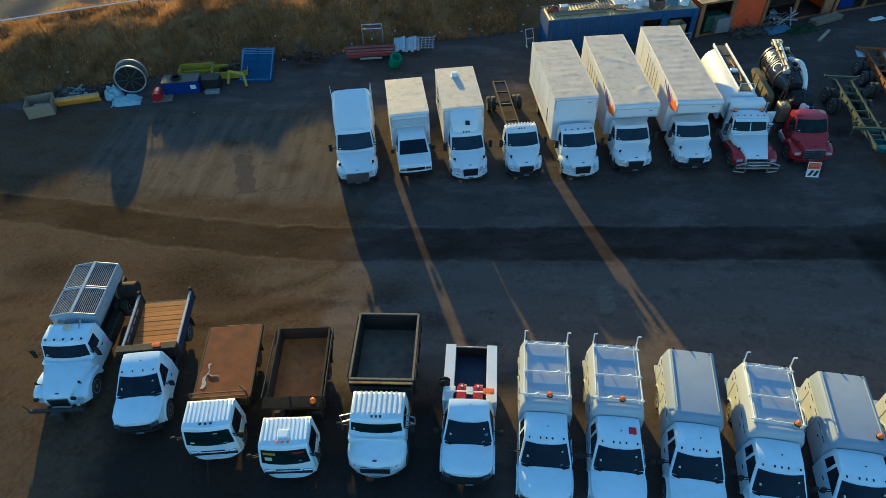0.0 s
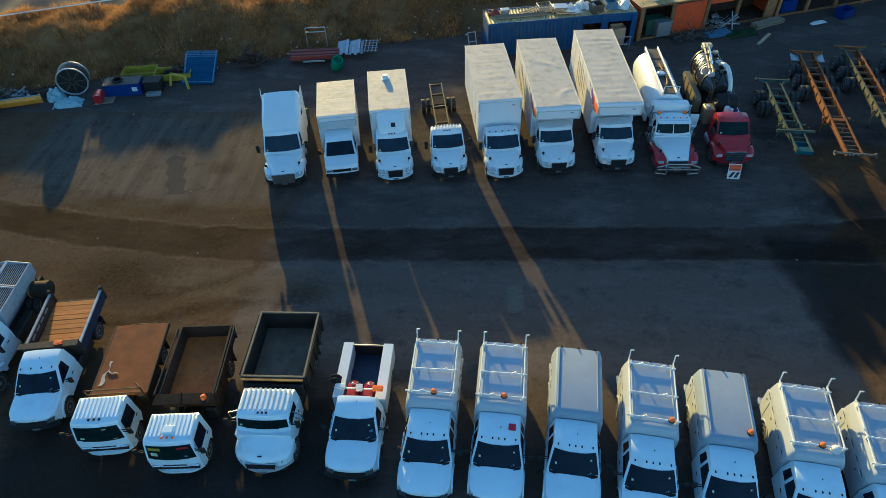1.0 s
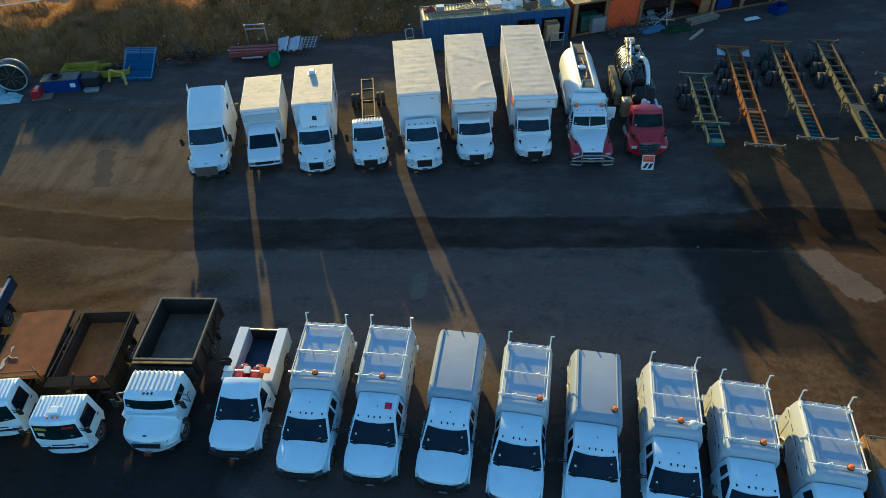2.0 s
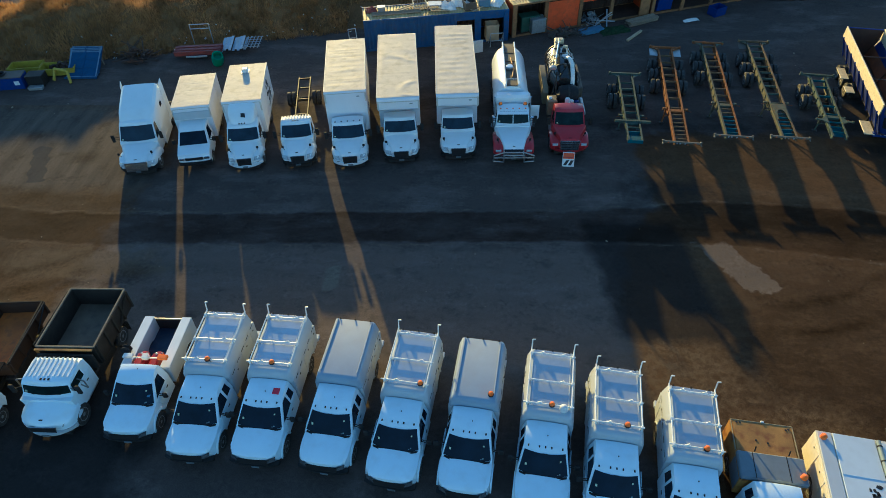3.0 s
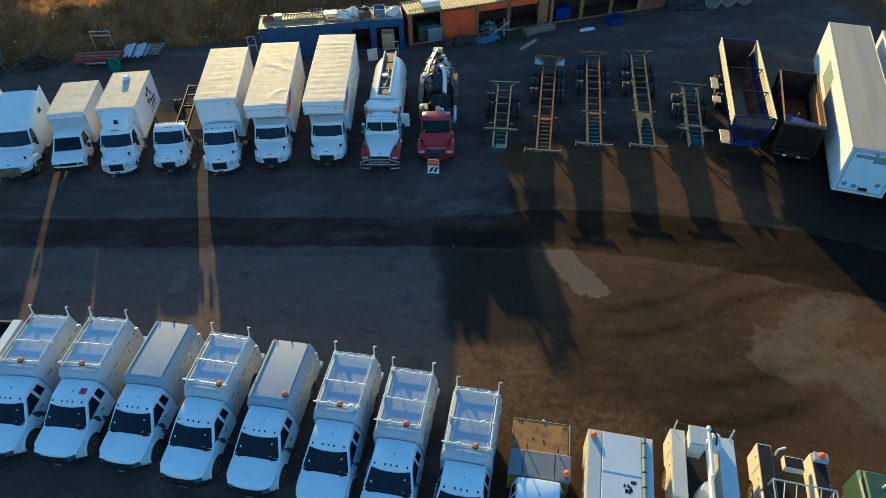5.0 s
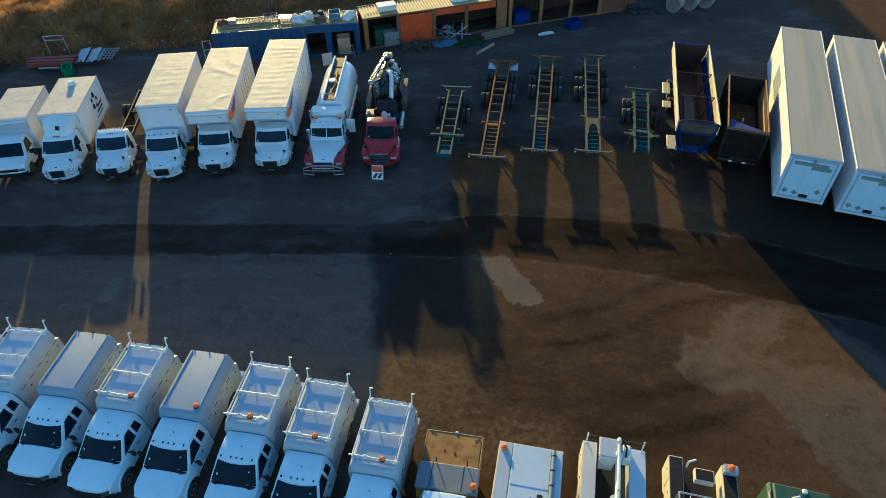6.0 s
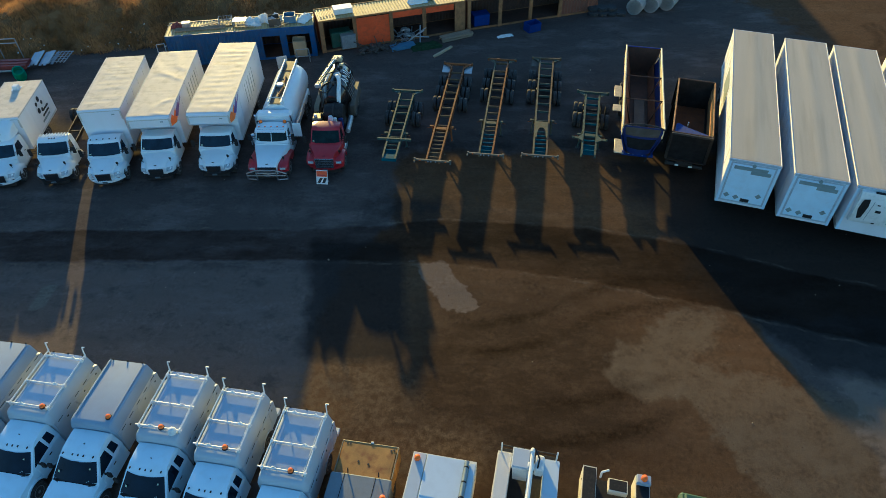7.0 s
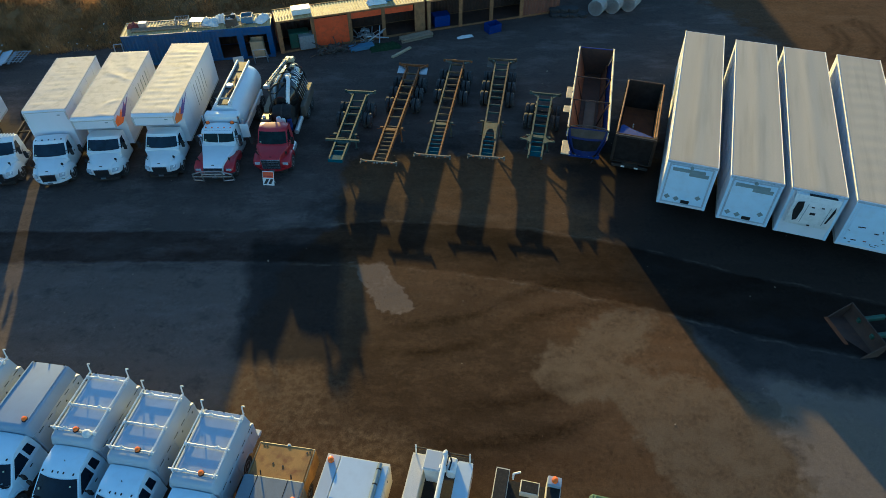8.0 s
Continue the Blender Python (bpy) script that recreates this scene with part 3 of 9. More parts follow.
# ---- vehicles: cabs ----
def glass_side(parent, name, pts, half, sign, material=GLASS):
    """A side window from (y, z) points on a cab side whose half width at height z is half(z)."""
    part(name, plate([(sign * (half(z) + 0.004), y, z) for y, z in (pts if sign > 0 else pts[::-1])], 0.01), material, parent)


def mirror(parent, x, y, z, sign, material=BLACK, h=0.3, arm=0.28):
    mr = part("mirror", B(sign * (x + arm), y, z, 0.2, 0.1, h, 0.03), material, parent)
    part("arm", T(((sign * (x - 0.05), y + 0.05, z + 0.05), (sign * (x + arm - 0.05), y, z + 0.05)), ((sign * (x - 0.05), y + 0.05, z - 0.08), (sign * (x + arm - 0.05), y, z - 0.08)), r=0.018, seg=6), material, mr)


def curved_pane(lo, hi, wl, wh, bow, out=0.012, thick=0.01, cols=8):
    """A windshield bowed backwards towards its sides, from its lower and upper (y, z)."""
    d = Vector((0, hi[0] - lo[0], hi[1] - lo[1])).normalized()
    n = Vector((0, -d.z, d.y))
    loops = []
    for i in range(cols + 1):
        u = -1 + 2 * i / cols
        q = [Vector((u * wl, lo[0] + bow * u * u, lo[1] + 0.02 * u * u)), Vector((u * wh, hi[0] + bow * 0.8 * u * u, hi[1] - 0.02 * u * u))]
        loops.append([q[0] + n * out, q[1] + n * out, q[1] + n * (out + thick), q[0] + n * (out + thick)])
    return loft(loops)


def pickup_cab(e, paint=None, lights=5, glass=GLASS, back=2.98, extended=True, bumper=BLACK):
    """A heavy pickup cab, nose at y = 0."""
    paint = paint or FLEET_WHITE

    def shape(x, y, z):
        k = 1 - 0.13 * max(0, (0.6 - y) / 0.6) ** 2
        k *= 1 - 0.05 * max(0, z - 0.95) / 0.3
        return x * k, y + 0.24 * abs(x) ** 3 * max(0, 1 - y / 0.6), z + (0.07 * (1 - abs(x) ** 2.5) - 0.03 * abs(x) ** 6 if z > 1.0 else 0.0)
    prof = [(0.42, 0.52), (0.10, 0.55), (0.03, 0.72), (0.02, 0.98), (0.07, 1.07), (0.16, 1.12), (0.34, 1.155), (0.8, 1.20), (1.28, 1.25), (1.5, 1.27), (back, 1.30), (back, 0.5)]
    prof += arch(0.98, 0.42, 0.50, 0.5)[:]
    part("body", prism(prof, 1.0, shape, 12, 0.02), paint, e)
    # bonnet panel standing a little proud, with a raised middle
    loops = []
    for y, z, w in ((0.035, 1.045, 0.78), (0.09, 1.095, 0.79), (0.20, 1.135, 0.80), (0.45, 1.172, 0.82), (0.8, 1.205, 0.83), (1.12, 1.24, 0.83)):
        lp = []
        for i in range(13):
            x = -w + 2 * w * i / 12
            up = 0.07 * (1 - abs(x) ** 2.5) + 0.022 + 0.024 * max(0, min(1, (0.56 - abs(x)) / 0.12)) * min(1, max(0, (y - 0.12) / 0.2))
            lp.append((x, y + 0.16 * abs(x) ** 3 * max(0, 1 - y / 0.6), z + up - (0.03 if i in (0, 12) else 0)))
        loops.append(lp)
    part("hood", loft(loops, False, False), paint, e, smooth=50)

    def half(z):
        return 0.955 - (z - 1.25) * 0.255
    top = 2.02
    bow = 0.16
    ws = [(1.06, 1.24), (1.74, 1.84), (1.92, 1.955)]
    gprof = [*ws, (2.16, top), (back - 0.3, top + 0.05), (back - 0.06, top + 0.035), (back, 1.97), (back + 0.02, 1.24)]
    part("cab", prism(gprof, 1.0, lambda x, y, z: (x * half(z), y + (bow * x * x if y < 2.0 else 0), z + 0.035 * (1 - x * x) * (z > 1.94) - 0.02 * x ** 6 * (z > 1.9)), 10, 0.03), paint, e)
    part("windshield", curved_pane((1.12, 1.29), (1.735, 1.84), 0.895, 0.745, bow), glass, e)
    part("cowl", curved_pane((1.00, 1.285), (1.13, 1.30), 0.86, 0.88, bow, 0.0, 0.014), BLACK, e)
    part("rear_view_mirror", B(0, 1.72, 1.84, 0.2, 0.02, 0.05), BLACK, e)
    for s in (-1, 1):
        glass_side(e, "side_window", [(1.48, 1.33), (2.34, 1.35), (2.32, 1.86), (2.02, 1.86)], half, s)
        if extended:
            glass_side(e, "side_window", [(2.46, 1.40), (2.82, 1.40), (2.76, 1.82), (2.46, 1.84)], half, s)
        d = part("door", B(s * 0.995, 1.92, 0.93, 0.02, 0.9, 0.62, 0.008), paint, e)
        part("handle", B(s * 1.012, 2.22, 1.12, 0.03, 0.16, 0.04, 0.008), BLACK, d)
        part("fender_flare", loft([[(s * 0.97, y, z), (s * 1.03, y, z), (s * 1.03, y2, z2), (s * 0.97, y2, z2)] for (y, z), (y2, z2) in
                                   zip(arch(0.98, 0.42, 0.50, 0.5), arch(0.98, 0.42, 0.58, 0.5))]), paint, e)
        mirror(e, 0.95, 1.62, 1.38, s)
        part("headlight", plate([(s * 0.56, 0.0, 0.80), (s * 0.86, 0.13, 0.82), (s * 0.87, 0.20, 1.00), (s * 0.62, 0.05, 0.98)][::s], 0.03), LENS_DIM, e)
        part("wiper", T(((s * 0.45 - 0.3, 1.19, 1.335), (s * 0.45 + 0.25, 1.16, 1.325)), r=0.012, seg=5), BLACK, e)
        wheel(e, s * 0.89, 0.98, 0.41, 0.27)
    g = part("grille", plate([(-0.58, -0.01, 0.68), (0.58, -0.01, 0.68), (0.60, 0.03, 0.97), (-0.60, 0.03, 0.97)], 0.03), GRILLE, e)
    for k in range(3):
        part("grille_bar", B(0, -0.02 + 0.018 * k, 0.74 + 0.09 * k, 1.12, 0.03, 0.03, 0.006), BLACK, g)
    bp = part("bumper", prism([(0.10, 0.50), (-0.06, 0.52), (-0.08, 0.66), (0.10, 0.70)], 0.98, lambda x, y, z: (x, y + 0.16 * abs(x) ** 3, z), 8, 0.02), bumper, e)
    part("number_plate", B(0.1, -0.095, 0.60, 0.30, 0.012, 0.12), PLATE, bp)
    for k in range(lights):
        x = (k - (lights - 1) / 2) * (1.24 / max(1, lights - 1))
        x = x if abs(x) > 0.5 or lights < 5 else x * 0.72
        part("roof_light", B(x, 1.93, 1.985, 0.055, 0.09, 0.05, 0.015), BLACK, e)
    for u, v, a, b in ((-0.80, 0.42, 0.07, 0.10), (0.76, 0.72, 0.06, 0.07), (0.70, 0.16, 0.05, 0.05), (0.62, 0.13, 0.04, 0.03)):
        q = [(x, 1.085 + 0.615 * w + bow * x * x * (1 - 0.2 * w), 1.325 + 0.55 * w) for x, w in
             ((u * (0.88 - 0.15 * v) - a / 2, v - b / 2), (u * (0.88 - 0.15 * v) + a / 2, v - b / 2), (u * (0.88 - 0.15 * v) + a / 2, v + b / 2), (u * (0.88 - 0.15 * v) - a / 2, v + b / 2))]
        part("windshield_sticker", plate(q, 0.006), STICKER if v > 0.2 else DECAL_GREY, e)
    part("roof_aerial", T(((0.05, 2.35, 2.04), (0.05, 2.35, 2.12)), r=0.02, seg=6), BLACK, e)
    part("frame", B(0, 2.8, 0.48, 0.9, 5.4, 0.2), FRAME, e)
    # unseen pan added to keep low sun from running under the cab
    part("floor_pan", B(0, 2.1, 0.46, 1.7, 1.7, 0.3, 0.04), FRAME, e)


def conventional_cab(e, paint=WHITE, fender=None, width=2.1, nose=1.55, roof=2.45, cab_len=1.75, ribs=False, visor=False, chrome_grille=False,
                     glass=GLASS_TRUCK, lights=5, hood_w=0.62, square=False, frame_len=8.0, roof_light_mat=AMBER, tall_mirror=True, bumper=None, wheel_r=0.48, rake=1.0, belt=1.40, lift=0.0, cab_in=0.06, clam=False):
    """A medium or heavy bonneted truck cab, nose at y = 0; nose is the bonnet's length."""
    fender = fender or paint
    W = width / 2
    back = nose + cab_len
    fend = max(nose, 1.40)
    # wings with wheel openings
    rr = 0.26 if not square else 0.06
    fp = [(0.30, 0.62), (0.10, 0.66), (0.05, 0.88), (0.12, 1.03), (0.30, 1.13), (0.60, 1.20), (0.95, 1.22), (1.30, 1.16), (fend + 0.05, 1.02), (fend + 0.05, 0.55)]
    fp += arch(0.92, wheel_r, 0.58, 0.62)
    for s in (-1, 1):
        def wing(x, y, z):
            u = max(0, s * x / 0.30)
            return s * (W - 0.27) + x, y + (0.74 if not square else 0.14) * u * u * max(0, 1 - y / 0.9) + (0.06 if not square else 0) * (1 + s * x / 0.3) * max(0, 1 - y / 0.9), z - (rr * u ** 2.5 if z > 0.8 else 0)
        if not clam:
            part("fender", prism(fp, 0.30, wing, 8, 0.02), fender, e, smooth=50)
        wheel(e, s * (W - 0.14), 0.92, wheel_r, 0.27, RIM_WHITE)
    # bonnet, narrower at the nose, with rounded shoulders
    loops = []
    hw1 = W - 0.08
    hw0 = hood_w if square else W - 0.52
    for y, k, zt in ((-0.01, 0.0, 1.06), (0.03, 0.03, 1.15), (0.12, 0.08, 1.215), (0.30, 0.2, 1.28), (nose * 0.45, 0.5, 1.365), (nose * 0.75, 0.8, 1.445), (nose - 0.02, 1.0, 1.50)):
        hw = hw0 + (hw1 - hw0) * k ** 1.25
        zt += lift
        side = [(1.03, zt - 0.52 + 0.3 * k), (1.01, zt - 0.26 + 0.10 * k), (0.95, zt - 0.11), (0.84, zt - 0.035), (0.6, zt - 0.005), (0.3, zt + 0.012)]
        if square:
            side = [(1.03, zt - 0.52 + 0.3 * k), (1.01, zt - 0.2), (0.99, zt - 0.06), (0.94, zt - 0.01), (0.6, zt), (0.3, zt + 0.006)]
        loops.append([(-hw * a, y, z) for a, z in side] + [(0, y, zt + 0.018)] + [(hw * a, y, z) for a, z in side[::-1]])
    if not square:
        loops = [[(px, py + 0.26 * abs(px / hw1) ** 2 * max(0, 1 - py / 0.9) + 0.10 * abs(px / hw1) ** 4 * max(0, 1 - py / 0.6), pz) for px, py, pz in lp] for lp in loops]
    if clam:
        loops = []
        for y, hw, zt, zf in ((-0.03, 0.60, 1.00, 0.84), (0.0, 0.74, 1.07, 0.90), (0.08, 0.88, 1.15, 0.97), (0.22, 1.0, 1.24, 1.04), (0.42, 1.08, 1.32, 1.10), (0.65, 1.115, 1.40, 1.15), (0.85, 1.12, 1.46, 1.18), (nose + 0.04, 1.10, 1.52, 1.18)):
            hw *= W / 1.125
            k = min(1, max(0, y / 0.5))
            side = [(1.0, 0.66), (1.0, zf - 0.10), (0.96, zf - 0.02), (0.88, zf + 0.01), (0.78, zf + (zt - zf) * (0.55 - 0.15 * k)), (0.66, zt - 0.05), (0.45, zt - 0.005), (0.2, zt + 0.01)]
            loops.append([(-hw * a, y + 0.10 * a * a * (1 - k), z) for a, z in side] + [(0, y, zt + 0.015)] + [(hw * a, y + 0.10 * a * a * (1 - k), z) for a, z in side[::-1]])
    part("hood", loft(loops), paint, e, smooth=50 if clam else 40)
    gw, gz0, gz1 = hood_w * (0.98 if chrome_grille else 0.92 if clam else 0.70), (0.74 if clam else 0.60), (1.11 if chrome_grille else 0.97 if clam else 1.07) + lift
    lean = 0.12 if chrome_grille and not square else 0.03 if clam else 0.0
    g = part("grille", plate([(-gw * 0.90, -0.045 - lean, gz0), (gw * 0.90, -0.045 - lean, gz0), (gw, -0.015, gz1), (-gw, -0.015, gz1)], 0.03), DARK_CHROME if chrome_grille else GRILLE, e)
    for k in range(6):
        z = gz0 + 0.03 + (gz1 - gz0 - 0.06) * k / 5
        part("grille_bar", B(0, -0.072 - lean + (0.03 + lean) * (z - gz0) / (gz1 - gz0), z, gw * 1.80, 0.022, 0.022 if chrome_grille else 0.014), CHROME if chrome_grille or k in (0, 5) else BLACK, g)
    for s in (-1, 1):
        part("grille_edge", T(((s * gw * 0.91, -0.07 - lean, gz0), (s * gw, -0.04, gz1)), r=0.018, seg=6), CHROME, g)
    part("grille_edge", T(((-gw, -0.04, gz1), (gw, -0.04, gz1)), r=0.02, seg=6), CHROME, g)
    part("hood_badge", B(0, 0.13, 1.235 + lift, 0.16, 0.06, 0.03, 0.01), BLACK, e)
    # cab
    cw = W - cab_in

    def half(z):
        return cw - max(0, z - belt) * 0.10
    lower = [(nose - 0.05, 0.62), (nose - 0.14, belt + 0.10), (back, belt + 0.12), (back, 0.62)]
    part("cab_body", prism(lower, cw, None, 2, 0.03), paint, e)
    wy = nose + 0.05 - 0.21 * rake
    ty = nose + 0.20 + 0.18 * rake
    bow = 0.12
    gp = [(wy - 0.1, belt + 0.1), (wy, belt + 0.16), (ty, roof - 0.14), (ty + 0.10, roof - 0.04), (ty + 0.34, roof), (back - 0.2, roof), (back - 0.03, roof - 0.1), (back, belt + 0.1)]
    part("cab_roof", prism(gp, 1.0, lambda x, y, z: (x * half(z), y + (bow * x * x if y < ty + 0.2 else 0), z + (0.05 * (1 - x * x) - 0.03 * x ** 6) * (z > roof - 0.06)), 10, 0.04), paint, e)
    d = Vector((0, ty - wy, roof - 0.14 - belt - 0.16)).normalized()
    a, c = Vector((0, wy, belt + 0.16)) + d * 0.03, Vector((0, ty, roof - 0.14)) - d * 0.015
    wl, wh = half(belt + 0.2) - 0.07, half(roof - 0.2) - 0.08
    part("windshield", curved_pane((a.y, a.z), (c.y, c.z), wl, wh, bow), glass, e)
    part("registration_sticker", B(-wl + 0.14, a.y + 0.10, a.z + 0.12, 0.09, 0.04, 0.06), STICKER, e)
    for s in (-1, 1):
        glass_side(e, "side_window", [(wy + 0.22, belt + 0.16), (back - 0.5, belt + 0.16), (back - 0.5, roof - 0.2), (ty + 0.12, roof - 0.2)], half, s, glass)
        dr = part("door", B(s * (cw + 0.002), (wy + back) / 2 - 0.12, 1.05, 0.02, back - wy - 0.42, 0.86, 0.008), paint, e)
        part("handle", B(s * (cw + 0.02), back - 0.5, 1.32, 0.03, 0.14, 0.04), BLACK, dr)
        mirror(e, cw, wy + 0.12, belt + (0.42 if tall_mirror else 0.3), s, BLACK, 0.5 if tall_mirror else 0.3, 0.3)
        part("headlight", plate([(s * (W - 0.40), 0.10, 0.86), (s * (W - 0.16), 0.30, 0.88), (s * (W - 0.10), 0.40, 1.00), (s * (W - 0.36), 0.14, 0.97)][::s], 0.03) if clam else plate([(s * (W - 0.50), 0.0, 0.84), (s * (W - 0.18), 0.14, 0.84), (s * (W - 0.14), 0.30, 1.02), (s * (W - 0.46), 0.10, 1.07)][::s], 0.03) if not square else
             B(s * (W - 0.27), 0.06, 0.93, 0.34, 0.06, 0.17, 0.02), LENS, e)
        if not clam:
            part("hood_mirror", T(((s * (W - 0.30), 0.62, 1.15), (s * (W - 0.22), 0.50, 1.45)), r=0.018, seg=5), BLACK, e)
            part("mirror_head", B(s * (W - 0.22), 0.49, 1.47, 0.14, 0.06, 0.18, 0.03), BLACK, e)
        part("fuel_tank", lathe([(0.05, nose + 0.6), (0.27, nose + 0.62), (0.28, nose + 1.5), (0.05, nose + 1.52)], 14, "y", (s * (W - 0.34), 0, 0.62)), ALU, e)
        part("wiper", T(((s * 0.4 - 0.25, a.y + 0.0, a.z + 0.04), (s * 0.4 + 0.22, a.y - 0.01, a.z + 0.05)), r=0.012, seg=5), BLACK, e)
    part("bumper", prism([(0.14, 0.42), (-0.10, 0.44), (-0.12, 0.60), (0.14, 0.66)], W - 0.04, lambda x, y, z: (x, y + 0.52 * abs(x / W) ** 2.4, z), 12, 0.02), bumper or paint, e)
    part("number_plate", B(0.0, -0.135, 0.52, 0.30, 0.012, 0.12), PLATE, e)
    if ribs:
        for k in range(10):
            part("roof_rib", B((k - 4.5) * cw * 0.182, (ty + back) / 2 + 0.12, roof + 0.012 + 0.05 * (1 - ((k - 4.5) * 0.182) ** 2), 0.10, back - ty - 0.42, 0.04, 0.018), ROOF_WORN, e)
    if visor:
        part("sun_visor", plate([(-wh - 0.05, ty - 0.26, roof - 0.10), (wh + 0.05, ty - 0.26, roof - 0.10), (wh + 0.05, ty + 0.1, roof + 0.02), (-wh - 0.05, ty + 0.1, roof + 0.02)], 0.02), paint, e)
    for k in range(lights):
        part("roof_light", B((k - (lights - 1) / 2) * (0.16 if lights == 3 else cw * 0.36), ty + 0.22, roof + 0.03, 0.08, 0.10, 0.05, 0.015), roof_light_mat, e)
    for s in (-1, 1):
        part("frame_rail", B(s * 0.42, frame_len / 2 + 0.2, 0.72, 0.09, frame_len - 0.4, 0.26), FRAME, e)
    # unseen box added under the bonnet to stop sun passing below
    part("engine_sump", B(0, nose * 0.5 + 0.1, 0.48, width - 0.58, nose - 0.1, 0.6), FRAME, e)
    part("step_tank", B(0, nose + 0.9, 0.5, width - 0.9, 0.9, 0.4), FRAME, e)
    return back


def cabover(e, paint=None, width=1.98, roof=2.25, ac_box=False, frame_len=6.0):
    """A small tilt cab with a ribbed roof, nose at y = 0."""
    W = width / 2
    paint = paint or FLEET_WHITE

    def half(z):
        return W - max(0, z - 1.3) * 0.11
    prof = [(0.10, 0.50), (0.0, 0.55), (0.0, 1.15), (0.03, 1.28), (0.17, roof - 0.18), (0.26, roof - 0.06), (0.48, roof), (1.34, roof), (1.47, roof - 0.10), (1.52, 0.85)]
    prof += arch(0.84, 0.40, 0.50, 0.52)
    part("cab", prism(prof, 1.0, lambda x, y, z: (x * half(z), y + 0.10 * x * x * (y < 0.3), z - 0.05 * x ** 6 * (z > roof - 0.03)), 10, 0.05), paint, e)
    part("windshield", curved_pane((0.025, 1.29), (0.165, roof - 0.20), W - 0.09, W - 0.17, 0.10, 0.004, 0.014), GLASS_GREEN, e)
    for u, v, w, h, m in (((-0.62, 0.78, 0.46, 0.17, YELLOW), (-0.70, 0.42, 0.26, 0.22, STICKER), (0.62, 0.82, 0.42, 0.14, RED), (0.66, 0.25, 0.11, 0.09, BLUE_PALE)) if ac_box else ((-0.74, 0.25, 0.16, 0.10, STICKER), (0.70, 0.15, 0.16, 0.05, DECAL_GREY), (0.38, 0.85, 0.16, 0.05, STICKER))):
        c = u * (W - 0.14)
        q = [(x, 0.012 + 0.14 * g + 0.10 * (x / W) ** 2 - 0.012, 1.27 + (roof - 1.47) * g) for x, g in ((c - w / 2, v - h / 2), (c + w / 2, v - h / 2), (c + w / 2, v + h / 2), (c - w / 2, v + h / 2))]
        part("windshield_paper", plate(q, 0.006), m, e)
    part("lower_trim", B(0, -0.012, 0.73, 1.8, 0.05, 0.09, 0.01), BLACK, e)
    for k in range(11):
        part("roof_rib", B((k - 5) * W * 0.162, 0.92, roof + 0.003, 0.085, 0.92, 0.030, 0.014), paint, e)
    for k in range(3):
        part("roof_light", B((k - 1) * 0.2, 0.40, roof + 0.0, 0.08, 0.10, 0.07, 0.02), AMBER if ac_box else BLACK, e)
    if ac_box:
        part("roof_vent", B(0, 0.68, roof + 0.07, 0.42, 0.34, 0.12, 0.04), paint, e)
    for s in (-1, 1):
        glass_side(e, "side_window", [(0.28, 1.32), (1.20, 1.32), (1.20, roof - 0.25), (0.42, roof - 0.25)], half, s)
        d = part("door", B(s * (W - 0.0), 0.82, 1.02, 0.02, 1.0, 0.5, 0.01), paint, e)
        part("handle", B(s * (W + 0.015), 1.2, 1.18, 0.03, 0.14, 0.04), BLACK, d)
        mirror(e, W, 0.12, 1.75, s, BLACK, 0.34, 0.26)
        part("headlight", B(s * (W - 0.26), 0.02, 0.82, 0.34, 0.08, 0.16, 0.03), CHROME, e)
        wheel(e, s * (W - 0.14), 0.84, 0.40, 0.24)
        part("wiper", T(((s * 0.4 - 0.25, 0.03, 1.36), (s * 0.4 + 0.22, 0.03, 1.34)), r=0.012, seg=5), BLACK, e)
        part("frame_rail", B(s * 0.38, frame_len / 2 + 0.5, 0.66, 0.08, frame_len - 0.6, 0.2), FRAME, e)
    part("grille", B(0, -0.005, 0.92, 0.9, 0.03, 0.06, 0.01), GRILLE, e)
    part("bumper", prism([(0.12, 0.40), (-0.08, 0.42), (-0.10, 0.50), (-0.10, 0.62), (0.12, 0.66)], W + 0.01, lambda x, y, z: (x, y + 0.34 * abs(x / W) ** 4, z), 12, 0.02), paint, e)
    # unseen filler added between the wheels to block low sun
    part("engine", B(0, 0.80, 0.62, 1.44, 1.35, 0.66, 0.06), FRAME, e)


def rear_axle(e, y, W, r=0.46, count=1, rim=RIM_WHITE, sun_blocks=False):
    for k in range(count):
        for s in (-1, 1):
            wheel(e, s * (W - 0.14), y + k * 1.25, r, 0.26, rim, True)
        part("axle", T(((-W + 0.3, y + k * 1.25, r), (W - 0.3, y + k * 1.25, r)), r=0.09, seg=8), FRAME, e)
    # unseen flaps, tanks and differential added to block sun beneath the bed
    if sun_blocks:
        for s in (-1, 1):
            part("mud_flap", B(s * (W - 0.26), y + (count - 1) * 1.25 + r + 0.14, 0.52, 0.62, 0.02, 0.62), RUBBER, e)
            part("side_tank", B(s * 0.74, y - 1.42, 0.54, 0.46, 1.75, 0.6, 0.06), FRAME, e)
        part("differential", lathe([(0.06, -0.34), (0.24, -0.2), (0.26, 0.1), (0.1, 0.32)], 12, "x", (0, y, r)), FRAME, e)


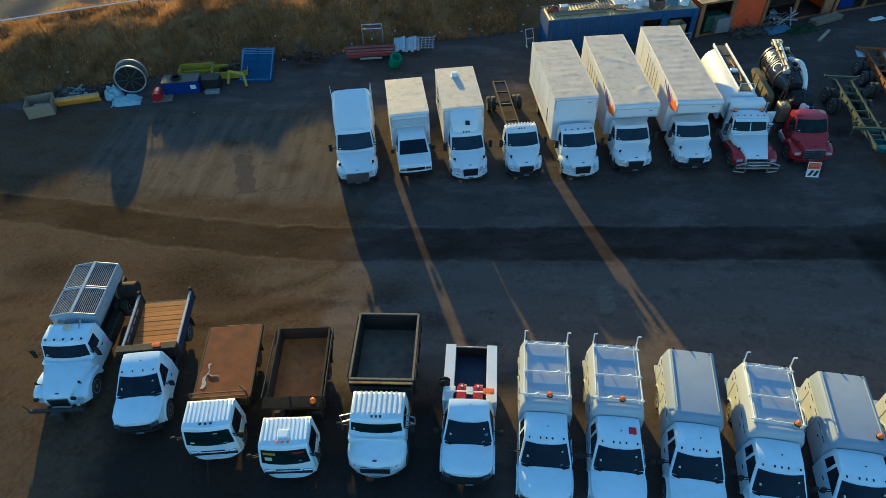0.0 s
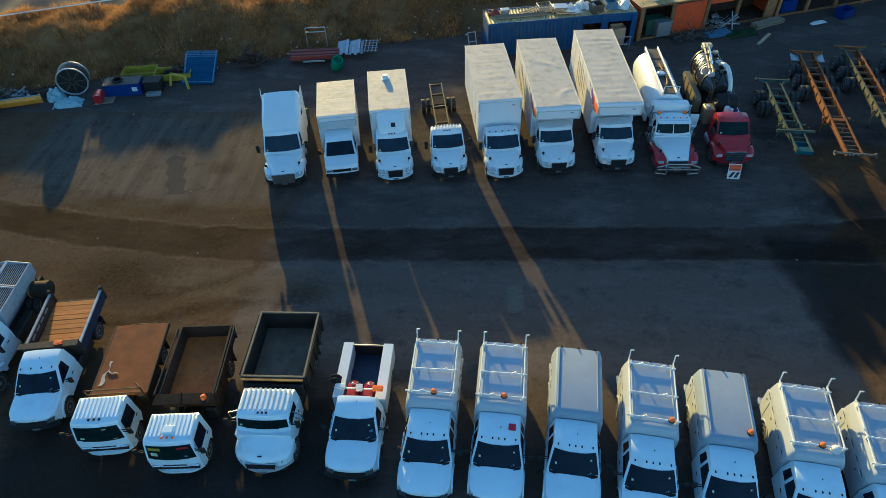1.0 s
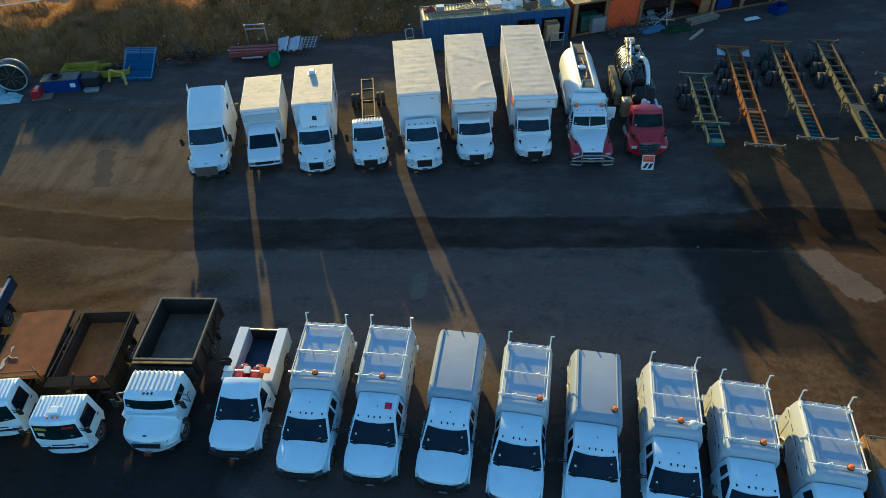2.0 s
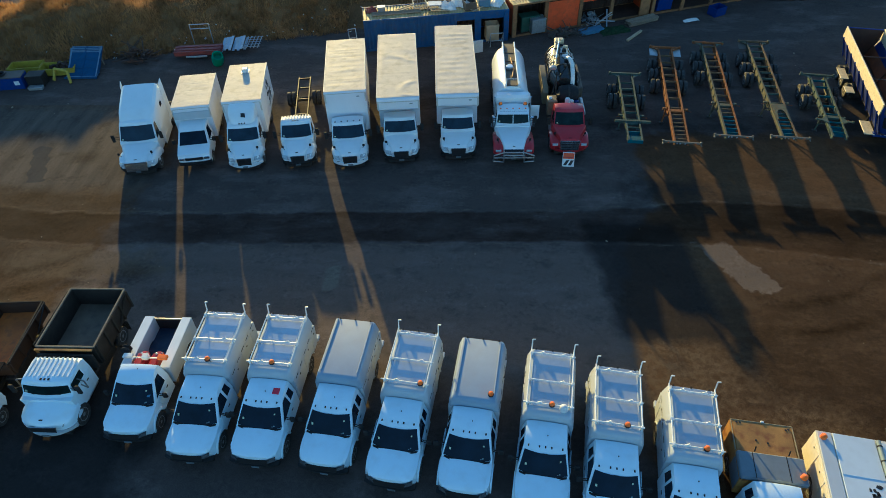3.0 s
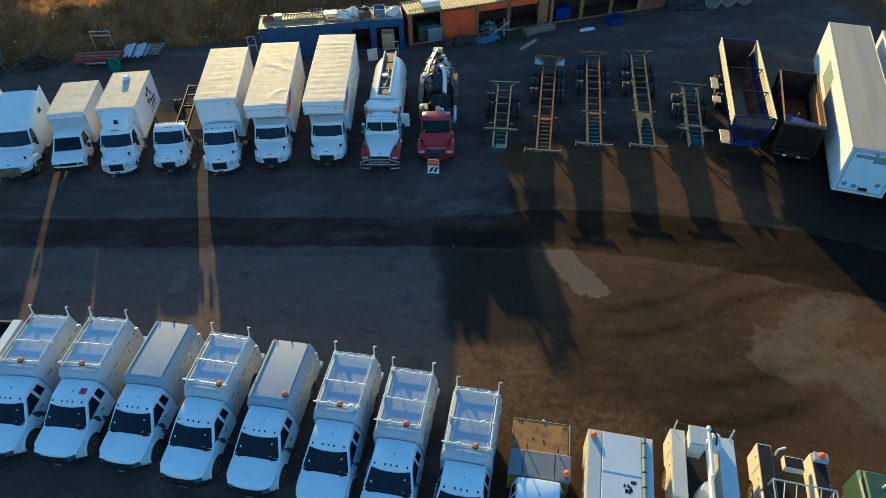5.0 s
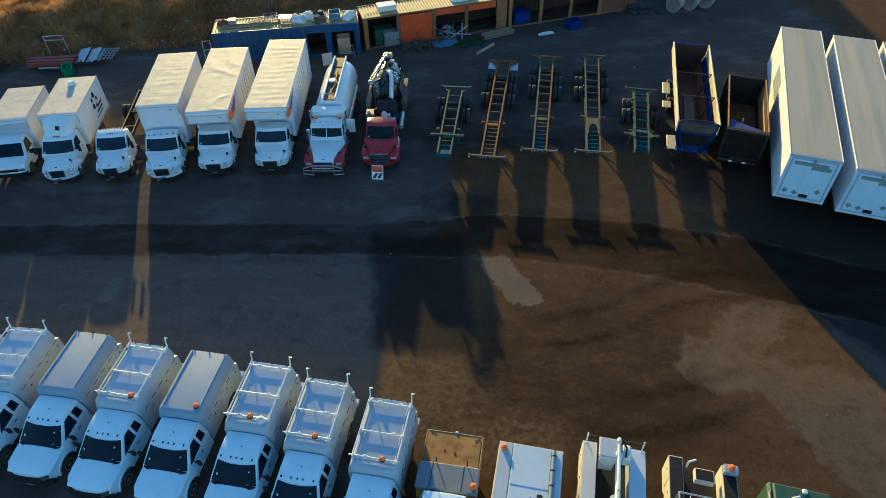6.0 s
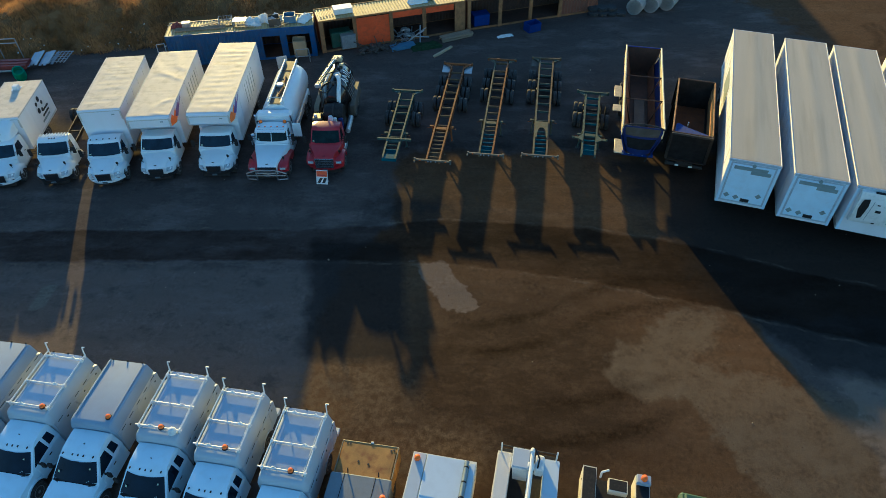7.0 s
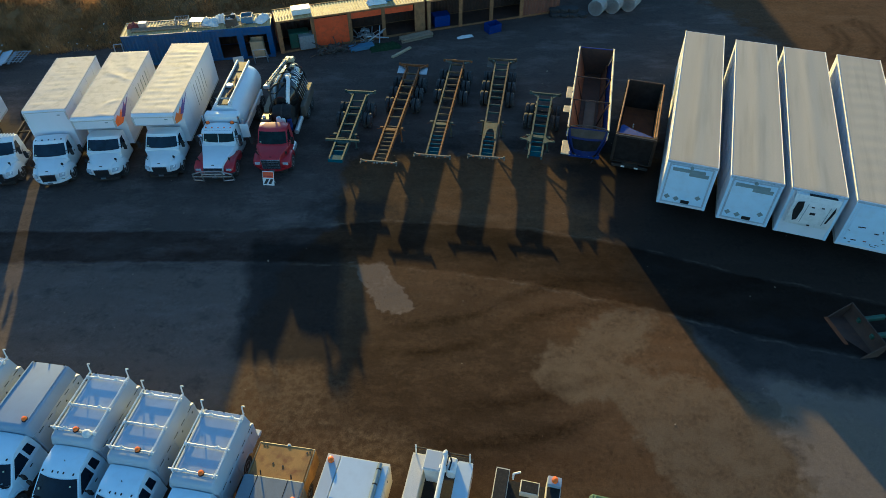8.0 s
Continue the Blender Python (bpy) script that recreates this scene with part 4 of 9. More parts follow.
# ---- vehicles: bodies ----
def service_cap(e, y0, length, rack=True, beacon=True, dome=False, height=2.42, beacon_x=0.1, smooth_roof=False):
    """A closed high utility body behind a pickup cab."""
    W, R = 0.985, 0.80
    y1 = y0 + length
    yw = y0 + 1.85
    prof = [(y0, 0.62), (y0, 1.90), (y1 - 0.25, 1.90), (y1, 1.72), (y1, 0.62)] + arch(yw, 0.42, 0.52, 0.62)
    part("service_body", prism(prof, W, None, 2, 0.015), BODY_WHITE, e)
    sec = []
    for y, k, dz in ((y0 - 0.07, 0.90, -0.30), (y0 - 0.065, 0.925, -0.17), (y0 - 0.04, 0.955, -0.09), (y0 + 0.01, 0.98, -0.035), (y0 + 0.09, 0.995, -0.006), (y0 + 0.16, 1.0, 0.0), (y1 - 0.12, 1.0, 0.0), (y1 - 0.115, 1.0, -0.001)):
        h = height + dz
        sec.append([(-W * k, y, 1.905), (-W * k, y, 1.97), (-(R + 0.06) * k, y, h - 0.05), (-R * k, y, h), (0, y, h + 0.012),
                    (R * k, y, h), ((R + 0.06) * k, y, h - 0.05), (W * k, y, 1.97), (W * k, y, 1.905)])
    cap = part("cap", loft(sec), CAP_ROOF if smooth_roof else BODY_WHITE, e, smooth=32)
    if not smooth_roof:
        part("roof_panel", B(0, y0 + length / 2 + 0.08, height + 0.012, R * 1.8, length - 0.42, 0.022, 0.006), CAP_ROOF if smooth_roof else CAP_ALU, cap)
    for s in (-1, 1):
        part("roof_rib", B(s * (R - 0.06), y0 + length / 2 + 0.06, height + 0.024, 0.045, length - 0.36, 0.04, 0.01), CAP_ROOF if smooth_roof else BODY_WHITE, cap)
        for a, b in ((0.05, 1.26), (1.30, 2.42), (2.46, length - 0.05)):
            low = 0.98 if a == 1.30 else 0.70
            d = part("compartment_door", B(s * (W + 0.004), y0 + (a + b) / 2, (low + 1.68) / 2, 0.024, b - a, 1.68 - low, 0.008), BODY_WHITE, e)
            part("latch", B(s * (W + 0.02), y0 + (a + b) / 2, 1.5, 0.02, 0.09, 0.07, 0.01), BLACK, d)
        for k in range(5):
            part("hinge_strip", B(s * (W + 0.006), y0 + 0.35 + k * (length - 0.7) / 4, 1.78, 0.014, 0.30, 0.022), BLACK, cap)
        part("fender_ring", loft([[(s * (W - 0.01), y, z), (s * (W + 0.035), y, z), (s * (W + 0.035), y2, z2), (s * (W - 0.01), y2, z2)] for (y, z), (y2, z2) in
                                  zip(arch(yw, 0.42, 0.52, 0.62), arch(yw, 0.42, 0.57, 0.62))]), BODY_WHITE, e)
        part("rear_light", B(s * 0.85, y1 + 0.012, 1.2, 0.14, 0.03, 0.3), RED_LENS, e)
        part("marker_light", T(((s * 0.66, y1 - 0.10, height - 0.04), (s * 0.66, y1 - 0.10, height + 0.06)), r=0.03, seg=8), BLACK, e)
        wheel(e, s * 0.845, yw, 0.41, 0.26, RIM_WHITE, True)
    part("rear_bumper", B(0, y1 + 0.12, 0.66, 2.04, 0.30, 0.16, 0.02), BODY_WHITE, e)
    part("rear_step_light", T(((0.0, y1 - 0.10, height - 0.02), (0.0, y1 - 0.10, height + 0.06)), r=0.035, seg=8), BLACK, e)
    if rack:
        z = height + 0.13
        rk = part("ladder_rack", T(((-0.98, y0 + 0.34, z), (0.92, y0 + 0.34, z)), ((-0.84, y0 + 1.38, z), (0.92, y0 + 1.38, z)), ((-0.84, y1 - 0.37, z), (0.92, y1 - 0.37, z)),
                                   ((0.84, y0 + 0.32, z), (0.84, y1 - 0.1, z)), ((-0.84, y0 + 0.32, z), (-0.84, y1 - 0.1, z)), r=0.029), PLASTIC_WHITE, e)
        for s in (-1, 1):
            x = 0.84 * s
            part("upright", T(((x, y1 - 0.16, z - 0.12), (x, y1 - 0.06, height + 0.56)), ((x, y1 - 0.06, height + 0.56), (x + 0.12, y1 - 0.06, height + 0.58)), r=0.026), PLASTIC_WHITE, rk)
            for yy in (y0 + 0.34, y0 + 1.38, y1 - 0.37):
                part("bracket", B(x * 0.98, yy, height + 0.08, 0.09, 0.12, 0.19, 0.015), PLASTIC_WHITE, rk)
        for yy in (y0 + 0.34, y0 + 1.38, y1 - 0.37):
            for dx in (0.45, -0.38) if yy > y1 - 0.5 else (-0.35,) if yy < y0 + 0.5 else (0.45,):
                part("clamp", B(dx, yy, z + 0.03, 0.20, 0.08, 0.08, 0.02), PLASTIC_WHITE, rk)
                part("clamp_hook", T(((dx - 0.07, yy - 0.02, z + 0.06), (dx + 0.05, yy + 0.04, z + 0.10)), r=0.018, seg=6), PLASTIC_WHITE, rk)
    if beacon:
        z = height + (0.14 if rack else 0.03)
        by = y0 + 0.34
        bx = beacon_x if rack else 0.62
        bc = part("beacon", lathe([(0.02, 0.14), (0.085, 0.12), (0.10, 0.05), (0.10, 0.03)], 12, "z", (bx, by, z)), AMBER, e)
        part("beacon_base", lathe([(0.11, 0.04), (0.12, 0.02), (0.12, -0.02)], 12, "z", (bx, by, z)), BLACK, bc)
    if dome:
        part("antenna_dome", lathe([(0.01, 0.26), (0.10, 0.23), (0.16, 0.12), (0.165, 0.0)], 14, "z", (0.55, y0 + 0.28, height + 0.02)), PLASTIC_WHITE, e)


def utility_pickup(label, rack=True, square=False, dome=False, beacon=True, beacon_x=0.1):
    e = empty("utility_truck", label, "utility truck", "utility trucks in the near row")
    pickup_cab(e)
    service_cap(e, 3.04, 3.03, rack, beacon, dome, beacon_x=beacon_x, smooth_roof=not rack)
    if square:
        part("roof_decal", B(0.47, 2.40, 2.06, 0.27, 0.27, 0.06, 0.01), DECAL_RED, e, "dark red square roof marker")
    return e


def cargo_box(e, y0, length, width, z0, z1, attic=0.0, wrinkles=True, side=BOX_SIDE, roof=BOX_ROOF, seed=1, slack=1.0, creases=0.0, ripple=0.0):
    """A van body: panelled sides, corner posts, a slack sheet roof; attic is the overhang over the cab."""
    W = width / 2
    y1 = y0 + length
    rr = 0.16 if attic else 0.07
    yy0 = y0 - attic
    nose_arc = [(yy0 + rr - rr * math.cos(a), z1 - rr + rr * math.sin(a)) for a in (0, 0.4, 0.8, 1.2, math.pi / 2)]
    prof = [(y0, z0), (y0, z1 - 1.05), (yy0, z1 - 0.72)] + nose_arc + [(y1, z1), (y1, z0)] if attic else [(y0, z0)] + nose_arc + [(y1, z1), (y1, z0)]
    bx = part("box_body", prism(prof, W, None, 1, 0.02), side, e)
    rnd = random.Random(seed)
    nx, ny = 14, 80
    bm = bmesh.new()
    grid = []
    for j in range(ny + 1):
        ph = rnd.uniform(-0.02, 0.02)
        row = []
        for i in range(nx + 1):
            x = -W + 0.03 + (width - 0.06) * i / nx
            y = yy0 + rr + (y1 - yy0 - rr - 0.03) * j / ny
            edge = min(i, nx - i, 2) / 2 * min(j, ny - j, 2) / 2
            fold = slack * (0.045 * abs(noise.noise(Vector((x * 0.45 + seed, y * 1.3 + 0.5 * x, seed)))) + 0.008 * noise.noise(Vector((x * 1.6, y * 2.4, seed + 4))))
            fold += creases * max(0.0, 1 - 5 * abs(noise.noise(Vector((x * 0.5 + 0.35 * y + seed, y * 0.45 - 0.2 * x, seed * 1.7)))))
            fold += ripple * (0.5 + 0.5 * math.sin(y * 9.5 + 2.2 * noise.noise(Vector((x * 0.6, y * 0.7, seed))))) * (0.5 + noise.noise(Vector((x * 0.8, y * 0.5, seed + 9))))
            row.append(bm.verts.new((x, y, z1 + 0.012 + edge * (fold + ph * 0.15 if wrinkles else 0.004))))
        grid.append(row)
    for j in range(ny):
        for i in range(nx):
            bm.faces.new((grid[j][i], grid[j][i + 1], grid[j + 1][i + 1], grid[j + 1][i]))
    part("roof_sheet", bm, roof, bx, smooth=80)
    for s in (-1, 1):
        part("roof_rail", B(s * (W - 0.01), (yy0 + rr + y1) / 2, z1 - 0.02, 0.06, y1 - yy0 - rr, 0.09, 0.015), PANEL_TRIM, bx)
        part("base_rail", B(s * (W - 0.01), (y0 + y1) / 2, z0 + 0.06, 0.06, length, 0.14, 0.015), PANEL_TRIM, bx)
        part("corner_post", B(s * (W - 0.05), yy0 - 0.005, z1 - 0.43, 0.11, 0.04, 0.58, 0.015), PANEL_TRIM, bx)
        n = int(length / 1.2)
        for k in range(1, n):
            part("panel_seam", B(s * (W + 0.003), y0 + k * length / n, (z0 + z1) / 2, 0.012, 0.035, z1 - z0 - 0.26), side, bx)
    part("front_rail", B(0, yy0 - 0.004, z1 - rr - 0.05, width - 0.1, 0.03, 0.05, 0.01), PANEL_TRIM, bx)
    part("rear_frame", B(0, y1 + 0.01, (z0 + z1) / 2, width - 0.02, 0.04, z1 - z0 - 0.05, 0.01), PANEL_TRIM, bx)
    return bx


def sleeper_tractor():
    e = empty("sleeper_tractor", "white sleeper semi tractor with tall roof fairing and chrome grille", "semi truck")
    conventional_cab(e, WHITE, width=2.35, nose=1.75, roof=2.5, cab_len=1.3, chrome_grille=True, hood_w=0.66, frame_len=7.2, lights=0, bumper=BLACK)
    part("windshield_divider", T(((0, 1.76, 1.68), (0, 2.08, 2.36)), r=0.016, seg=6), BLACK, e)
    W = 1.16
    sec = []
    for y, z, k in ((2.34, 2.40, 0.86), (2.62, 2.66, 0.93), (3.10, 2.90, 0.98), (3.7, 3.10, 1.0), (4.5, 3.36, 1.0), (5.1, 3.52, 1.0)):
        w = W * k
        sec.append([(-w, y, 0.75 if y > 2.9 else 2.2), (-w, y, z - 0.45), (-w * 0.94, y, z - 0.14), (-w * 0.80, y, z - 0.01), (0, y, z + 0.02), (w * 0.80, y, z - 0.01), (w * 0.94, y, z - 0.14), (w, y, z - 0.45), (w, y, 0.75 if y > 2.9 else 2.2)])
    sl = part("sleeper", loft(sec), WHITE, e)
    for s in (-1, 1):
        part("side_extender", plate([(s * W, 5.0, 0.85), (s * (W + 0.06), 5.55, 0.85), (s * (W + 0.06), 5.5, 3.62), (s * W, 5.0, 3.46)], 0.03), WHITE, e)
        part("sleeper_window", B(s * (W + 0.004), 4.2, 2.55, 0.02, 0.42, 0.3, 0.02), GLASS, sl)
        part("exhaust_pipe", T(((s * 0.95, 5.35, 0.9), (s * 0.95, 5.35, 3.3)), r=0.07, seg=10), CHROME, e)
        part("side_skirt", B(s * (W - 0.02), 3.9, 0.62, 0.06, 2.0, 0.5, 0.02), WHITE, e)
    for k in range(3):
        part("roof_light", B((k - 1) * 0.17, 2.40, 2.47, 0.06, 0.12, 0.05, 0.01), BLACK, e)
    part("fifth_wheel", B(0, 6.3, 1.05, 0.9, 0.9, 0.1, 0.03), FRAME, e)
    rear_axle(e, 5.75, 1.2, 0.5, 2)
    return e


def van_cutaway_box():
    """A small box truck on a van nose."""
    e = empty("box_truck", "small white box truck on a van cutaway front", "box truck", "box trucks")
    W = 0.98
    prof = [(0.3, 0.45), (0.02, 0.5), (0.0, 0.95), (0.10, 1.10), (0.95, 1.32), (1.9, 1.34), (1.9, 0.45)] + arch(0.85, 0.38, 0.46, 0.46)
    part("body", prism(prof, W, lambda x, y, z: (x * (1 - 0.08 * max(0, 0.5 - y)), y + 0.1 * abs(x) ** 3 * (y < 0.3), z + 0.04 * (1 - x * x) * (z > 0.9)), 6, 0.03), WHITE, e)

    def half(z):
        return 0.95 - (z - 1.3) * 0.2
    gp = [(0.82, 1.28), (1.45, 1.95), (1.60, 2.05), (2.0, 2.1), (2.45, 2.1), (2.45, 1.28)]
    part("cab", prism(gp, 1.0, lambda x, y, z: (x * half(z), y, z), 4, 0.04), WHITE, e)
    n = Vector((0, -0.73, 0.68)) * 0.012
    part("windshield", plate([(-0.84, 0.87 + n.y, 1.33 + n.z), (0.84, 0.87 + n.y, 1.33 + n.z), (0.74, 1.42 + n.y, 1.92 + n.z), (-0.74, 1.42 + n.y, 1.92 + n.z)], 0.01), GLASS, e)
    for s in (-1, 1):
        glass_side(e, "side_window", [(1.2, 1.38), (2.1, 1.38), (2.1, 1.95), (1.62, 1.95)], half, s)
        part("door", B(s * (W + 0.002), 1.62, 0.9, 0.02, 0.95, 0.72, 0.01), WHITE, e)
        mirror(e, 0.95, 1.15, 1.45, s, BLACK, 0.3, 0.26)
        part("headlight", B(s * 0.74, 0.06, 0.86, 0.32, 0.12, 0.18, 0.03), CHROME, e)
        wheel(e, s * 0.86, 0.85, 0.37, 0.22)
    part("grille", B(0, 0.02, 0.86, 1.1, 0.06, 0.2, 0.02), GRILLE, e)
    part("bumper", prism([(0.1, 0.42), (-0.06, 0.44), (-0.06, 0.64), (0.1, 0.66)], 0.97, lambda x, y, z: (x, y + 0.12 * abs(x) ** 3, z), 6, 0.02), BLACK, e)
    cargo_box(e, 2.5, 4.05, 2.3, 0.75, 3.0, seed=3, slack=0.10, creases=0.006)
    part("box_step", B(0, 2.44, 2.45, 2.2, 0.1, 0.5, 0.04), BODY_WHITE, e)
    part("frame", B(0, 4.0, 0.55, 0.9, 5.0, 0.2), FRAME, e)
    rear_axle(e, 4.9, 1.05, 0.38)
    return e


def fairing_box():
    e = empty("box_truck", "white box truck with a rounded cab fairing and roof vent", "box truck", "box trucks")
    conventional_cab(e, WHITE, width=2.15, nose=1.25, roof=2.3, cab_len=1.55, hood_w=0.6, frame_len=7.8, lights=0)
    cargo_box(e, 3.0, 4.75, 2.4, 0.9, 3.2, seed=5, slack=0.10, creases=0.006)
    sec = []
    for y, z, w in ((1.85, 2.36, 0.55), (2.05, 2.6, 0.74), (2.4, 2.95, 0.82), (2.98, 3.12, 0.84)):
        sec.append([(-w, y, 2.28), (-w * 0.98, y, z - 0.14), (-w * 0.8, y, z - 0.02), (0, y, z), (w * 0.8, y, z - 0.02), (w * 0.98, y, z - 0.14), (w, y, 2.28)])
    part("wind_deflector", loft(sec), WHITE, e)
    part("deflector_emblem", plate([(-0.02, 2.07, 2.66), (0.26, 2.05, 2.63), (0.24, 2.22, 2.83), (0.0, 2.25, 2.84)], 0.012), INK, e)
    for k in range(3):
        part("roof_light", B((k - 1) * 0.16, 1.84, 2.36, 0.07, 0.12, 0.06, 0.015), BLACK, e)
    v = part("roof_vent", B(-0.08, 6.7, 3.34, 0.38, 0.36, 0.26, 0.04), PLASTIC_WHITE, e)
    part("vent_base", B(-0.08, 6.7, 3.22, 0.5, 0.46, 0.04), ALU, v)
    # round emblem on the box side
    for s in (1, -1):
        x = s * 1.215
        for j in range(5):
            a = j * 1.2566
            part("side_emblem", lathe([(0.14 + 0.05 * (j % 2), 0.0), (0.14 + 0.05 * (j % 2), 0.01)], 9, "x", (x, 5.9 + 0.40 * math.cos(a), 2.35 + 0.40 * math.sin(a))), INK, e)
        for j in range(3):
            part("side_lettering", B(x, 6.1 + 0.2 * j, 1.35 + 0.26 * j, 0.012, 1.3 - 0.2 * j, 0.13), INK if j else DECAL_GREY, e)
    rear_axle(e, 5.6, 1.15, 0.46)
    return e


def cab_chassis():
    e = empty("cab_chassis_truck", "white cab and chassis truck with bare rusty frame rails", "truck")
    conventional_cab(e, WHITE, width=2.1, nose=1.35, roof=2.3, cab_len=1.25, ribs=True, hood_w=0.58, frame_len=3.2, lights=3, roof_light_mat=BLACK, bumper=BLACK)
    for s in (-1, 1):
        part("frame_rail", B(s * 0.40, 6.2, 0.85, 0.06, 7.2, 0.22), FRAME, e)
    for y in (3.4, 5.0, 6.9, 8.4, 9.7):
        part("cross_member", B(0, y, 0.85, 0.74, 0.09, 0.12, 0.01), FRAME, e)
    part("air_tank", lathe([(0.03, -0.5), (0.10, -0.46), (0.10, 0.46), (0.03, 0.5)], 12, "x", (0, 7.1, 0.70)), FRAME, e)
    rear_axle(e, 7.7, 1.15, 0.48, 1, RIM_DARK)
    return e


def high_box(label, attic, length, top, seed, decal=False, cab_nose=1.3, width=2.55):
    e = empty("box_truck", label, "box truck", "box trucks")
    conventional_cab(e, WHITE, width=2.2, nose=cab_nose, roof=2.3, cab_len=1.35, hood_w=0.62, frame_len=length + 2.6, roof_light_mat=BLACK, belt=1.46 if attic else 1.40, rake=0.85 if attic else 1.0, lights=0 if attic else 5, chrome_grille=False, bumper=BLACK if attic else None)
    y0 = cab_nose + 1.55
    bx = cargo_box(e, y0, length, width, 1.0, top, attic, seed=seed, slack=0.25 if seed == 13 else 0.12, creases=0.028 if seed == 12 else 0.008, ripple=0.014 if seed == 13 else 0.002)
    W = width / 2
    if attic:
        part("attic_floor_trim", B(0, y0 - attic - 0.01, top - 0.74, width - 0.05, 0.06, 0.08, 0.015), ALU, bx)
    for s in (-1, 1):
        if decal:
            x = s * (W + 0.006)
            ya = y0 - attic
            part("side_decal", plate([(x, ya + 0.04, top - 0.70), (x, ya + 0.95, top - 0.98), (x, ya + 1.5, top - 0.72), (x, ya + 2.1, top - 0.30), (x, ya + 1.25, top - 0.50), (x, ya + 1.35, top - 0.22), (x, ya + 0.75, top - 0.45), (x, ya + 0.55, top - 0.20), (x, ya + 0.04, top - 0.36)][::s], 0.006), DECAL_ORANGE, bx)
            part("side_decal", plate([(x, ya + 1.0, top - 0.62), (x, ya + 1.45, top - 0.86), (x, ya + 2.9, top - 0.12), (x, ya + 1.9, top - 0.45), (x, ya + 2.1, top - 0.12), (x, ya + 1.3, top - 0.45)][::s], 0.009), PURPLE, bx)
            for j in range(5):
                part("side_stripe", B(x, y0 + 3.0 + 0.55 * j, top - 1.25, 0.012, 0.06, 1.5), DECAL_GREY, bx)
        else:
            part("side_latch", B(s * (W + 0.01), y0 + 1.4, 1.9, 0.03, 0.06, 0.9), BLACK, bx)
    part("front_reefer_plate", B(W * 0.6, y0 - attic - 0.03, top - 0.35, 0.18, 0.02, 0.06), DECAL_GREY, bx)
    rear_axle(e, y0 + length - 2.3, 1.18, 0.48)
    return e


def tanker_truck():
    e = empty("tanker_truck", "white tanker truck with red fenders and chrome bull bar", "tanker truck")
    conventional_cab(e, WHITE, RED, width=2.4, nose=2.0, roof=2.36, cab_len=1.25, belt=1.45, rake=0.45, cab_in=0.14, visor=True, hood_w=0.58, frame_len=10.2, lights=5, square=True, glass=GLASS_GREEN, bumper=CHROME, chrome_grille=True, wheel_r=0.5)
    part("windshield_divider", T(((0, 1.93, 1.62), (0, 2.28, 2.22)), r=0.025, seg=6), WHITE, e)
    bb = part("bull_bar", T(((-1.25, -0.2, 0.38), (-1.2, -0.32, 0.88)), ((1.25, -0.2, 0.38), (1.2, -0.32, 0.88)), ((-0.62, -0.34, 1.10), (0.62, -0.34, 1.10)), ((-1.2, -0.32, 0.88), (-0.62, -0.34, 1.10)), ((1.2, -0.32, 0.88), (0.62, -0.34, 1.10)),
                            ((-1.2, -0.33, 0.72), (1.2, -0.33, 0.72)), ((-1.25, -0.2, 0.38), (-0.6, -0.3, 0.38)), ((0.6, -0.3, 0.38), (1.25, -0.2, 0.38)), ((-0.62, -0.34, 0.92), (0.62, -0.34, 0.92)), r=0.045), BAR_STEEL, e)
    for s in (-1, 1):
        part("upright", T(((s * 0.62, -0.3, 0.36), (s * 0.62, -0.34, 1.10)), r=0.05), BAR_STEEL, bb)
        b = part("beacon", lathe([(0.02, 0.16), (0.10, 0.13), (0.11, 0.0)], 12, "z", (s * 0.76, 3.0, 2.38)), AMBER, e)
        part("beacon_base", lathe([(0.12, 0.02), (0.12, -0.04)], 12, "z", (s * 0.76, 3.0, 2.38)), BLACK, b)
        part("exhaust_pipe", T(((s * 1.12, 3.25, 0.9), (s * 1.12, 3.25, 2.75)), r=0.06, seg=10), CHROME, e)
        part("open_door", B(s * 1.42, 3.1, 1.75, 0.55, 0.06, 1.0, 0.03), WHITE, e) if s > 0 else None
    part("cab_guard", B(0, 3.68, 2.42, 2.26, 0.68, 0.66, 0.14), WHITE, e)
    part("visor_strip", B(0, 2.30, 2.33, 1.7, 0.16, 0.06, 0.02), CHROME, e)
    for s in (-1, 1):
        part("air_cleaner", lathe([(0.03, 1.25), (0.16, 1.28), (0.16, 1.95), (0.05, 2.0)], 12, "z", (s * 1.22, 2.25, 0)), CHROME, e)
    tk = part("tank", lathe([(0.10, 4.1), (0.75, 4.12), (1.08, 4.22), (1.13, 4.5), (1.13, 9.2), (1.02, 9.7), (0.6, 10.0), (0.1, 10.06)], 28, "y", (0, 0, 1.85)), WHITE, e)
    part("catwalk", B(0, 7.0, 2.985, 0.70, 5.6, 0.05), STEEL_DARK, tk)
    part("hose_on_walkway", T(((0.05, 5.2, 3.05), (0.18, 6.2, 3.08)), ((0.12, 6.9, 3.06), (0.05, 7.7, 3.06)), r=0.05, seg=6), DUMP_ORANGE, tk)
    for k in range(4):
        part("walk_cleat", B(0, 5.0 + 1.15 * k, 3.02, 0.62, 0.05, 0.03), RUST_DARK, tk)
    for s in (-1, 1):
        part("catwalk_curb", B(s * 0.40, 7.0, 3.04, 0.09, 5.7, 0.22, 0.02), WHITE, tk)
        part("tank_skirt", B(s * 0.98, 6.9, 1.0, 0.2, 4.6, 0.5, 0.05), WHITE, tk)
    part("manhole", lathe([(0.24, 0.0), (0.24, 0.14), (0.20, 0.18), (0.02, 0.19)], 16, "z", (-0.08, 6.4, 3.0)), ALU, tk)
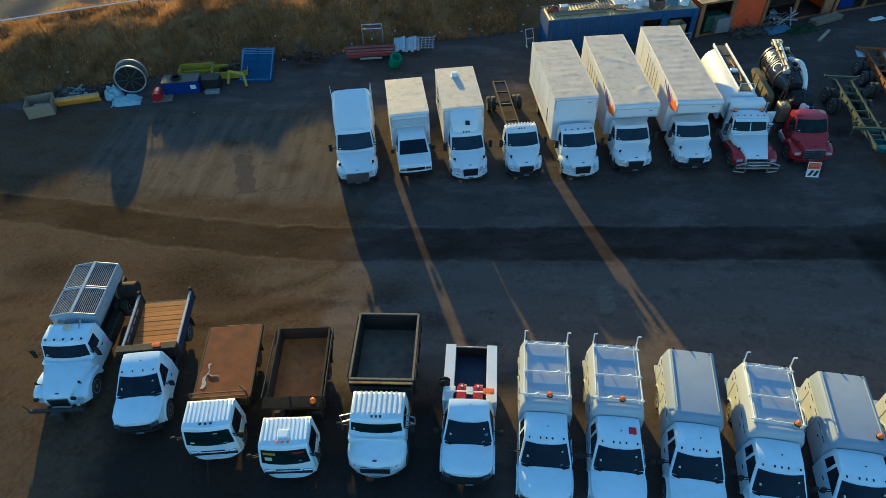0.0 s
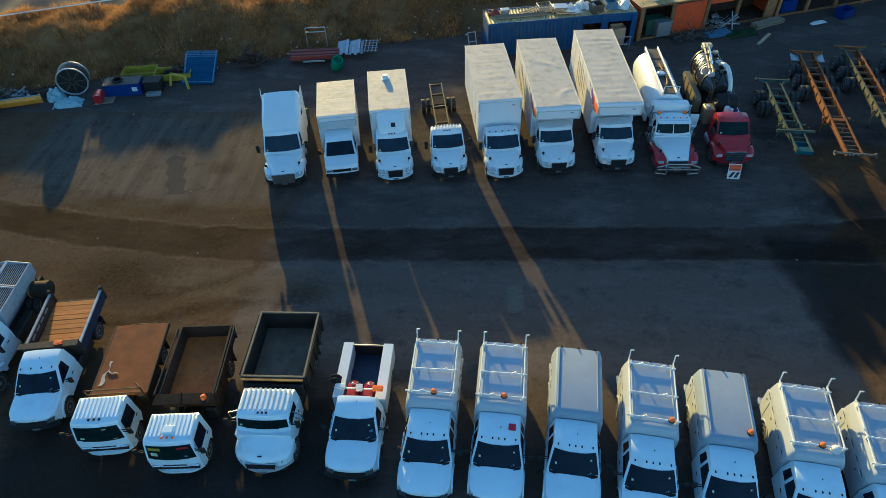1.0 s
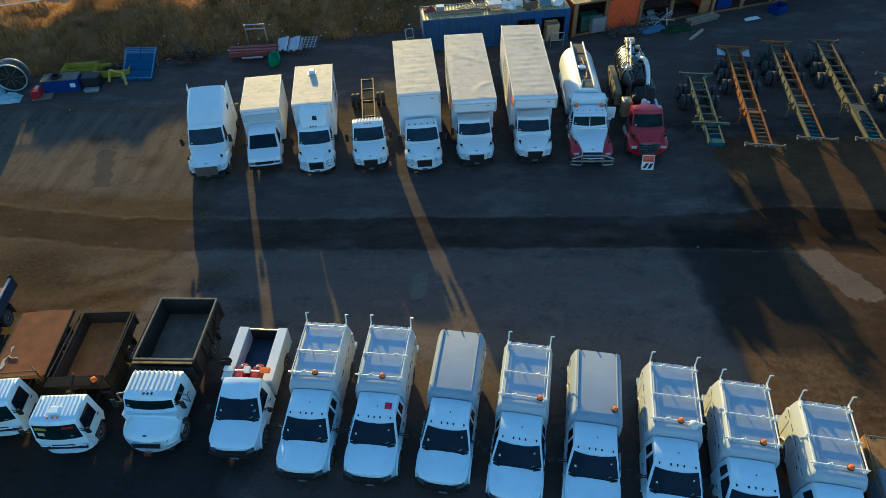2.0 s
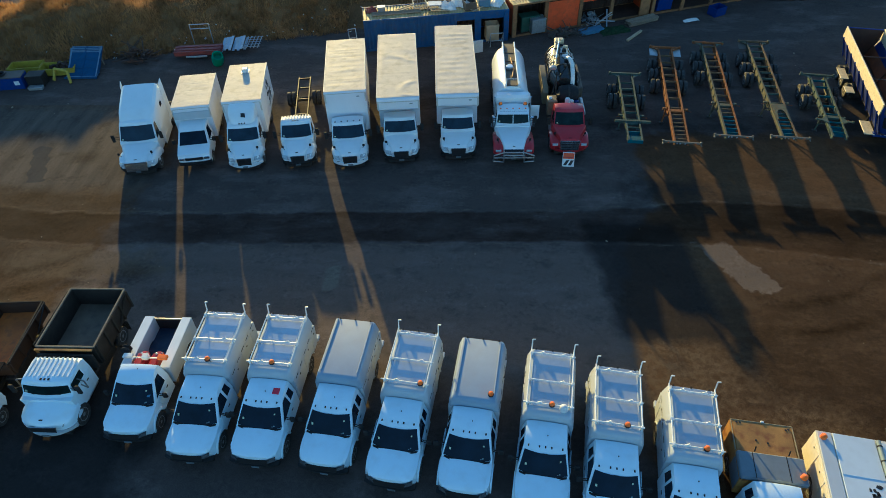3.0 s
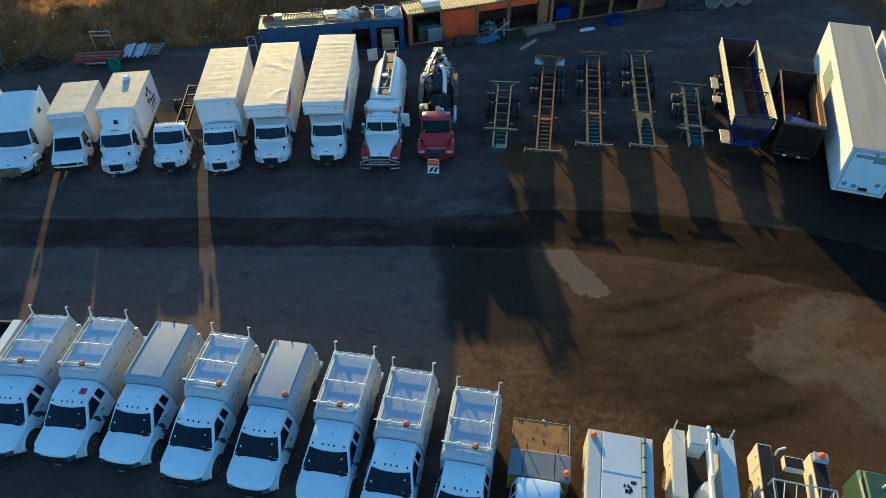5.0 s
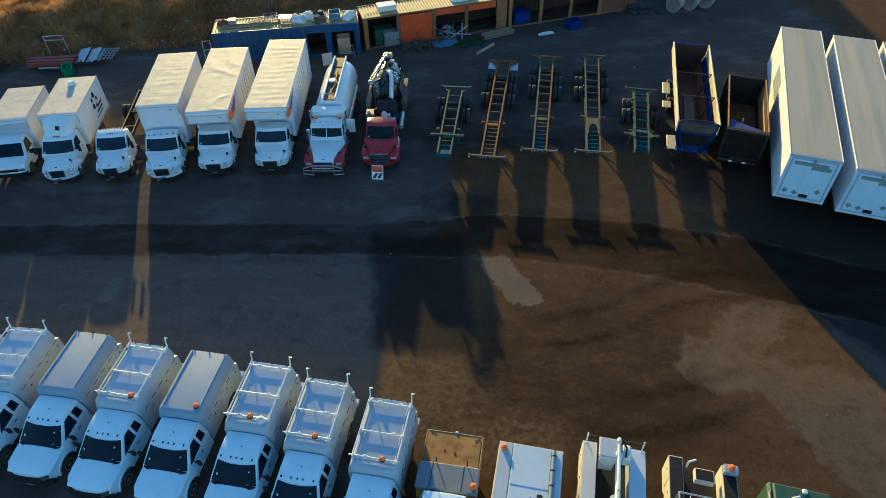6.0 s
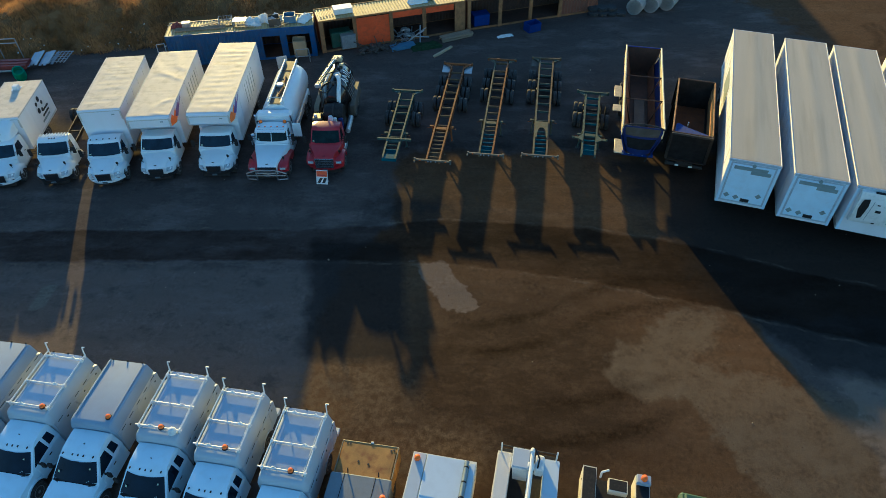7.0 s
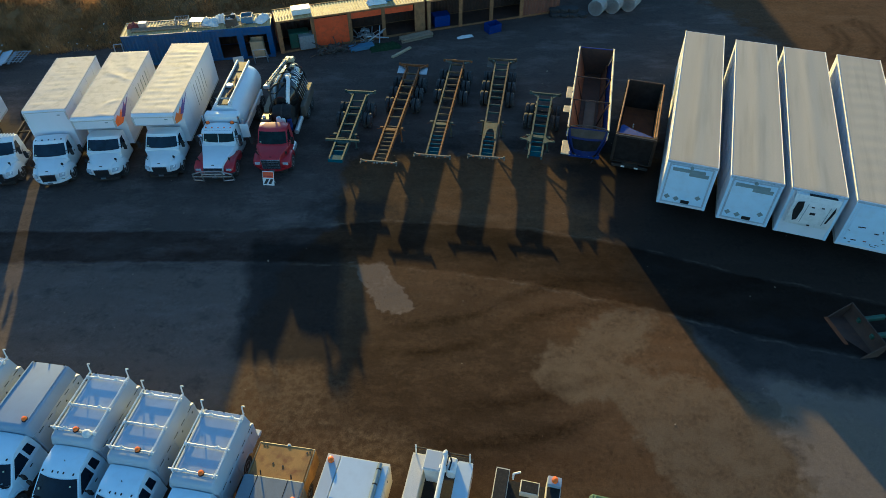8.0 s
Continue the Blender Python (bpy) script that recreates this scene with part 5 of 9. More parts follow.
    part("grab_rail", T(((-0.35, 4.3, 3.0), (-0.35, 4.3, 3.4)), ((-0.35, 4.3, 3.4), (0.55, 4.3, 3.4)), ((0.55, 4.3, 3.4), (0.55, 4.3, 2.8)), r=0.025, seg=6), PLASTIC_WHITE, tk)
    part("ladder", T(*[((-0.25, 9.7 - 0.02 * k, 1.0 + 0.28 * k), (0.25, 9.7 - 0.02 * k, 1.0 + 0.28 * k)) for k in range(7)], r=0.02, seg=6), STEEL, tk)
    rear_axle(e, 7.3, 1.2, 0.5, 2)
    return e


def vacuum_truck():
    e = empty("vacuum_truck", "dark red vacuum truck with black tank and hose boom", "vacuum truck")
    conventional_cab(e, RED, width=2.28, nose=1.15, roof=2.45, cab_len=1.35, belt=1.50, rake=0.9, lift=0.14, cab_in=0.17, hood_w=0.60, frame_len=9.0, lights=0, chrome_grille=True, glass=GLASS_GREEN, bumper=RED, square=True)
    tk = part("tank", lathe([(0.10, 4.55), (0.50, 4.58), (0.62, 4.75), (0.80, 5.35), (0.93, 5.62), (0.93, 8.3), (0.84, 8.6), (0.45, 8.82), (0.1, 8.86)], 36, "y", (-0.04, 0, 2.42)), TANK_GLOSS, e, "glossy black cylindrical tank")
    for y in (5.62, 7.0, 8.28):
        part("tank_band", lathe([(0.93, y - 0.06), (0.965, y - 0.04), (0.965, y + 0.04), (0.93, y + 0.06)], 36, "y", (-0.04, 0, 2.42)), TANK_BLACK, tk)
    part("side_tank", prism([(4.7, 0.95), (4.7, 1.75), (5.0, 1.95), (8.1, 1.95), (8.3, 1.7), (8.3, 0.95)], 0.17, lambda x, y, z: (x - 1.16, y, z), 1, 0.03), TANK_TAN, e, "tan steel side tank")
    for k in range(4):
        part("tank_rib", B(-1.34, 5.2 + 0.8 * k, 1.45, 0.04, 0.08, 0.9, 0.01), TANK_TAN, e)
    part("side_tank", B(1.14, 6.8, 1.45, 0.34, 3.2, 0.8, 0.05), STEEL_DARK, e)
    part("valve_chest", B(-0.86, 3.55, 1.55, 0.62, 0.75, 1.1, 0.06), TANK_TAN, e)
    part("chest_gauge", lathe([(0.11, 0.0), (0.11, 0.08), (0.04, 0.1)], 12, "z", (-0.98, 3.5, 2.1)), PLASTIC_WHITE, e)
    part("upright_post", T(((-0.52, 4.15, 1.0), (-0.62, 4.55, 3.35)), r=0.06), FRAME, e)
    blower = part("blower_housing", lathe([(0.08, -0.62), (0.52, -0.60), (0.60, -0.40), (0.60, 0.40), (0.52, 0.60), (0.08, 0.62)], 20, "x", (0.18, 4.0, 2.05)), BLACK, e, "black blower housing")
    part("housing_rib", lathe([(0.60, -0.05), (0.64, -0.04), (0.64, 0.04), (0.60, 0.05)], 20, "x", (0.18, 4.0, 2.05)), FRAME, blower)
    part("belt_guard", B(-0.30, 3.9, 1.85, 0.5, 0.8, 0.9, 0.12), BLACK, e)
    part("filter_canister", lathe([(0.05, 1.3), (0.17, 1.32), (0.17, 2.22), (0.13, 2.3), (0.02, 2.32)], 14, "z", (0.06, 3.15, 0)), PLASTIC_WHITE, e)
    part("filter_canister", lathe([(0.05, 1.3), (0.14, 1.32), (0.14, 2.12), (0.02, 2.2)], 14, "z", (0.32, 3.2, 0)), PLASTIC_WHITE, e)
    part("blue_canister", lathe([(0.05, 1.2), (0.16, 1.22), (0.16, 2.0), (0.02, 2.05)], 14, "z", (0.66, 3.35, 0)), NAVY, e)
    part("muffler", lathe([(0.05, 2.9), (0.16, 2.92), (0.16, 4.6), (0.05, 4.62)], 12, "y", (1.12, 0, 1.35)), STEEL, e)
    run = [Vector(p) for p in ((0.16, 6.35, 3.25), (0.20, 6.2, 3.46), (0.30, 5.98, 3.54), (0.40, 5.72, 3.50), (0.45, 5.3, 3.34), (0.46, 4.85, 3.08), (0.46, 4.55, 2.7), (0.45, 4.4, 2.2), (0.45, 4.3, 1.8))]
    hose_skin = bmesh.new()
    for a, b in zip(run, run[1:]):
        tube(hose_skin, a, b, 0.135, 12)
        bmesh.ops.create_icosphere(hose_skin, subdivisions=2, radius=0.135, matrix=Matrix.Translation(b))
    hs = part("suction_hose", hose_skin, PLASTIC_WHITE, e, "thick pale suction hose")
    for k in range(3):
        part("hose_clip", lathe([(0.14, -0.03), (0.16, -0.02), (0.16, 0.02), (0.14, 0.03)], 14, "z", (0.455, 4.42 - 0.03 * k, 2.5 - 0.22 * k)), BLACK, hs)
    boom = part("boom", T(((-0.10, 8.75, 3.52), (-0.72, 4.85, 3.62)), ((-0.30, 8.75, 3.50), (-0.88, 4.95, 3.58)), r=0.075), CREAM, e, "cream hydraulic hose boom")
    part("boom_ram", T(((-0.20, 8.0, 3.68), (-0.62, 5.6, 3.76)), r=0.05), CHROME, boom)
    part("boom_line", T(((-0.02, 8.6, 3.58), (-0.62, 4.9, 3.68)), ((-0.40, 8.4, 3.52), (-0.95, 5.1, 3.62)), r=0.022, seg=6), BLACK, boom)
    part("boom_pivot", B(-0.10, 8.72, 3.40, 0.62, 0.42, 0.34, 0.06), CREAM, boom)
    part("pivot_bolts", T(((-0.48, 8.75, 3.48), (0.30, 8.75, 3.48)), ((-0.35, 8.95, 3.40), (0.2, 8.95, 3.40)), r=0.05, seg=8), STEEL_DARK, boom)
    part("boom_head", B(-0.82, 4.82, 3.52, 0.40, 0.26, 0.24, 0.05), STEEL, boom)
    for k in range(4):
        part("boom_clamp", B(-0.24 - 0.155 * k, 8.15 - 0.95 * k, 3.60, 0.40, 0.10, 0.14, 0.02), STEEL_DARK if k % 2 else CREAM, boom)
    drop = [Vector(p) for p in ((-0.82, 4.8, 3.45), (-0.70, 4.55, 3.2), (-0.35, 4.75, 3.05), (-0.1, 5.1, 3.15), (0.05, 5.4, 3.2))]
    part("slack_hose", T(*zip(drop, drop[1:]), r=0.035, seg=6), BLACK, boom)
    for k in range(6):
        part("top_fitting", B(0.02 + 0.12 * (k % 3), 5.5 + 0.48 * k, 3.36 + 0.03 * (k % 2), 0.20 + 0.06 * (k % 3), 0.24, 0.16, 0.03), (STEEL_DARK, BLACK, CREAM)[k % 3], tk)
    part("tank_hatch", lathe([(0.22, 0.0), (0.22, 0.10), (0.05, 0.14)], 16, "z", (0.12, 6.6, 3.32)), STEEL, tk)
    part("tank_ladder", T(*[((0.86, 5.9 + 0.34 * k, 2.62), (1.10, 5.9 + 0.34 * k, 1.9)) for k in range(7)], r=0.02, seg=6), STEEL, tk)
    part("tank_cradle", B(-0.02, 6.5, 1.25, 1.2, 4.0, 0.9, 0.05), FRAME, e)
    part("engine_cover", B(0.1, 3.9, 1.15, 1.6, 0.8, 0.9, 0.1), BLACK, e)
    part("pipe_run", T(((-0.7, 3.3, 0.9), (-0.55, 3.4, 2.4)), ((-0.95, 4.2, 1.2), (-0.6, 4.6, 2.7)), ((0.7, 3.6, 1.0), (0.75, 3.7, 2.2)), ((0.0, 4.5, 2.4), (0.5, 4.4, 2.6)), r=0.05), TANK_BLACK, e)
    txt = bpy.data.curves.new("tank_lettering", "FONT")
    txt.body, txt.size, txt.extrude, txt.align_x = "ANIC", 0.86, 0.0, "CENTER"
    t = new("tank_lettering", txt)
    me = bpy.data.meshes.new_from_object(t)
    bpy.data.objects.remove(t)
    fine = bmesh.new()
    fine.from_mesh(me)
    bmesh.ops.triangulate(fine, faces=fine.faces)
    bmesh.ops.subdivide_edges(fine, edges=fine.edges, cuts=4, use_grid_fill=True)
    fine.to_mesh(me)
    fine.free()
    for s in (-1, 1):
        m2 = me.copy()
        for v in m2.vertices:
            y, up = v.co.x, v.co.y - 0.2
            a = 0.95 - up / 0.95
            v.co = (-0.04 + s * 0.952 * math.sin(a), 7.05 + s * y, 2.42 + 0.952 * math.cos(a))
        m2.materials.clear()
        m2.materials.append(PLASTIC_WHITE)
        o = new("tank_lettering", m2)
        o.parent = e
        o["label"] = "white capital letters along the tank"
    rear_axle(e, 6.8, 1.15, 0.5, 2)
    return e


def container_chassis(label, length, rail_mat, front_mat, axles=2, bolster=True, neck=False, tail_sheet=None, rear_w=2.2, cross_front=False, legs=3.5, cross_mat=None, right_mat=None, neck_len=3.6, arms=False):
    """A skeletal container trailer; the front end at y = 0."""
    e = empty("container_chassis", label, "trailer chassis", "container chassis in a row")
    z = 1.15
    W0, W1 = (0.40, 0.47) if not neck else (0.40, 0.50)
    deep = 0.40 if bolster else 0.30

    def half_at(y):
        return W0 + (W1 - W0) * y / length
    # rails: a shallow neck in front, deep webs behind
    for s in (-1, 1):
        bm = bmesh.new()
        for y0, y1, d in ((0.0, neck_len, 0.20), (neck_len, length, deep)):
            box(bm, 0, (y0 + y1) / 2, z + 0.045, 0.105, y1 - y0, 0.03)
            box(bm, 0, (y0 + y1) / 2, z + 0.03 - d / 2, 0.03, y1 - y0, d)
            box(bm, 0, (y0 + y1) / 2, z + 0.03 - d, 0.125, y1 - y0, 0.03)
        for v in bm.verts:
            v.co.x += s * half_at(v.co.y)
        part("rail", bm, (right_mat or rail_mat) if s > 0 else rail_mat, e)
        for k in range(int((length - neck_len) / 0.9)):
            part("web_stiffener", B(s * (half_at(neck_len + 0.5 + 0.9 * k) + 0.035), neck_len + 0.5 + 0.9 * k, z - 0.14, 0.05, 0.03, deep - 0.06), rail_mat, e)
    rnd = random.Random(int(length * 100) + len(label))
    y = neck_len + 0.35
    while y < length - 0.5:
        part("cross_member", B(0, y, z - 0.03, 2 * half_at(y) - 0.12, 0.06, 0.14, 0.01), cross_mat or rail_mat, e)
        y += rnd.choice((0.85, 1.0, 1.2))
    n = int(neck_len / 0.45)
    for k in range(1, n):
        y = neck_len * k / n
        part("neck_cross_member", B(0, y, z - 0.04, 2 * half_at(y) - 0.12, 0.07, 0.10, 0.01), front_mat if k < 0.65 * n else (cross_mat or rail_mat), e)
    part("neck_sill", B(0, neck_len, z - 0.04, 2 * half_at(neck_len) - 0.13, 0.30, 0.16, 0.015), rail_mat, e)
    part("kingpin_plate", B(0, 0.75, z - 0.19, 2 * W0 - 0.14, 0.9, 0.02), front_mat, e)
    if cross_front:
        part("front_plate", B(0, 0.26, z - 0.02, 2 * W0 + 0.02, 0.50, 0.06), front_mat, e)
        part("front_lip", B(0, -0.02, z - 0.05, 2 * W0 + 0.10, 0.05, 0.22, 0.01), front_mat, e)
    if bolster:
        b = part("front_bolster", B(0, 0.02, z + 0.02, rear_w + 0.1, 0.10, 0.11, 0.01), BOLSTER, e)
        for s in (-1, 1):
            part("twist_lock", B(s * (rear_w / 2), 0.02, z + 0.10, 0.13, 0.12, 0.08, 0.02), BOLSTER, b)
            part("bolster_end", B(s * (rear_w / 2 + 0.02), -0.10, z - 0.02, 0.08, 0.20, 0.08, 0.015), BOLSTER, b)
            part("marker_lamp", B(s * (rear_w / 2 - 0.30), -0.045, z + 0.02, 0.10, 0.03, 0.05, 0.01), AMBER, b)
        for x in (-0.28, -0.1, 0.2):
            part("coupling", B(x, -0.05, z - 0.02, 0.08, 0.07, 0.08, 0.015), STEEL, b)
    elif not arms:
        part("middle_bolster", B(0, 2.1, z + 0.03, rear_w, 0.14, 0.14, 0.01), rail_mat, e)
    if arms:
        for s in (-1, 1):
            part("bolster_arm", plate([(s * W0, 1.35, z + 0.05), (s * 0.75, 1.62, z + 0.05), (s * 1.10, 1.62, z + 0.05), (s * 1.10, 1.76, z + 0.05), (s * 0.72, 1.80, z + 0.05), (s * W0, 2.25, z + 0.05)][::s], 0.05), rail_mat, e)
            part("twist_lock", B(s * 1.05, 1.69, z + 0.12, 0.12, 0.12, 0.08, 0.02), rail_mat, e)
    rb = part("rear_bolster", B(0, length - 0.06, z + 0.03, rear_w, 0.13, 0.16, 0.01), right_mat or rail_mat, e)
    for s in (-1, 1):
        part("twist_lock", B(s * (rear_w / 2 - 0.06), length - 0.06, z + 0.14, 0.13, 0.13, 0.08, 0.02), rail_mat, rb)
        part("tail_lamp", B(s * (rear_w / 2 - 0.2), length + 0.02, z + 0.03, 0.22, 0.03, 0.09, 0.01), RED_LENS, rb)
        part("outrigger", plate([(s * W1, length - 0.14, z + 0.06), (s * (rear_w / 2 - 0.10), length - 0.14, z + 0.06), (s * W1, length - 0.62, z + 0.06)][::s], 0.03), rail_mat, e)
        if tail_sheet:
            part("mud_guard", plate([(s * (W1 + 0.06), length - 0.15, z - 0.02), (s * (rear_w / 2), length - 0.15, z - 0.02), (s * (rear_w / 2), length - 1.0, z - 0.16), (s * (W1 + 0.06), length - 1.0, z - 0.16)][::s], 0.03), tail_sheet, e)
        lg = part("landing_leg", T(((s * 0.58, legs, z - 0.1), (s * 0.66, legs, 0.08)), r=0.055), rail_mat, e)
        part("foot", B(s * 0.66, legs, 0.04, 0.3, 0.26, 0.06, 0.01), FRAME, lg)
        part("leg_brace", T(((s * 0.62, legs, 0.45), (s * 0.46, legs + 0.95, z - 0.25)), r=0.03, seg=6), rail_mat, lg)
        part("leg_bracket", B(s * 0.66, legs, z - 0.05, 0.26, 0.16, 0.10, 0.02), rail_mat, lg)
        part("leg_crank", T(((s * 0.7, legs, z - 0.15), (s * 0.95, legs - 0.25, z - 0.05)), r=0.025, seg=6), RUST, lg)
    part("leg_brace", T(((-0.64, legs, 0.5), (0.64, legs, 0.9)), r=0.03, seg=6), rail_mat, e)
    gap = 1.45 if axles == 3 else 1.30
    for k in range(axles):
        y = length - (1.65 if tail_sheet else 1.25) - gap * k
        for s in (-1, 1):
            wheel(e, s * 1.08, y, 0.50, 0.26, RIM_WHITE, True)
            part("spring_hanger", B(s * 0.52, y + 0.55, z - 0.42, 0.10, 0.22, 0.3, 0.02), FRAME, e)
            part("leaf_spring", B(s * 0.52, y, 0.62, 0.09, 0.95, 0.10, 0.02), FRAME, e)
        part("axle", T(((-0.9, y, 0.50), (0.9, y, 0.50)), r=0.08, seg=8), FRAME, e)
    if neck:
        part("neck_plate", plate([(-W0, 1.9, z + 0.075), (-0.30, 1.9, z + 0.075), (-0.24, 2.75, z + 0.075), (-0.10, 3.05, z + 0.075), (0.10, 3.05, z + 0.075), (0.24, 2.75, z + 0.075), (0.30, 1.9, z + 0.075), (W0, 1.9, z + 0.075), (W0, 3.75, z + 0.075), (-W0, 3.75, z + 0.075)], 0.02), rail_mat, e)
    return e


def open_tub(e, y0, length, width, z0, z1, wall=0.06, floor_mat=STEEL_DARK, wall_mat=STEEL_DARK, rim_mat=None, front=True, ribs=4, tail_low=0.0, flare=0.0, tail_mat=None):
    """An open dump body with thick walls, a top rim and outside ribs."""
    W = width / 2
    y1 = y0 + length
    part("dump_floor", B(0, (y0 + y1) / 2, z0 + 0.03, width - 0.1, length - 0.06, 0.06), floor_mat, e)
    for s in (-1, 1):
        side = part("side_wall", prism([(y0, z0), (y0, z1), (y1, z1 - tail_low), (y1, z0)], wall / 2, lambda x, y, z: (x + s * (W - wall / 2 + flare * (z - z0)), y, z), 1), wall_mat, e)
        part("rim", B(s * (W + flare * (z1 - z0)), (y0 + y1) / 2, z1 + 0.03, 0.09, length, 0.07, 0.012), rim_mat or wall_mat, side)
        for k in range(ribs):
            part("rib", B(s * (W + 0.05), y0 + 0.12 + k * (length - 0.24) / max(1, ribs - 1), (z0 + z1) / 2, 0.09, 0.10, z1 - z0 - 0.05, 0.01), wall_mat, side)
    if front:
        f = part("front_wall", B(0, y0 + wall / 2, (z0 + z1) / 2, width - 2 * wall, wall, z1 - z0), wall_mat, e)
        part("rim", B(0, y0 + 0.02, z1 + 0.03, width, 0.09, 0.07, 0.012), rim_mat or wall_mat, f)
    t = part("tailgate", B(0, y1 - wall / 2, (z0 + z1 - tail_low) / 2, width - 2 * wall, wall, z1 - z0 - tail_low), tail_mat or wall_mat, e)
    part("rim", B(0, y1 - 0.02, z1 - tail_low + 0.03, width, 0.08, 0.07, 0.012), rim_mat or tail_mat or wall_mat, t)


def nose_sheet(u0, u1, v0, v1, off=0.0, thick=0.04):
    """A stretch of the bulging, downward tapering front end of the dump trailer."""
    loops = []
    for j in range(9):
        v = v0 + (v1 - v0) * j / 8
        half = 1.21 - 0.52 * v ** 1.5
        line = []
        for i in range(13):
            u = u0 + (u1 - u0) * i / 12
            line.append(Vector((u * half, 0.0 + 0.10 * v - 0.26 * (1 - u * u) * (0.35 + v), 3.1 - 1.85 * v + 0.07 * (1 - u * u) * (1 - v))))
        d = Vector((0, -0.96, 0.28))
        loops.append([p + d * (off + thick) for p in line] + [p + d * off for p in line[::-1]])
    return loft(loops)


def dump_trailer():
    e = empty("dump_trailer", "open dump trailer with cream sides and blue ends", "dump trailer")
    part("dump_floor", B(0, 5.2, 1.16, 1.5, 10.4, 0.06), RUST_DARK, e)
    for s in (-1, 1):
        side = part("side_wall", prism([(-0.05, 2.42), (-0.05, 3.1), (10.45, 3.1), (10.45, 2.42)], 0.03, lambda x, y, z: (x + s * 1.19, y, z), 1), CREAM, e)
        part("rim", B(s * 1.20, 5.2, 3.13, 0.09, 10.5, 0.07, 0.012), CREAM, side)
        hopper = part("hopper_side", plate([(s * 1.20, -0.05, 2.45), (s * 1.20, 10.4, 2.45), (s * 0.75, 10.4, 1.17), (s * 0.75, -0.05, 1.17)][::s], 0.03), NAVY, e, "dark blue sloping hopper side")
        for k in range(9):
            part("rib", T(((s * 1.25, 0.3 + 1.22 * k, 2.5), (s * 0.82, 0.3 + 1.22 * k, 1.15)), r=0.05, seg=6), BLUE, hopper)
    part("tail_sheet", plate([(-0.84, 10.36, 1.16), (0.84, 10.36, 1.16), (1.16, 10.36, 3.08), (-1.16, 10.36, 3.08)], 0.03), RUST_DARK, e)
    for s in (-1, 1):
        part("inner_brace", T(((s * 1.12, 3.3, 3.05), (s * 0.55, 3.3, 1.25)), r=0.04), RUST_DARK, e)
        part("inner_brace", T(((s * 1.12, 6.3, 3.05), (s * 0.55, 6.3, 1.25)), r=0.04), RUST_DARK, e)
        # rust liner; the left one reaches the rim to paint that wall's shade
        x, z = (0.90, 2.0) if s > 0 else (1.13, 3.04)
        part("inner_liner", plate([(s * x, 0.1, z), (s * x, 10.3, z), (s * 0.62, 10.3, 1.24), (s * 0.62, 0.1, 1.24)][::s], 0.02), RUST, e)
    for y in (3.3, 6.3):
        part("cross_tie", T(((-1.15, y, 3.02), (1.15, y, 3.02)), r=0.035), RUST_DARK, e)
    part("floor_tarp", B(0.05, 4.2, 1.26, 0.7, 4.5, 0.06, 0.02), STEEL_DARK, e)
    nose = part("front_panel", nose_sheet(-1, 1, 0.0, 1.0), NAVY, e, smooth=50)
    part("front_mesh", nose_sheet(-0.86, 0.86, 0.05, 0.34, 0.042, 0.02), STEEL_DARK, nose, "grey mesh screen")
    part("front_mesh", nose_sheet(-0.82, 0.82, 0.42, 0.80, 0.042, 0.02), GRATE, nose, "dark mesh screen")
    part("front_beam", B(0, 0.2, 1.02, 1.9, 0.3, 0.26, 0.05), BLUE, e)
    part("front_step", B(-1.12, 0.78, 1.06, 0.60, 1.5, 0.07, 0.015), CREAM, e)
    for x in (-0.52, -0.25, -0.1, 0.3):
        part("front_lamp", B(x, 0.04, 1.1, 0.10, 0.05, 0.08, 0.015), STEEL, e)
    part("hose_coupling", T(((0.5, 0.1, 1.3), (0.62, -0.12, 1.1)), ((0.62, -0.12, 1.1), (0.5, -0.1, 0.7)), r=0.03, seg=6), FRAME, e)
    part("fender_board", B(-1.40, 7.2, 1.25, 0.50, 1.5, 0.05, 0.01), CREAM, e)
    part("fender_board", B(-1.40, 5.0, 1.25, 0.55, 0.8, 0.05, 0.01), CREAM, e)
    part("tail_lip", B(0, 10.42, 3.06, 2.4, 0.1, 0.12, 0.02), BLUE, e)
    bow = [(1.2 * math.sin(a), -0.24 + 0.30 * math.cos(a), 3.14 + 0.1 * math.cos(a)) for a in (-1.57, -1.1, -0.7, -0.35, 0, 0.35, 0.7, 1.1, 1.57)]
    part("top_bow", T(*zip(bow, bow[1:]), r=0.04), FRAME, e)
    part("frame", B(0, 5.4, 0.95, 1.0, 9.6, 0.25), FRAME, e)
    for k in range(3):
        for s in (-1, 1):
            wheel(e, s * 1.08, 6.3 + 1.25 * k, 0.5, 0.26, RIM_DARK, True)
    for s in (-1, 1):
        part("landing_leg", T(((s * 0.6, 2.4, 1.0), (s * 0.6, 2.4, 0.05)), r=0.07), FRAME, e)
    return e


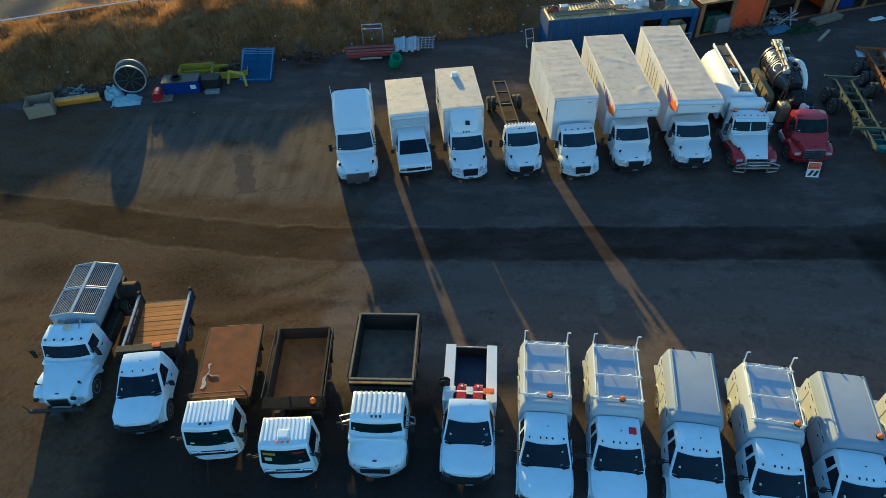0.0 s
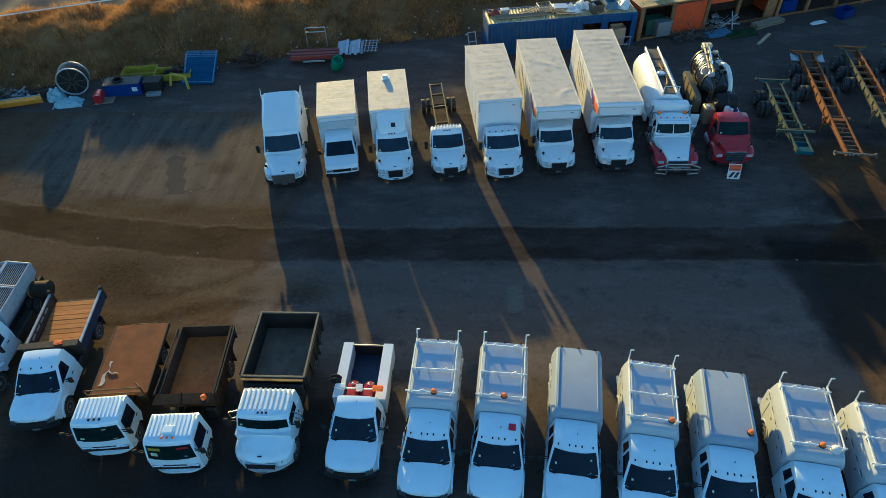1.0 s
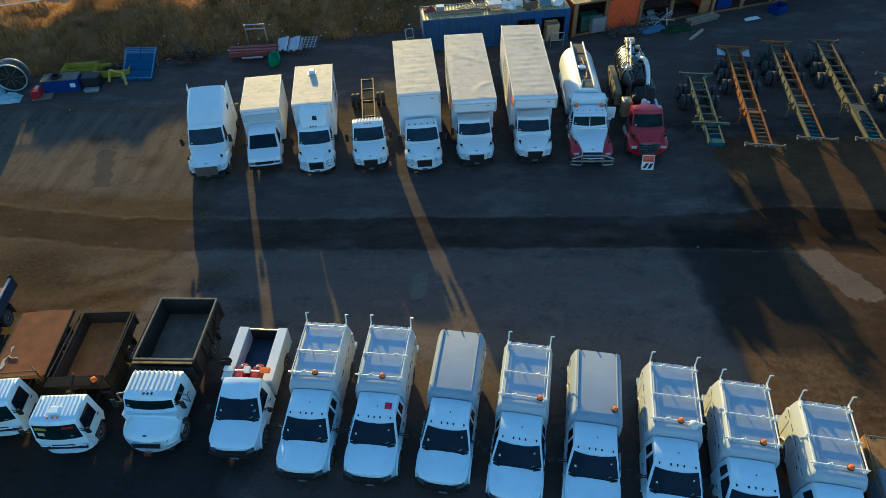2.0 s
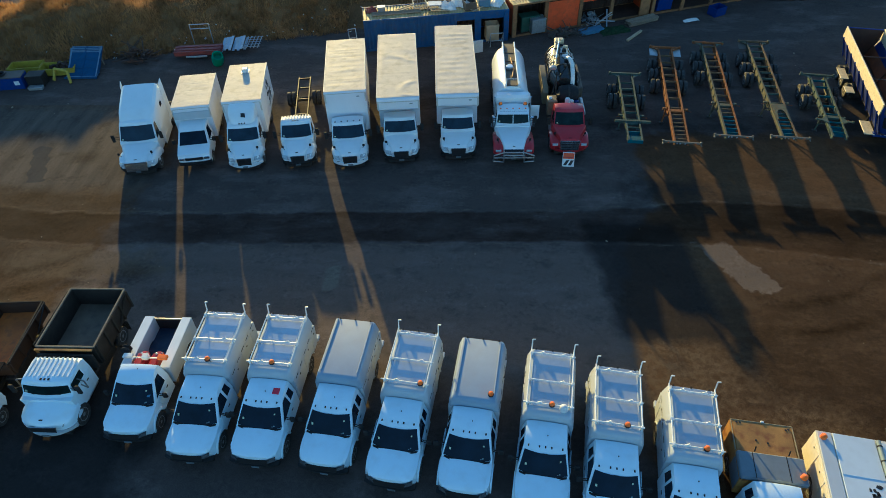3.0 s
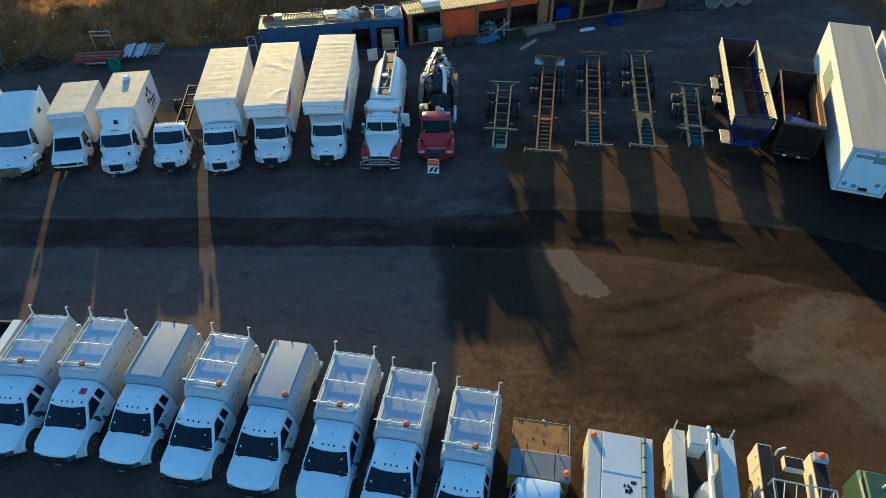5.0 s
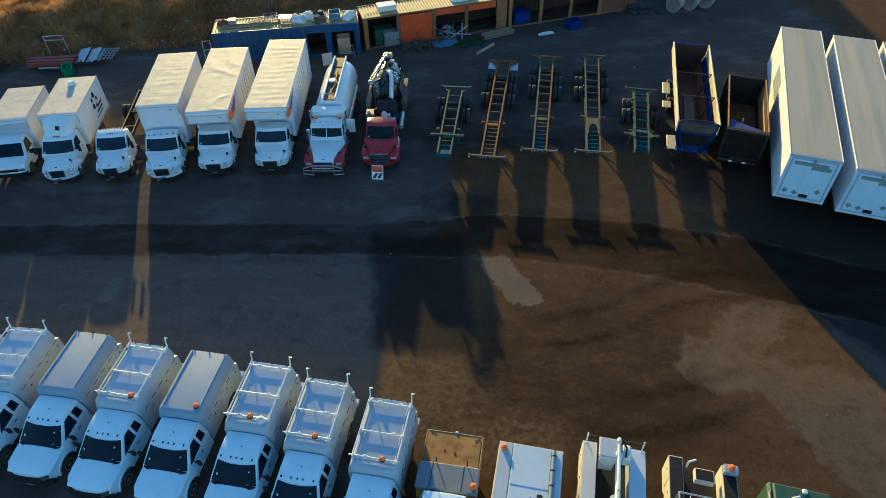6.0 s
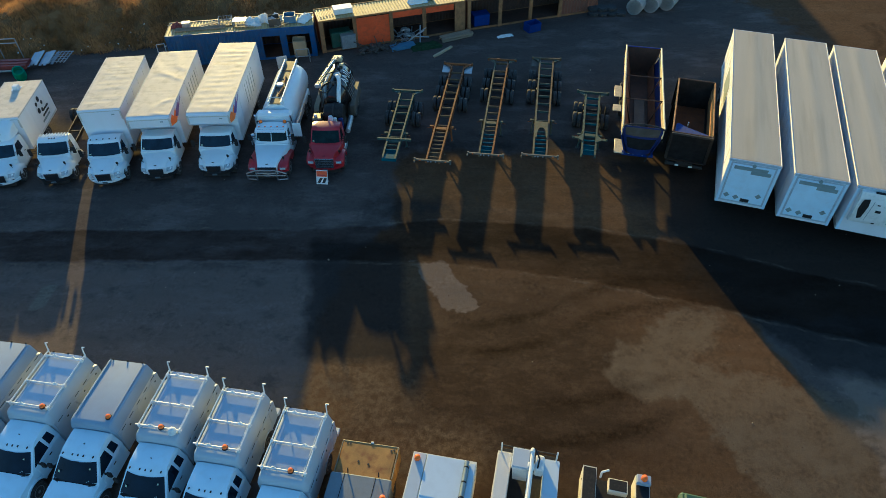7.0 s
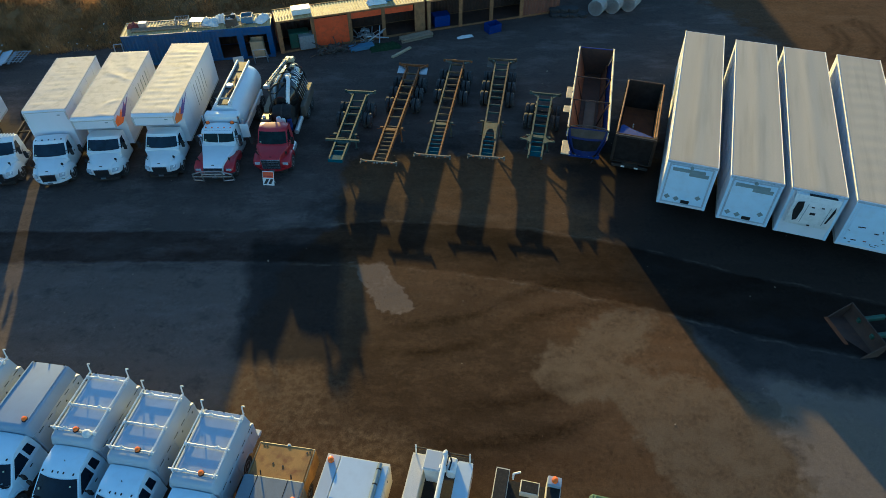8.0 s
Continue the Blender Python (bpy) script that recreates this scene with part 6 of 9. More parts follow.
def dump_body_truck():
    e = empty("dump_box", "rusty open dump box with blue gusset on dark chassis", "dump body")
    open_tub(e, 0.15, 6.6, 2.28, 1.0, 3.0, 0.07, TUB_DARK, TUB_DARK, RUST_DARK, front=False, ribs=5)
    part("floor_liner", B(0, 3.6, 1.09, 2.0, 6.0, 0.03), RUST, e)
    # near-black sheet standing for the shaded gap below the front rim
    fw = part("front_wall", plate([(-1.07, 0.42, 1.0), (1.07, 0.42, 1.0), (1.07, 0.17, 2.98), (-1.07, 0.17, 2.98)], 0.05), GRATE, e)
    part("rim", B(0, 0.15, 3.03, 2.28, 0.08, 0.07, 0.012), RUST_DARK, fw)
    # rusty orange right wall, brightened with the sunlight it catches
    part("orange_liner", B(1.045, 3.4, 2.2, 0.03, 6.0, 1.0), DUMP_ORANGE, e)
    # thin orange strips painted along both rims as sunlit edges
    for s in (-1, 1):
        part("worn_top_edge", B(s * 1.13, 3.45, 3.072, 0.07, 6.3, 0.012, 0.003), DUMP_ORANGE, e)
    part("front_gusset", plate([(-1.02, 0.28, 2.97), (1.02, 0.25, 3.00), (0.2, 0.72, 2.94), (-0.35, 1.05, 2.88), (-0.85, 1.50, 2.82), (-0.98, 1.2, 2.88)], 0.03), BLUE, e, "blue triangular sheet")
    part("front_rail", B(0, 0.02, 3.0, 2.36, 0.12, 0.12, 0.02), FRAME, e)
    part("hoist_post", T(((-0.30, 1.3, 1.1), (-0.30, 1.3, 3.1)), r=0.04), STEEL, e)
    part("frame", B(0, 3.8, 0.8, 0.95, 7.2, 0.3), FRAME, e)
    part("front_beam", B(0, 0.3, 0.72, 2.2, 0.2, 0.2, 0.03), FRAME, e)
    for s in (-1, 1):
        part("light", B(s * 0.4, 0.18, 0.72, 0.22, 0.05, 0.12, 0.02), PLASTIC_WHITE, e)
        part("landing_leg", T(((s * 0.6, 1.6, 0.8), (s * 0.6, 1.6, 0.05)), r=0.06), FRAME, e)
    rear_axle(e, 5.2, 1.15, 0.5, 2, RIM_DARK)
    return e


def semi_trailer(label, side_panels=True, reefer=False, quilt=False, seed=1, placards=True):
    """A 16 m van trailer, nose end at y = 0."""
    e = empty("semi_trailer", label, "semi trailer", "parked semi trailers")
    L, W, z0, z1 = 16.15, 1.29, 1.15, 4.06
    body = part("trailer_body", prism([(0, z0), (0, z1), (L, z1), (L, z0)], W, None, 1, 0.03), BOX_SIDE, e)
    bm = bmesh.new()
    nx, ny = 12, 54
    rnd = random.Random(seed)
    rows = []
    for j in range(ny + 1):
        ph = rnd.uniform(-0.02, 0.02)
        rows.append([bm.verts.new((-W + 0.05 + (2 * W - 0.1) * i / nx, 0.06 + (L - 0.12) * j / ny,
                                   z1 + 0.012 + min(i, nx - i, 2) / 2 * min(j, ny - j, 1) * (0.006 * math.sin(j * 1.55 + 0.5 * math.sin(i * 0.7)) + ph * 0.08 if quilt else rnd.uniform(-0.003, 0.003) + 0.02 * math.exp(-((i - nx / 2) / 1.5) ** 2)))) for i in range(nx + 1)])
    for j in range(ny):
        for i in range(nx):
            bm.faces.new((rows[j][i], rows[j][i + 1], rows[j + 1][i + 1], rows[j + 1][i]))
    part("roof_sheet", bm, TRAILER_ROOF, body, smooth=80)
    for s in (-1, 1):
        part("roof_rail", B(s * (W + 0.003), L / 2, z1 - 0.04, 0.05, L, 0.13, 0.015), PANEL_TRIM, body)
        part("base_rail", B(s * (W + 0.003), L / 2, z0 + 0.09, 0.05, L, 0.2, 0.015), PANEL_TRIM, body)
        for k in range(1, 13):
            part("side_seam", B(s * (W + 0.004), k * L / 13, (z0 + z1) / 2, 0.014, 0.05, z1 - z0 - 0.34), BOX_SIDE, body)
        part("corner_post", B(s * (W - 0.06), -0.012, (z0 + z1) / 2, 0.14, 0.05, z1 - z0, 0.02), NOSE_SKYLIT, body)
        lg = part("landing_leg", T(((s * 0.75, 2.7, z0), (s * 0.75, 2.7, 0.08)), r=0.08), FRAME, e)
        part("foot", B(s * 0.75, 2.7, 0.04, 0.34, 0.34, 0.07, 0.01), FRAME, lg)
        for k in range(2):
            wheel(e, s * 1.12, 13.2 + 1.25 * k, 0.5, 0.27, RIM_DARK, True)
    if side_panels:
        part("side_patch", B(-W - 0.012, 10.4, 2.75, 0.01, 2.6, 1.3), DECAL_GREY, body)
    part("front_top_rail", B(0, -0.015, z1 - 0.05, 2 * W, 0.06, 0.14, 0.02), NOSE_EDGE, body)
    if reefer:
        u = part("cooling_unit", prism([(0.0, 2.0), (-0.28, 2.05), (-0.36, 2.3), (-0.36, 3.5), (-0.22, 3.92), (0.0, 3.95)], 1.05, None, 2, 0.05), PLASTIC_WHITE, e, "white refrigeration unit on the trailer nose")
        part("grille", plate([(-0.86, -0.37, 3.55), (-0.92, -0.37, 2.95), (-0.78, -0.37, 2.35), (-0.60, -0.37, 2.45), (-0.52, -0.37, 3.2), (-0.58, -0.37, 3.62)], 0.02), BLACK, u)
        part("grille", plate([(0.72, -0.37, 2.5), (0.80, -0.37, 2.5), (0.96, -0.37, 3.3), (0.90, -0.37, 3.6), (0.84, -0.37, 3.3)], 0.02), BLACK, u)
        part("top_grille", B(0.2, -0.16, 3.95, 1.3, 0.16, 0.04, 0.01), BLACK, u)
        part("door_seam", T(((-0.42, -0.375, 2.3), (-0.34, -0.375, 3.5)), ((0.62, -0.375, 2.3), (0.70, -0.375, 3.5)), r=0.012, seg=5), DECAL_GREY, u)
        for x, z in ((-0.1, 3.35), (0.35, 3.4), (0.05, 2.2)):
            part("latch", B(x, -0.38, z, 0.14, 0.03, 0.07, 0.01), BLACK, u)
        part("unit_badge", B(0.0, -0.375, 2.95, 0.25, 0.02, 0.14), BLACK, u)
    else:
        part("front_sheet", B(0, -0.012, (z0 + z1) / 2, 2 * W - 0.28, 0.02, z1 - z0 - 0.3), NOSE_EDGE if not quilt else NOSE_SKYLIT, body)
        fp = part("front_panel", B(0, -0.035, 2.62, 2.12, 0.03, 2.42, 0.01), NOSE_SKYLIT, body)
        if placards:
            part("faded_decal", B(-0.1, -0.055, 3.62, 1.7, 0.01, 0.22), DECAL_GREY, fp)
            part("faded_decal", B(0.45, -0.057, 3.42, 1.0, 0.01, 0.22), DECAL_GREY, fp)
            for x, z in ((-0.85, 1.75), (-0.35, 1.68), (0.75, 1.95)):
                part("placard", plate([(x - 0.17, -0.056, z), (x, -0.056, z - 0.17), (x + 0.17, -0.056, z), (x, -0.056, z + 0.17)], 0.008), DECAL_GREY, fp)
            part("air_couplings", B(0.15, -0.07, 1.55, 0.45, 0.08, 0.2, 0.02), BLACK, fp)
            part("vent_cap", lathe([(0.02, -0.09), (0.10, -0.08), (0.10, -0.03)], 12, "y", (0.0, 0, 3.85)), DECAL_GREY, fp)
        else:
            rr = random.Random(5)
            for k in range(16):
                part("scuff", B(rr.uniform(-1.0, 1.0), -0.055, rr.uniform(1.4, 2.6), rr.uniform(0.05, 0.25), 0.01, rr.uniform(0.02, 0.07)), RED_DULL if k == 3 else BLACK, fp)
    part("kingpin_plate", B(0, 0.9, z0 - 0.05, 1.2, 1.0, 0.1), FRAME, e)
    part("bogie_frame", B(0, 13.8, 0.85, 1.1, 3.0, 0.4), FRAME, e)
    return e


def sander_truck():
    e = empty("sander_truck", "older white highway truck with slatted salt spreader body", "sander truck")
    conventional_cab(e, FLEET_WHITE, width=2.2, nose=1.62, roof=2.3, cab_len=1.42, rake=0.15, hood_w=0.60, frame_len=7.0, lights=5, square=True, roof_light_mat=BLACK, wheel_r=0.5)
    part("roof_box", B(0.0, 2.65, 2.44, 0.34, 0.18, 0.12, 0.02), CREAM, e)
    part("roof_bracket", T(((0.5, 2.55, 2.4), (0.5, 2.9, 2.55)), r=0.03), STEEL, e)
    pf = part("plow_frame", B(0, -0.35, 0.75, 2.3, 0.14, 0.16, 0.02), FRAME, e)
    for s in (-1, 1):
        part("push_arm", B(s * 0.5, -0.1, 0.55, 0.14, 0.6, 0.14, 0.02), FRAME, pf)
        part("plow_marker", T(((s * 1.1, -0.35, 0.8), (s * 1.18, -0.4, 1.25)), r=0.02, seg=6), FRAME, pf)
        part("plow_lamp", B(s * 0.75, -0.1, 1.2, 0.2, 0.12, 0.16, 0.03), BLACK, pf)
    part("lift_mast", B(0, -0.42, 0.5, 0.5, 0.35, 0.6, 0.04), FRAME, pf)
    # hopper with slatted screens
    W = 0.98
    y0, y1 = 3.2, 6.3
    hop = part("spreader_hopper", loft([[(-0.45, y0, 1.0), (-W, y0, 1.9), (-W, y0, 2.42), (W, y0, 2.42), (W, y0, 1.9), (0.45, y0, 1.0)],
                                        [(-0.45, y1, 1.0), (-W, y1, 1.9), (-W, y1, 2.42), (W, y1, 2.42), (W, y1, 1.9), (0.45, y1, 1.0)]]), SCREEN, e)
    # dark sheet standing for the shaded hollow beneath the slats
    part("top_inset", B(0, (y0 + y1) / 2, 2.425, 2 * W - 0.12, y1 - y0 - 0.12, 0.02), FRAME, hop)
    for a, b in ((y0, (y0 + y1) / 2), ((y0 + y1) / 2, y1)):
        for s in (-1, 1):
            fr = part("screen_frame", T(*[((s * 0.06, yy, 2.62), (s * (W - 0.02), yy, 2.46)) for yy in (a + 0.05, b - 0.05)], ((s * (W - 0.02), a + 0.05, 2.46), (s * (W - 0.02), b - 0.05, 2.46)), r=0.035), SCREEN, hop)
            for k in range(11):
                x = s * (0.12 + k * (W - 0.18) / 10)
                z = 2.62 - 0.16 * (abs(x) - 0.06) / (W - 0.08)
                part("slat", B(x, (a + b) / 2, z, 0.015, b - a - 0.1, 0.02), SCREEN, fr)
    part("ridge_beam", B(0, (y0 + y1) / 2, 2.64, 0.14, y1 - y0, 0.06, 0.015), SCREEN, hop)
    # end boards added to stop sun between the slats reaching the cab roof
    for yy in (y0 + 0.02, y1 - 0.02):
        part("gable", plate([(-W, yy, 2.42), (W, yy, 2.42), (0, yy, 2.66)], 0.02), SCREEN, hop)
    part("spinner_guard", lathe([(0.1, -0.5), (0.4, -0.45), (0.4, 0.45), (0.1, 0.5)], 14, "x", (1.15, y1 - 0.6, 1.25)), TUB_DARK, e)
    # ochre ring painted on as the drum's golden highlight
    part("guard_band", lathe([(0.405, -0.42), (0.42, -0.40), (0.42, -0.34), (0.405, -0.32)], 14, "x", (1.15, y1 - 0.6, 1.25)), RUST_OCHRE, e)
    part("spinner_chute", B(1.0, y1 - 0.6, 0.75, 0.7, 0.6, 0.8, 0.05), FRAME, e)
    part("hopper_mount", B(0, 5.0, 1.05, 0.95, 3.2, 0.25), FRAME, e)
    rear_axle(e, 5.4, 1.1, 0.5, sun_blocks=True)
    return e


def stake_dump_pickup():
    e = empty("dump_pickup", "white pickup truck with plank-floored dump bed and dark sides", "dump truck")
    pickup_cab(e, lights=4, back=2.85, extended=False, bumper=GRILLE)
    W = 1.15
    y0, y1 = 3.3, 6.5
    part("bed_frame", B(0, (y0 + y1) / 2, 0.98, 2.2, y1 - y0, 0.14), FRAME, e)
    n = 11
    for k in range(n):
        part("plank", B(0, y0 + 0.16 + k * (y1 - y0 - 0.16) / n, 1.08 + 0.003 * (k % 3), 2.1, (y1 - y0 - 0.16) / n - 0.014, 0.05, 0.006), WOOD, e)
        if k % 2:
            part("plank_ridge", B(0, y0 + 0.02 + k * (y1 - y0 - 0.16) / n, 1.105, 2.1, 0.02, 0.012), RUST, e)
    for s in (-1, 1):
        sd = part("side_wall", B(s * W, (y0 + y1) / 2, 1.32, 0.07, y1 - y0, 0.55, 0.01), RUST_DARK if s < 0 else BED_BLUE, e)
        part("rim", B(s * W, (y0 + y1) / 2, 1.61, 0.11, y1 - y0, 0.07, 0.012), STEEL, sd)
        if s < 0:
            for j in range(4):
                part("side_lettering", B(s * (W - 0.042), 4.1 + 0.5 * j, 1.42, 0.012, 0.34, 0.10), DECAL_GREY, sd)
        part("corner_post", B(s * W, y1, 1.4, 0.14, 0.14, 0.8, 0.02), FRAME, e)
    hb = part("headboard", B(0, y0 - 0.02, 1.45, 2.5, 0.12, 0.85, 0.02), FRAME, e)
    part("headboard_cap", B(0, y0 - 0.1, 1.88, 2.5, 0.34, 0.06, 0.015), FRAME, hb)
    part("light_bar", B(0.45, y0 - 0.1, 1.97, 0.36, 0.16, 0.12, 0.03), ORANGE, e, "orange warning light bar")
    rear_axle(e, 5.0, 1.08, 0.42, sun_blocks=True)
    return e


def flatbed_cabover():
    e = empty("flatbed_truck", "white cabover truck with rusty steel flatbed", "flatbed truck")
    cabover(e, frame_len=6.0)
    y0, y1 = 2.2, 5.85
    part("deck", B(0, (y0 + y1) / 2, 1.12, 2.25, y1 - y0, 0.16, 0.02), RUST, e, "rusty checker plate deck")
    for s in (-1, 1):
        part("deck_edge", B(s * 1.15, (y0 + y1) / 2, 1.12, 0.08, y1 - y0, 0.18, 0.01), RUST_DARK, e)
    part("headache_rack", T(((-1.1, 2.05, 1.0), (-1.1, 2.05, 1.75)), ((1.1, 2.05, 1.0), (1.1, 2.05, 1.75)), ((-1.1, 2.05, 1.75), (1.1, 2.05, 1.75)), ((-1.1, 2.05, 1.45), (1.1, 2.05, 1.45)), ((1.1, 2.05, 1.75), (0.85, 2.3, 1.75)), r=0.035), RUST_DARK, e)
    part("tail_hinges", T(((-0.5, y1 + 0.05, 1.12), (0.6, y1 + 0.05, 1.12)), r=0.04), RUST_DARK, e)
    rear_axle(e, 4.6, 1.05, 0.40, sun_blocks=True)
    return e


def straps():
    """A crumpled strip of white webbing with a loose end."""
    bm = bmesh.new()
    rows = []
    for j in range(27):
        y = -0.62 + 1.24 * j / 26
        w = 0.055 + 0.035 * math.sin(j * 0.24 + 0.4) + 0.015 * noise.noise(Vector((j * 0.4, 1.0, 2.0)))
        cx = 0.05 * math.sin(j * 0.45)
        rows.append([bm.verts.new((cx + (i / 6 - 0.5) * 2 * w, y, 0.012 + 0.02 * abs(noise.noise(Vector((i * 0.9, j * 0.35, 5.0)))))) for i in range(7)])
    for a, b in zip(rows, rows[1:]):
        for i in range(6):
            bm.faces.new((a[i], a[i + 1], b[i + 1], b[i]))
    for p, q in (((0.05, 0.1, 0.03), (0.25, 0.0, 0.03)), ((0.25, 0.0, 0.03), (0.42, 0.06, 0.03)), ((0.42, 0.06, 0.03), (0.52, 0.0, 0.03))):
        tube(bm, p, q, 0.02, 6)
    return tagged(part("cargo_strap", bm, TARP_PALE, smooth=70), "crumpled white cargo strap lying on a rusty deck", "strap")


def dump_cabover():
    e = empty("dump_truck", "white cabover dump truck with brown steel dump body", "dump truck", "dump trucks")
    cabover(e, ac_box=True, frame_len=6.2)
    open_tub(e, 2.45, 3.55, 2.15, 1.05, 1.75, 0.06, RUST_MID, RUST_TUB, TUB_DARK, ribs=5)
    part("cab_shield", plate([(-1.1, 2.45, 1.95), (-1.1, 1.95, 1.98), (1.1, 1.95, 1.98), (1.1, 2.45, 1.95)], 0.05), GRATE, e)
    part("shield_wall", B(0, 2.42, 1.75, 2.2, 0.08, 0.5, 0.01), RUST_DARK, e)
    for s in (-1, 1):
        part("tarp_arm", T(((s * 1.20, 4.6, 1.2), (s * 1.22, 5.9, 1.82)), ((s * 1.22, 5.9, 1.82), (s * 1.22, 2.5, 1.9)), r=0.03, seg=6), FRAME, e)
    part("shield_hook", T(((-0.1, 2.5, 1.95), (-0.1, 2.5, 2.15)), r=0.03), RUST, e)
    part("beacon", lathe([(0.02, 0.16), (0.10, 0.13), (0.12, 0.0)], 12, "z", (0.85, 2.2, 2.02)), AMBER, e)
    rear_axle(e, 4.7, 1.02, 0.40, sun_blocks=True)
    return e


def dump_conventional():
    e = empty("dump_truck", "white bonneted dump truck with worn black steel bed", "dump truck", "dump trucks")
    conventional_cab(e, FLEET_WHITE, bumper=BODY_WHITE, width=2.25, nose=0.98, roof=2.23, cab_len=1.58, belt=1.50, rake=0.0, lift=0.04, ribs=True, clam=True, glass=GLASS_GREEN, hood_w=0.62, frame_len=6.4, lights=3, roof_light_mat=BLACK)
    open_tub(e, 3.05, 3.32, 2.5, 1.1, 2.15, 0.07, BED_GREY, TUB_DARK, BOLSTER, ribs=5)
    part("front_lip", B(0, 2.92, 2.17, 2.5, 0.12, 0.06, 0.015), RUST_OCHRE, e)
    for s in (-1, 1):
        part("tarp_arm", T(((s * 1.33, 5.0, 1.3), (s * 1.34, 6.2, 2.15)), ((s * 1.34, 6.2, 2.15), (s * 1.34, 3.1, 2.22)), r=0.03, seg=6), TUB_DARK, e)
    part("bed_front_sill", B(0, 2.85, 1.5, 2.4, 0.12, 0.9, 0.02), FRAME, e)
    for s in (-1, 1):
        part("tow_mirror", T(((s * 1.0, 1.7, 1.9), (s * 1.42, 1.55, 1.95)), ((s * 1.0, 1.7, 1.5), (s * 1.42, 1.55, 1.5)), ((s * 1.42, 1.55, 1.5), (s * 1.42, 1.55, 1.95)), r=0.03), BAR_STEEL, e)
    rear_axle(e, 5.0, 1.12, 0.46, sun_blocks=True)
    return e


def open_service_pickup():
    e = empty("service_truck", "white pickup with open service body and red equipment", "service truck", "service trucks")
    pickup_cab(e, lights=0, back=2.66, extended=False)
    W, y0, y1 = 1.05, 2.76, 5.5
    for s in (-1, 1):
        x = s * (W - 0.2)
        prof = [(y0, 0.65), (y0, 1.62), (y1, 1.62), (y1, 0.65)] + arch(4.45, 0.42, 0.52, 0.65)
        sb = part("tool_box", prism(prof, 0.2, lambda a, y, z: (a + x, y, z), 1, 0.02), BODY_WHITE, e)
        part("lid", B(x, (y0 + y1) / 2, 1.635, 0.42, y1 - y0 - 0.04, 0.03, 0.01), WHITE, sb)
        for a, b in ((0.05, 0.85), (0.9, 1.8), (1.85, 2.65)):
            part("compartment_door", B(s * (W + 0.004), y0 + (a + b) / 2, 1.32, 0.02, b - a, 0.5, 0.008), BODY_WHITE, sb)
        wheel(e, s * 0.9, 4.45, 0.41, 0.26, RIM_WHITE, True)
    part("bed_floor", B(0, (y0 + y1) / 2, 0.8, 1.35, y1 - y0, 0.08), BED_BLUE, e)
    part("bed_front", B(0, y0 + 0.03, 1.2, 1.4, 0.06, 0.8), BODY_WHITE, e)
    part("tailgate", B(0, y1 - 0.03, 1.15, 1.3, 0.05, 0.62, 0.01), BLACK, e)
    part("tail_bar", T(((-0.65, y1 - 0.1, 1.6), (0.65, y1 - 0.1, 1.6)), r=0.025), STEEL, e)
    for s in (-1, 1):
        u = part("pump", lathe([(0.05, 0.8), (0.2, 0.82), (0.2, 1.5), (0.12, 1.62), (0.02, 1.63)], 14, "z", (s * 0.32, y0 + 0.72, 0)), RED, e, "red painted pump unit")
        part("pump_motor", B(s * 0.32, y0 + 0.36, 1.5, 0.38, 0.62, 0.5, 0.06), RED, u)
        part("pump_cap", lathe([(0.05, 1.62), (0.05, 1.66), (0.02, 1.68)], 10, "z", (s * 0.32, y0 + 0.62, 0.12)), PLASTIC_WHITE, u)
        part("pump_pipe", T(((s * 0.32 - 0.18, y0 + 0.74, 1.4), (s * 0.32 + 0.18, y0 + 0.74, 1.66)), r=0.03), STEEL, u)
    part("hose_reel", lathe([(0.05, -0.12), (0.22, -0.10), (0.22, -0.06), (0.16, -0.04), (0.16, 0.04), (0.22, 0.06), (0.22, 0.10), (0.05, 0.12)], 16, "y", (-1.0, y0 + 0.72, 1.85)), BLACK, e)
    part("cross_bar", T(((-1.0, y0 + 0.32, 1.86), (0.95, y0 + 0.32, 1.86)), r=0.03), PLASTIC_WHITE, e)
    part("bar_box", B(-0.75, y0 + 0.36, 1.9, 0.4, 0.2, 0.16, 0.02), PLASTIC_WHITE, e)
    part("bar_box", B(0.0, y0 + 0.34, 1.9, 0.26, 0.24, 0.2, 0.02), PLASTIC_WHITE, e)
    part("light_bar", B(0.74, y0 + 0.34, 1.9, 0.42, 0.22, 0.16, 0.03), AMBER, e, "amber warning light bar")
    part("windshield_sticker", B(0.68, 1.45, 1.56, 0.12, 0.12, 0.006), BLUE_PALE, e)
    return e


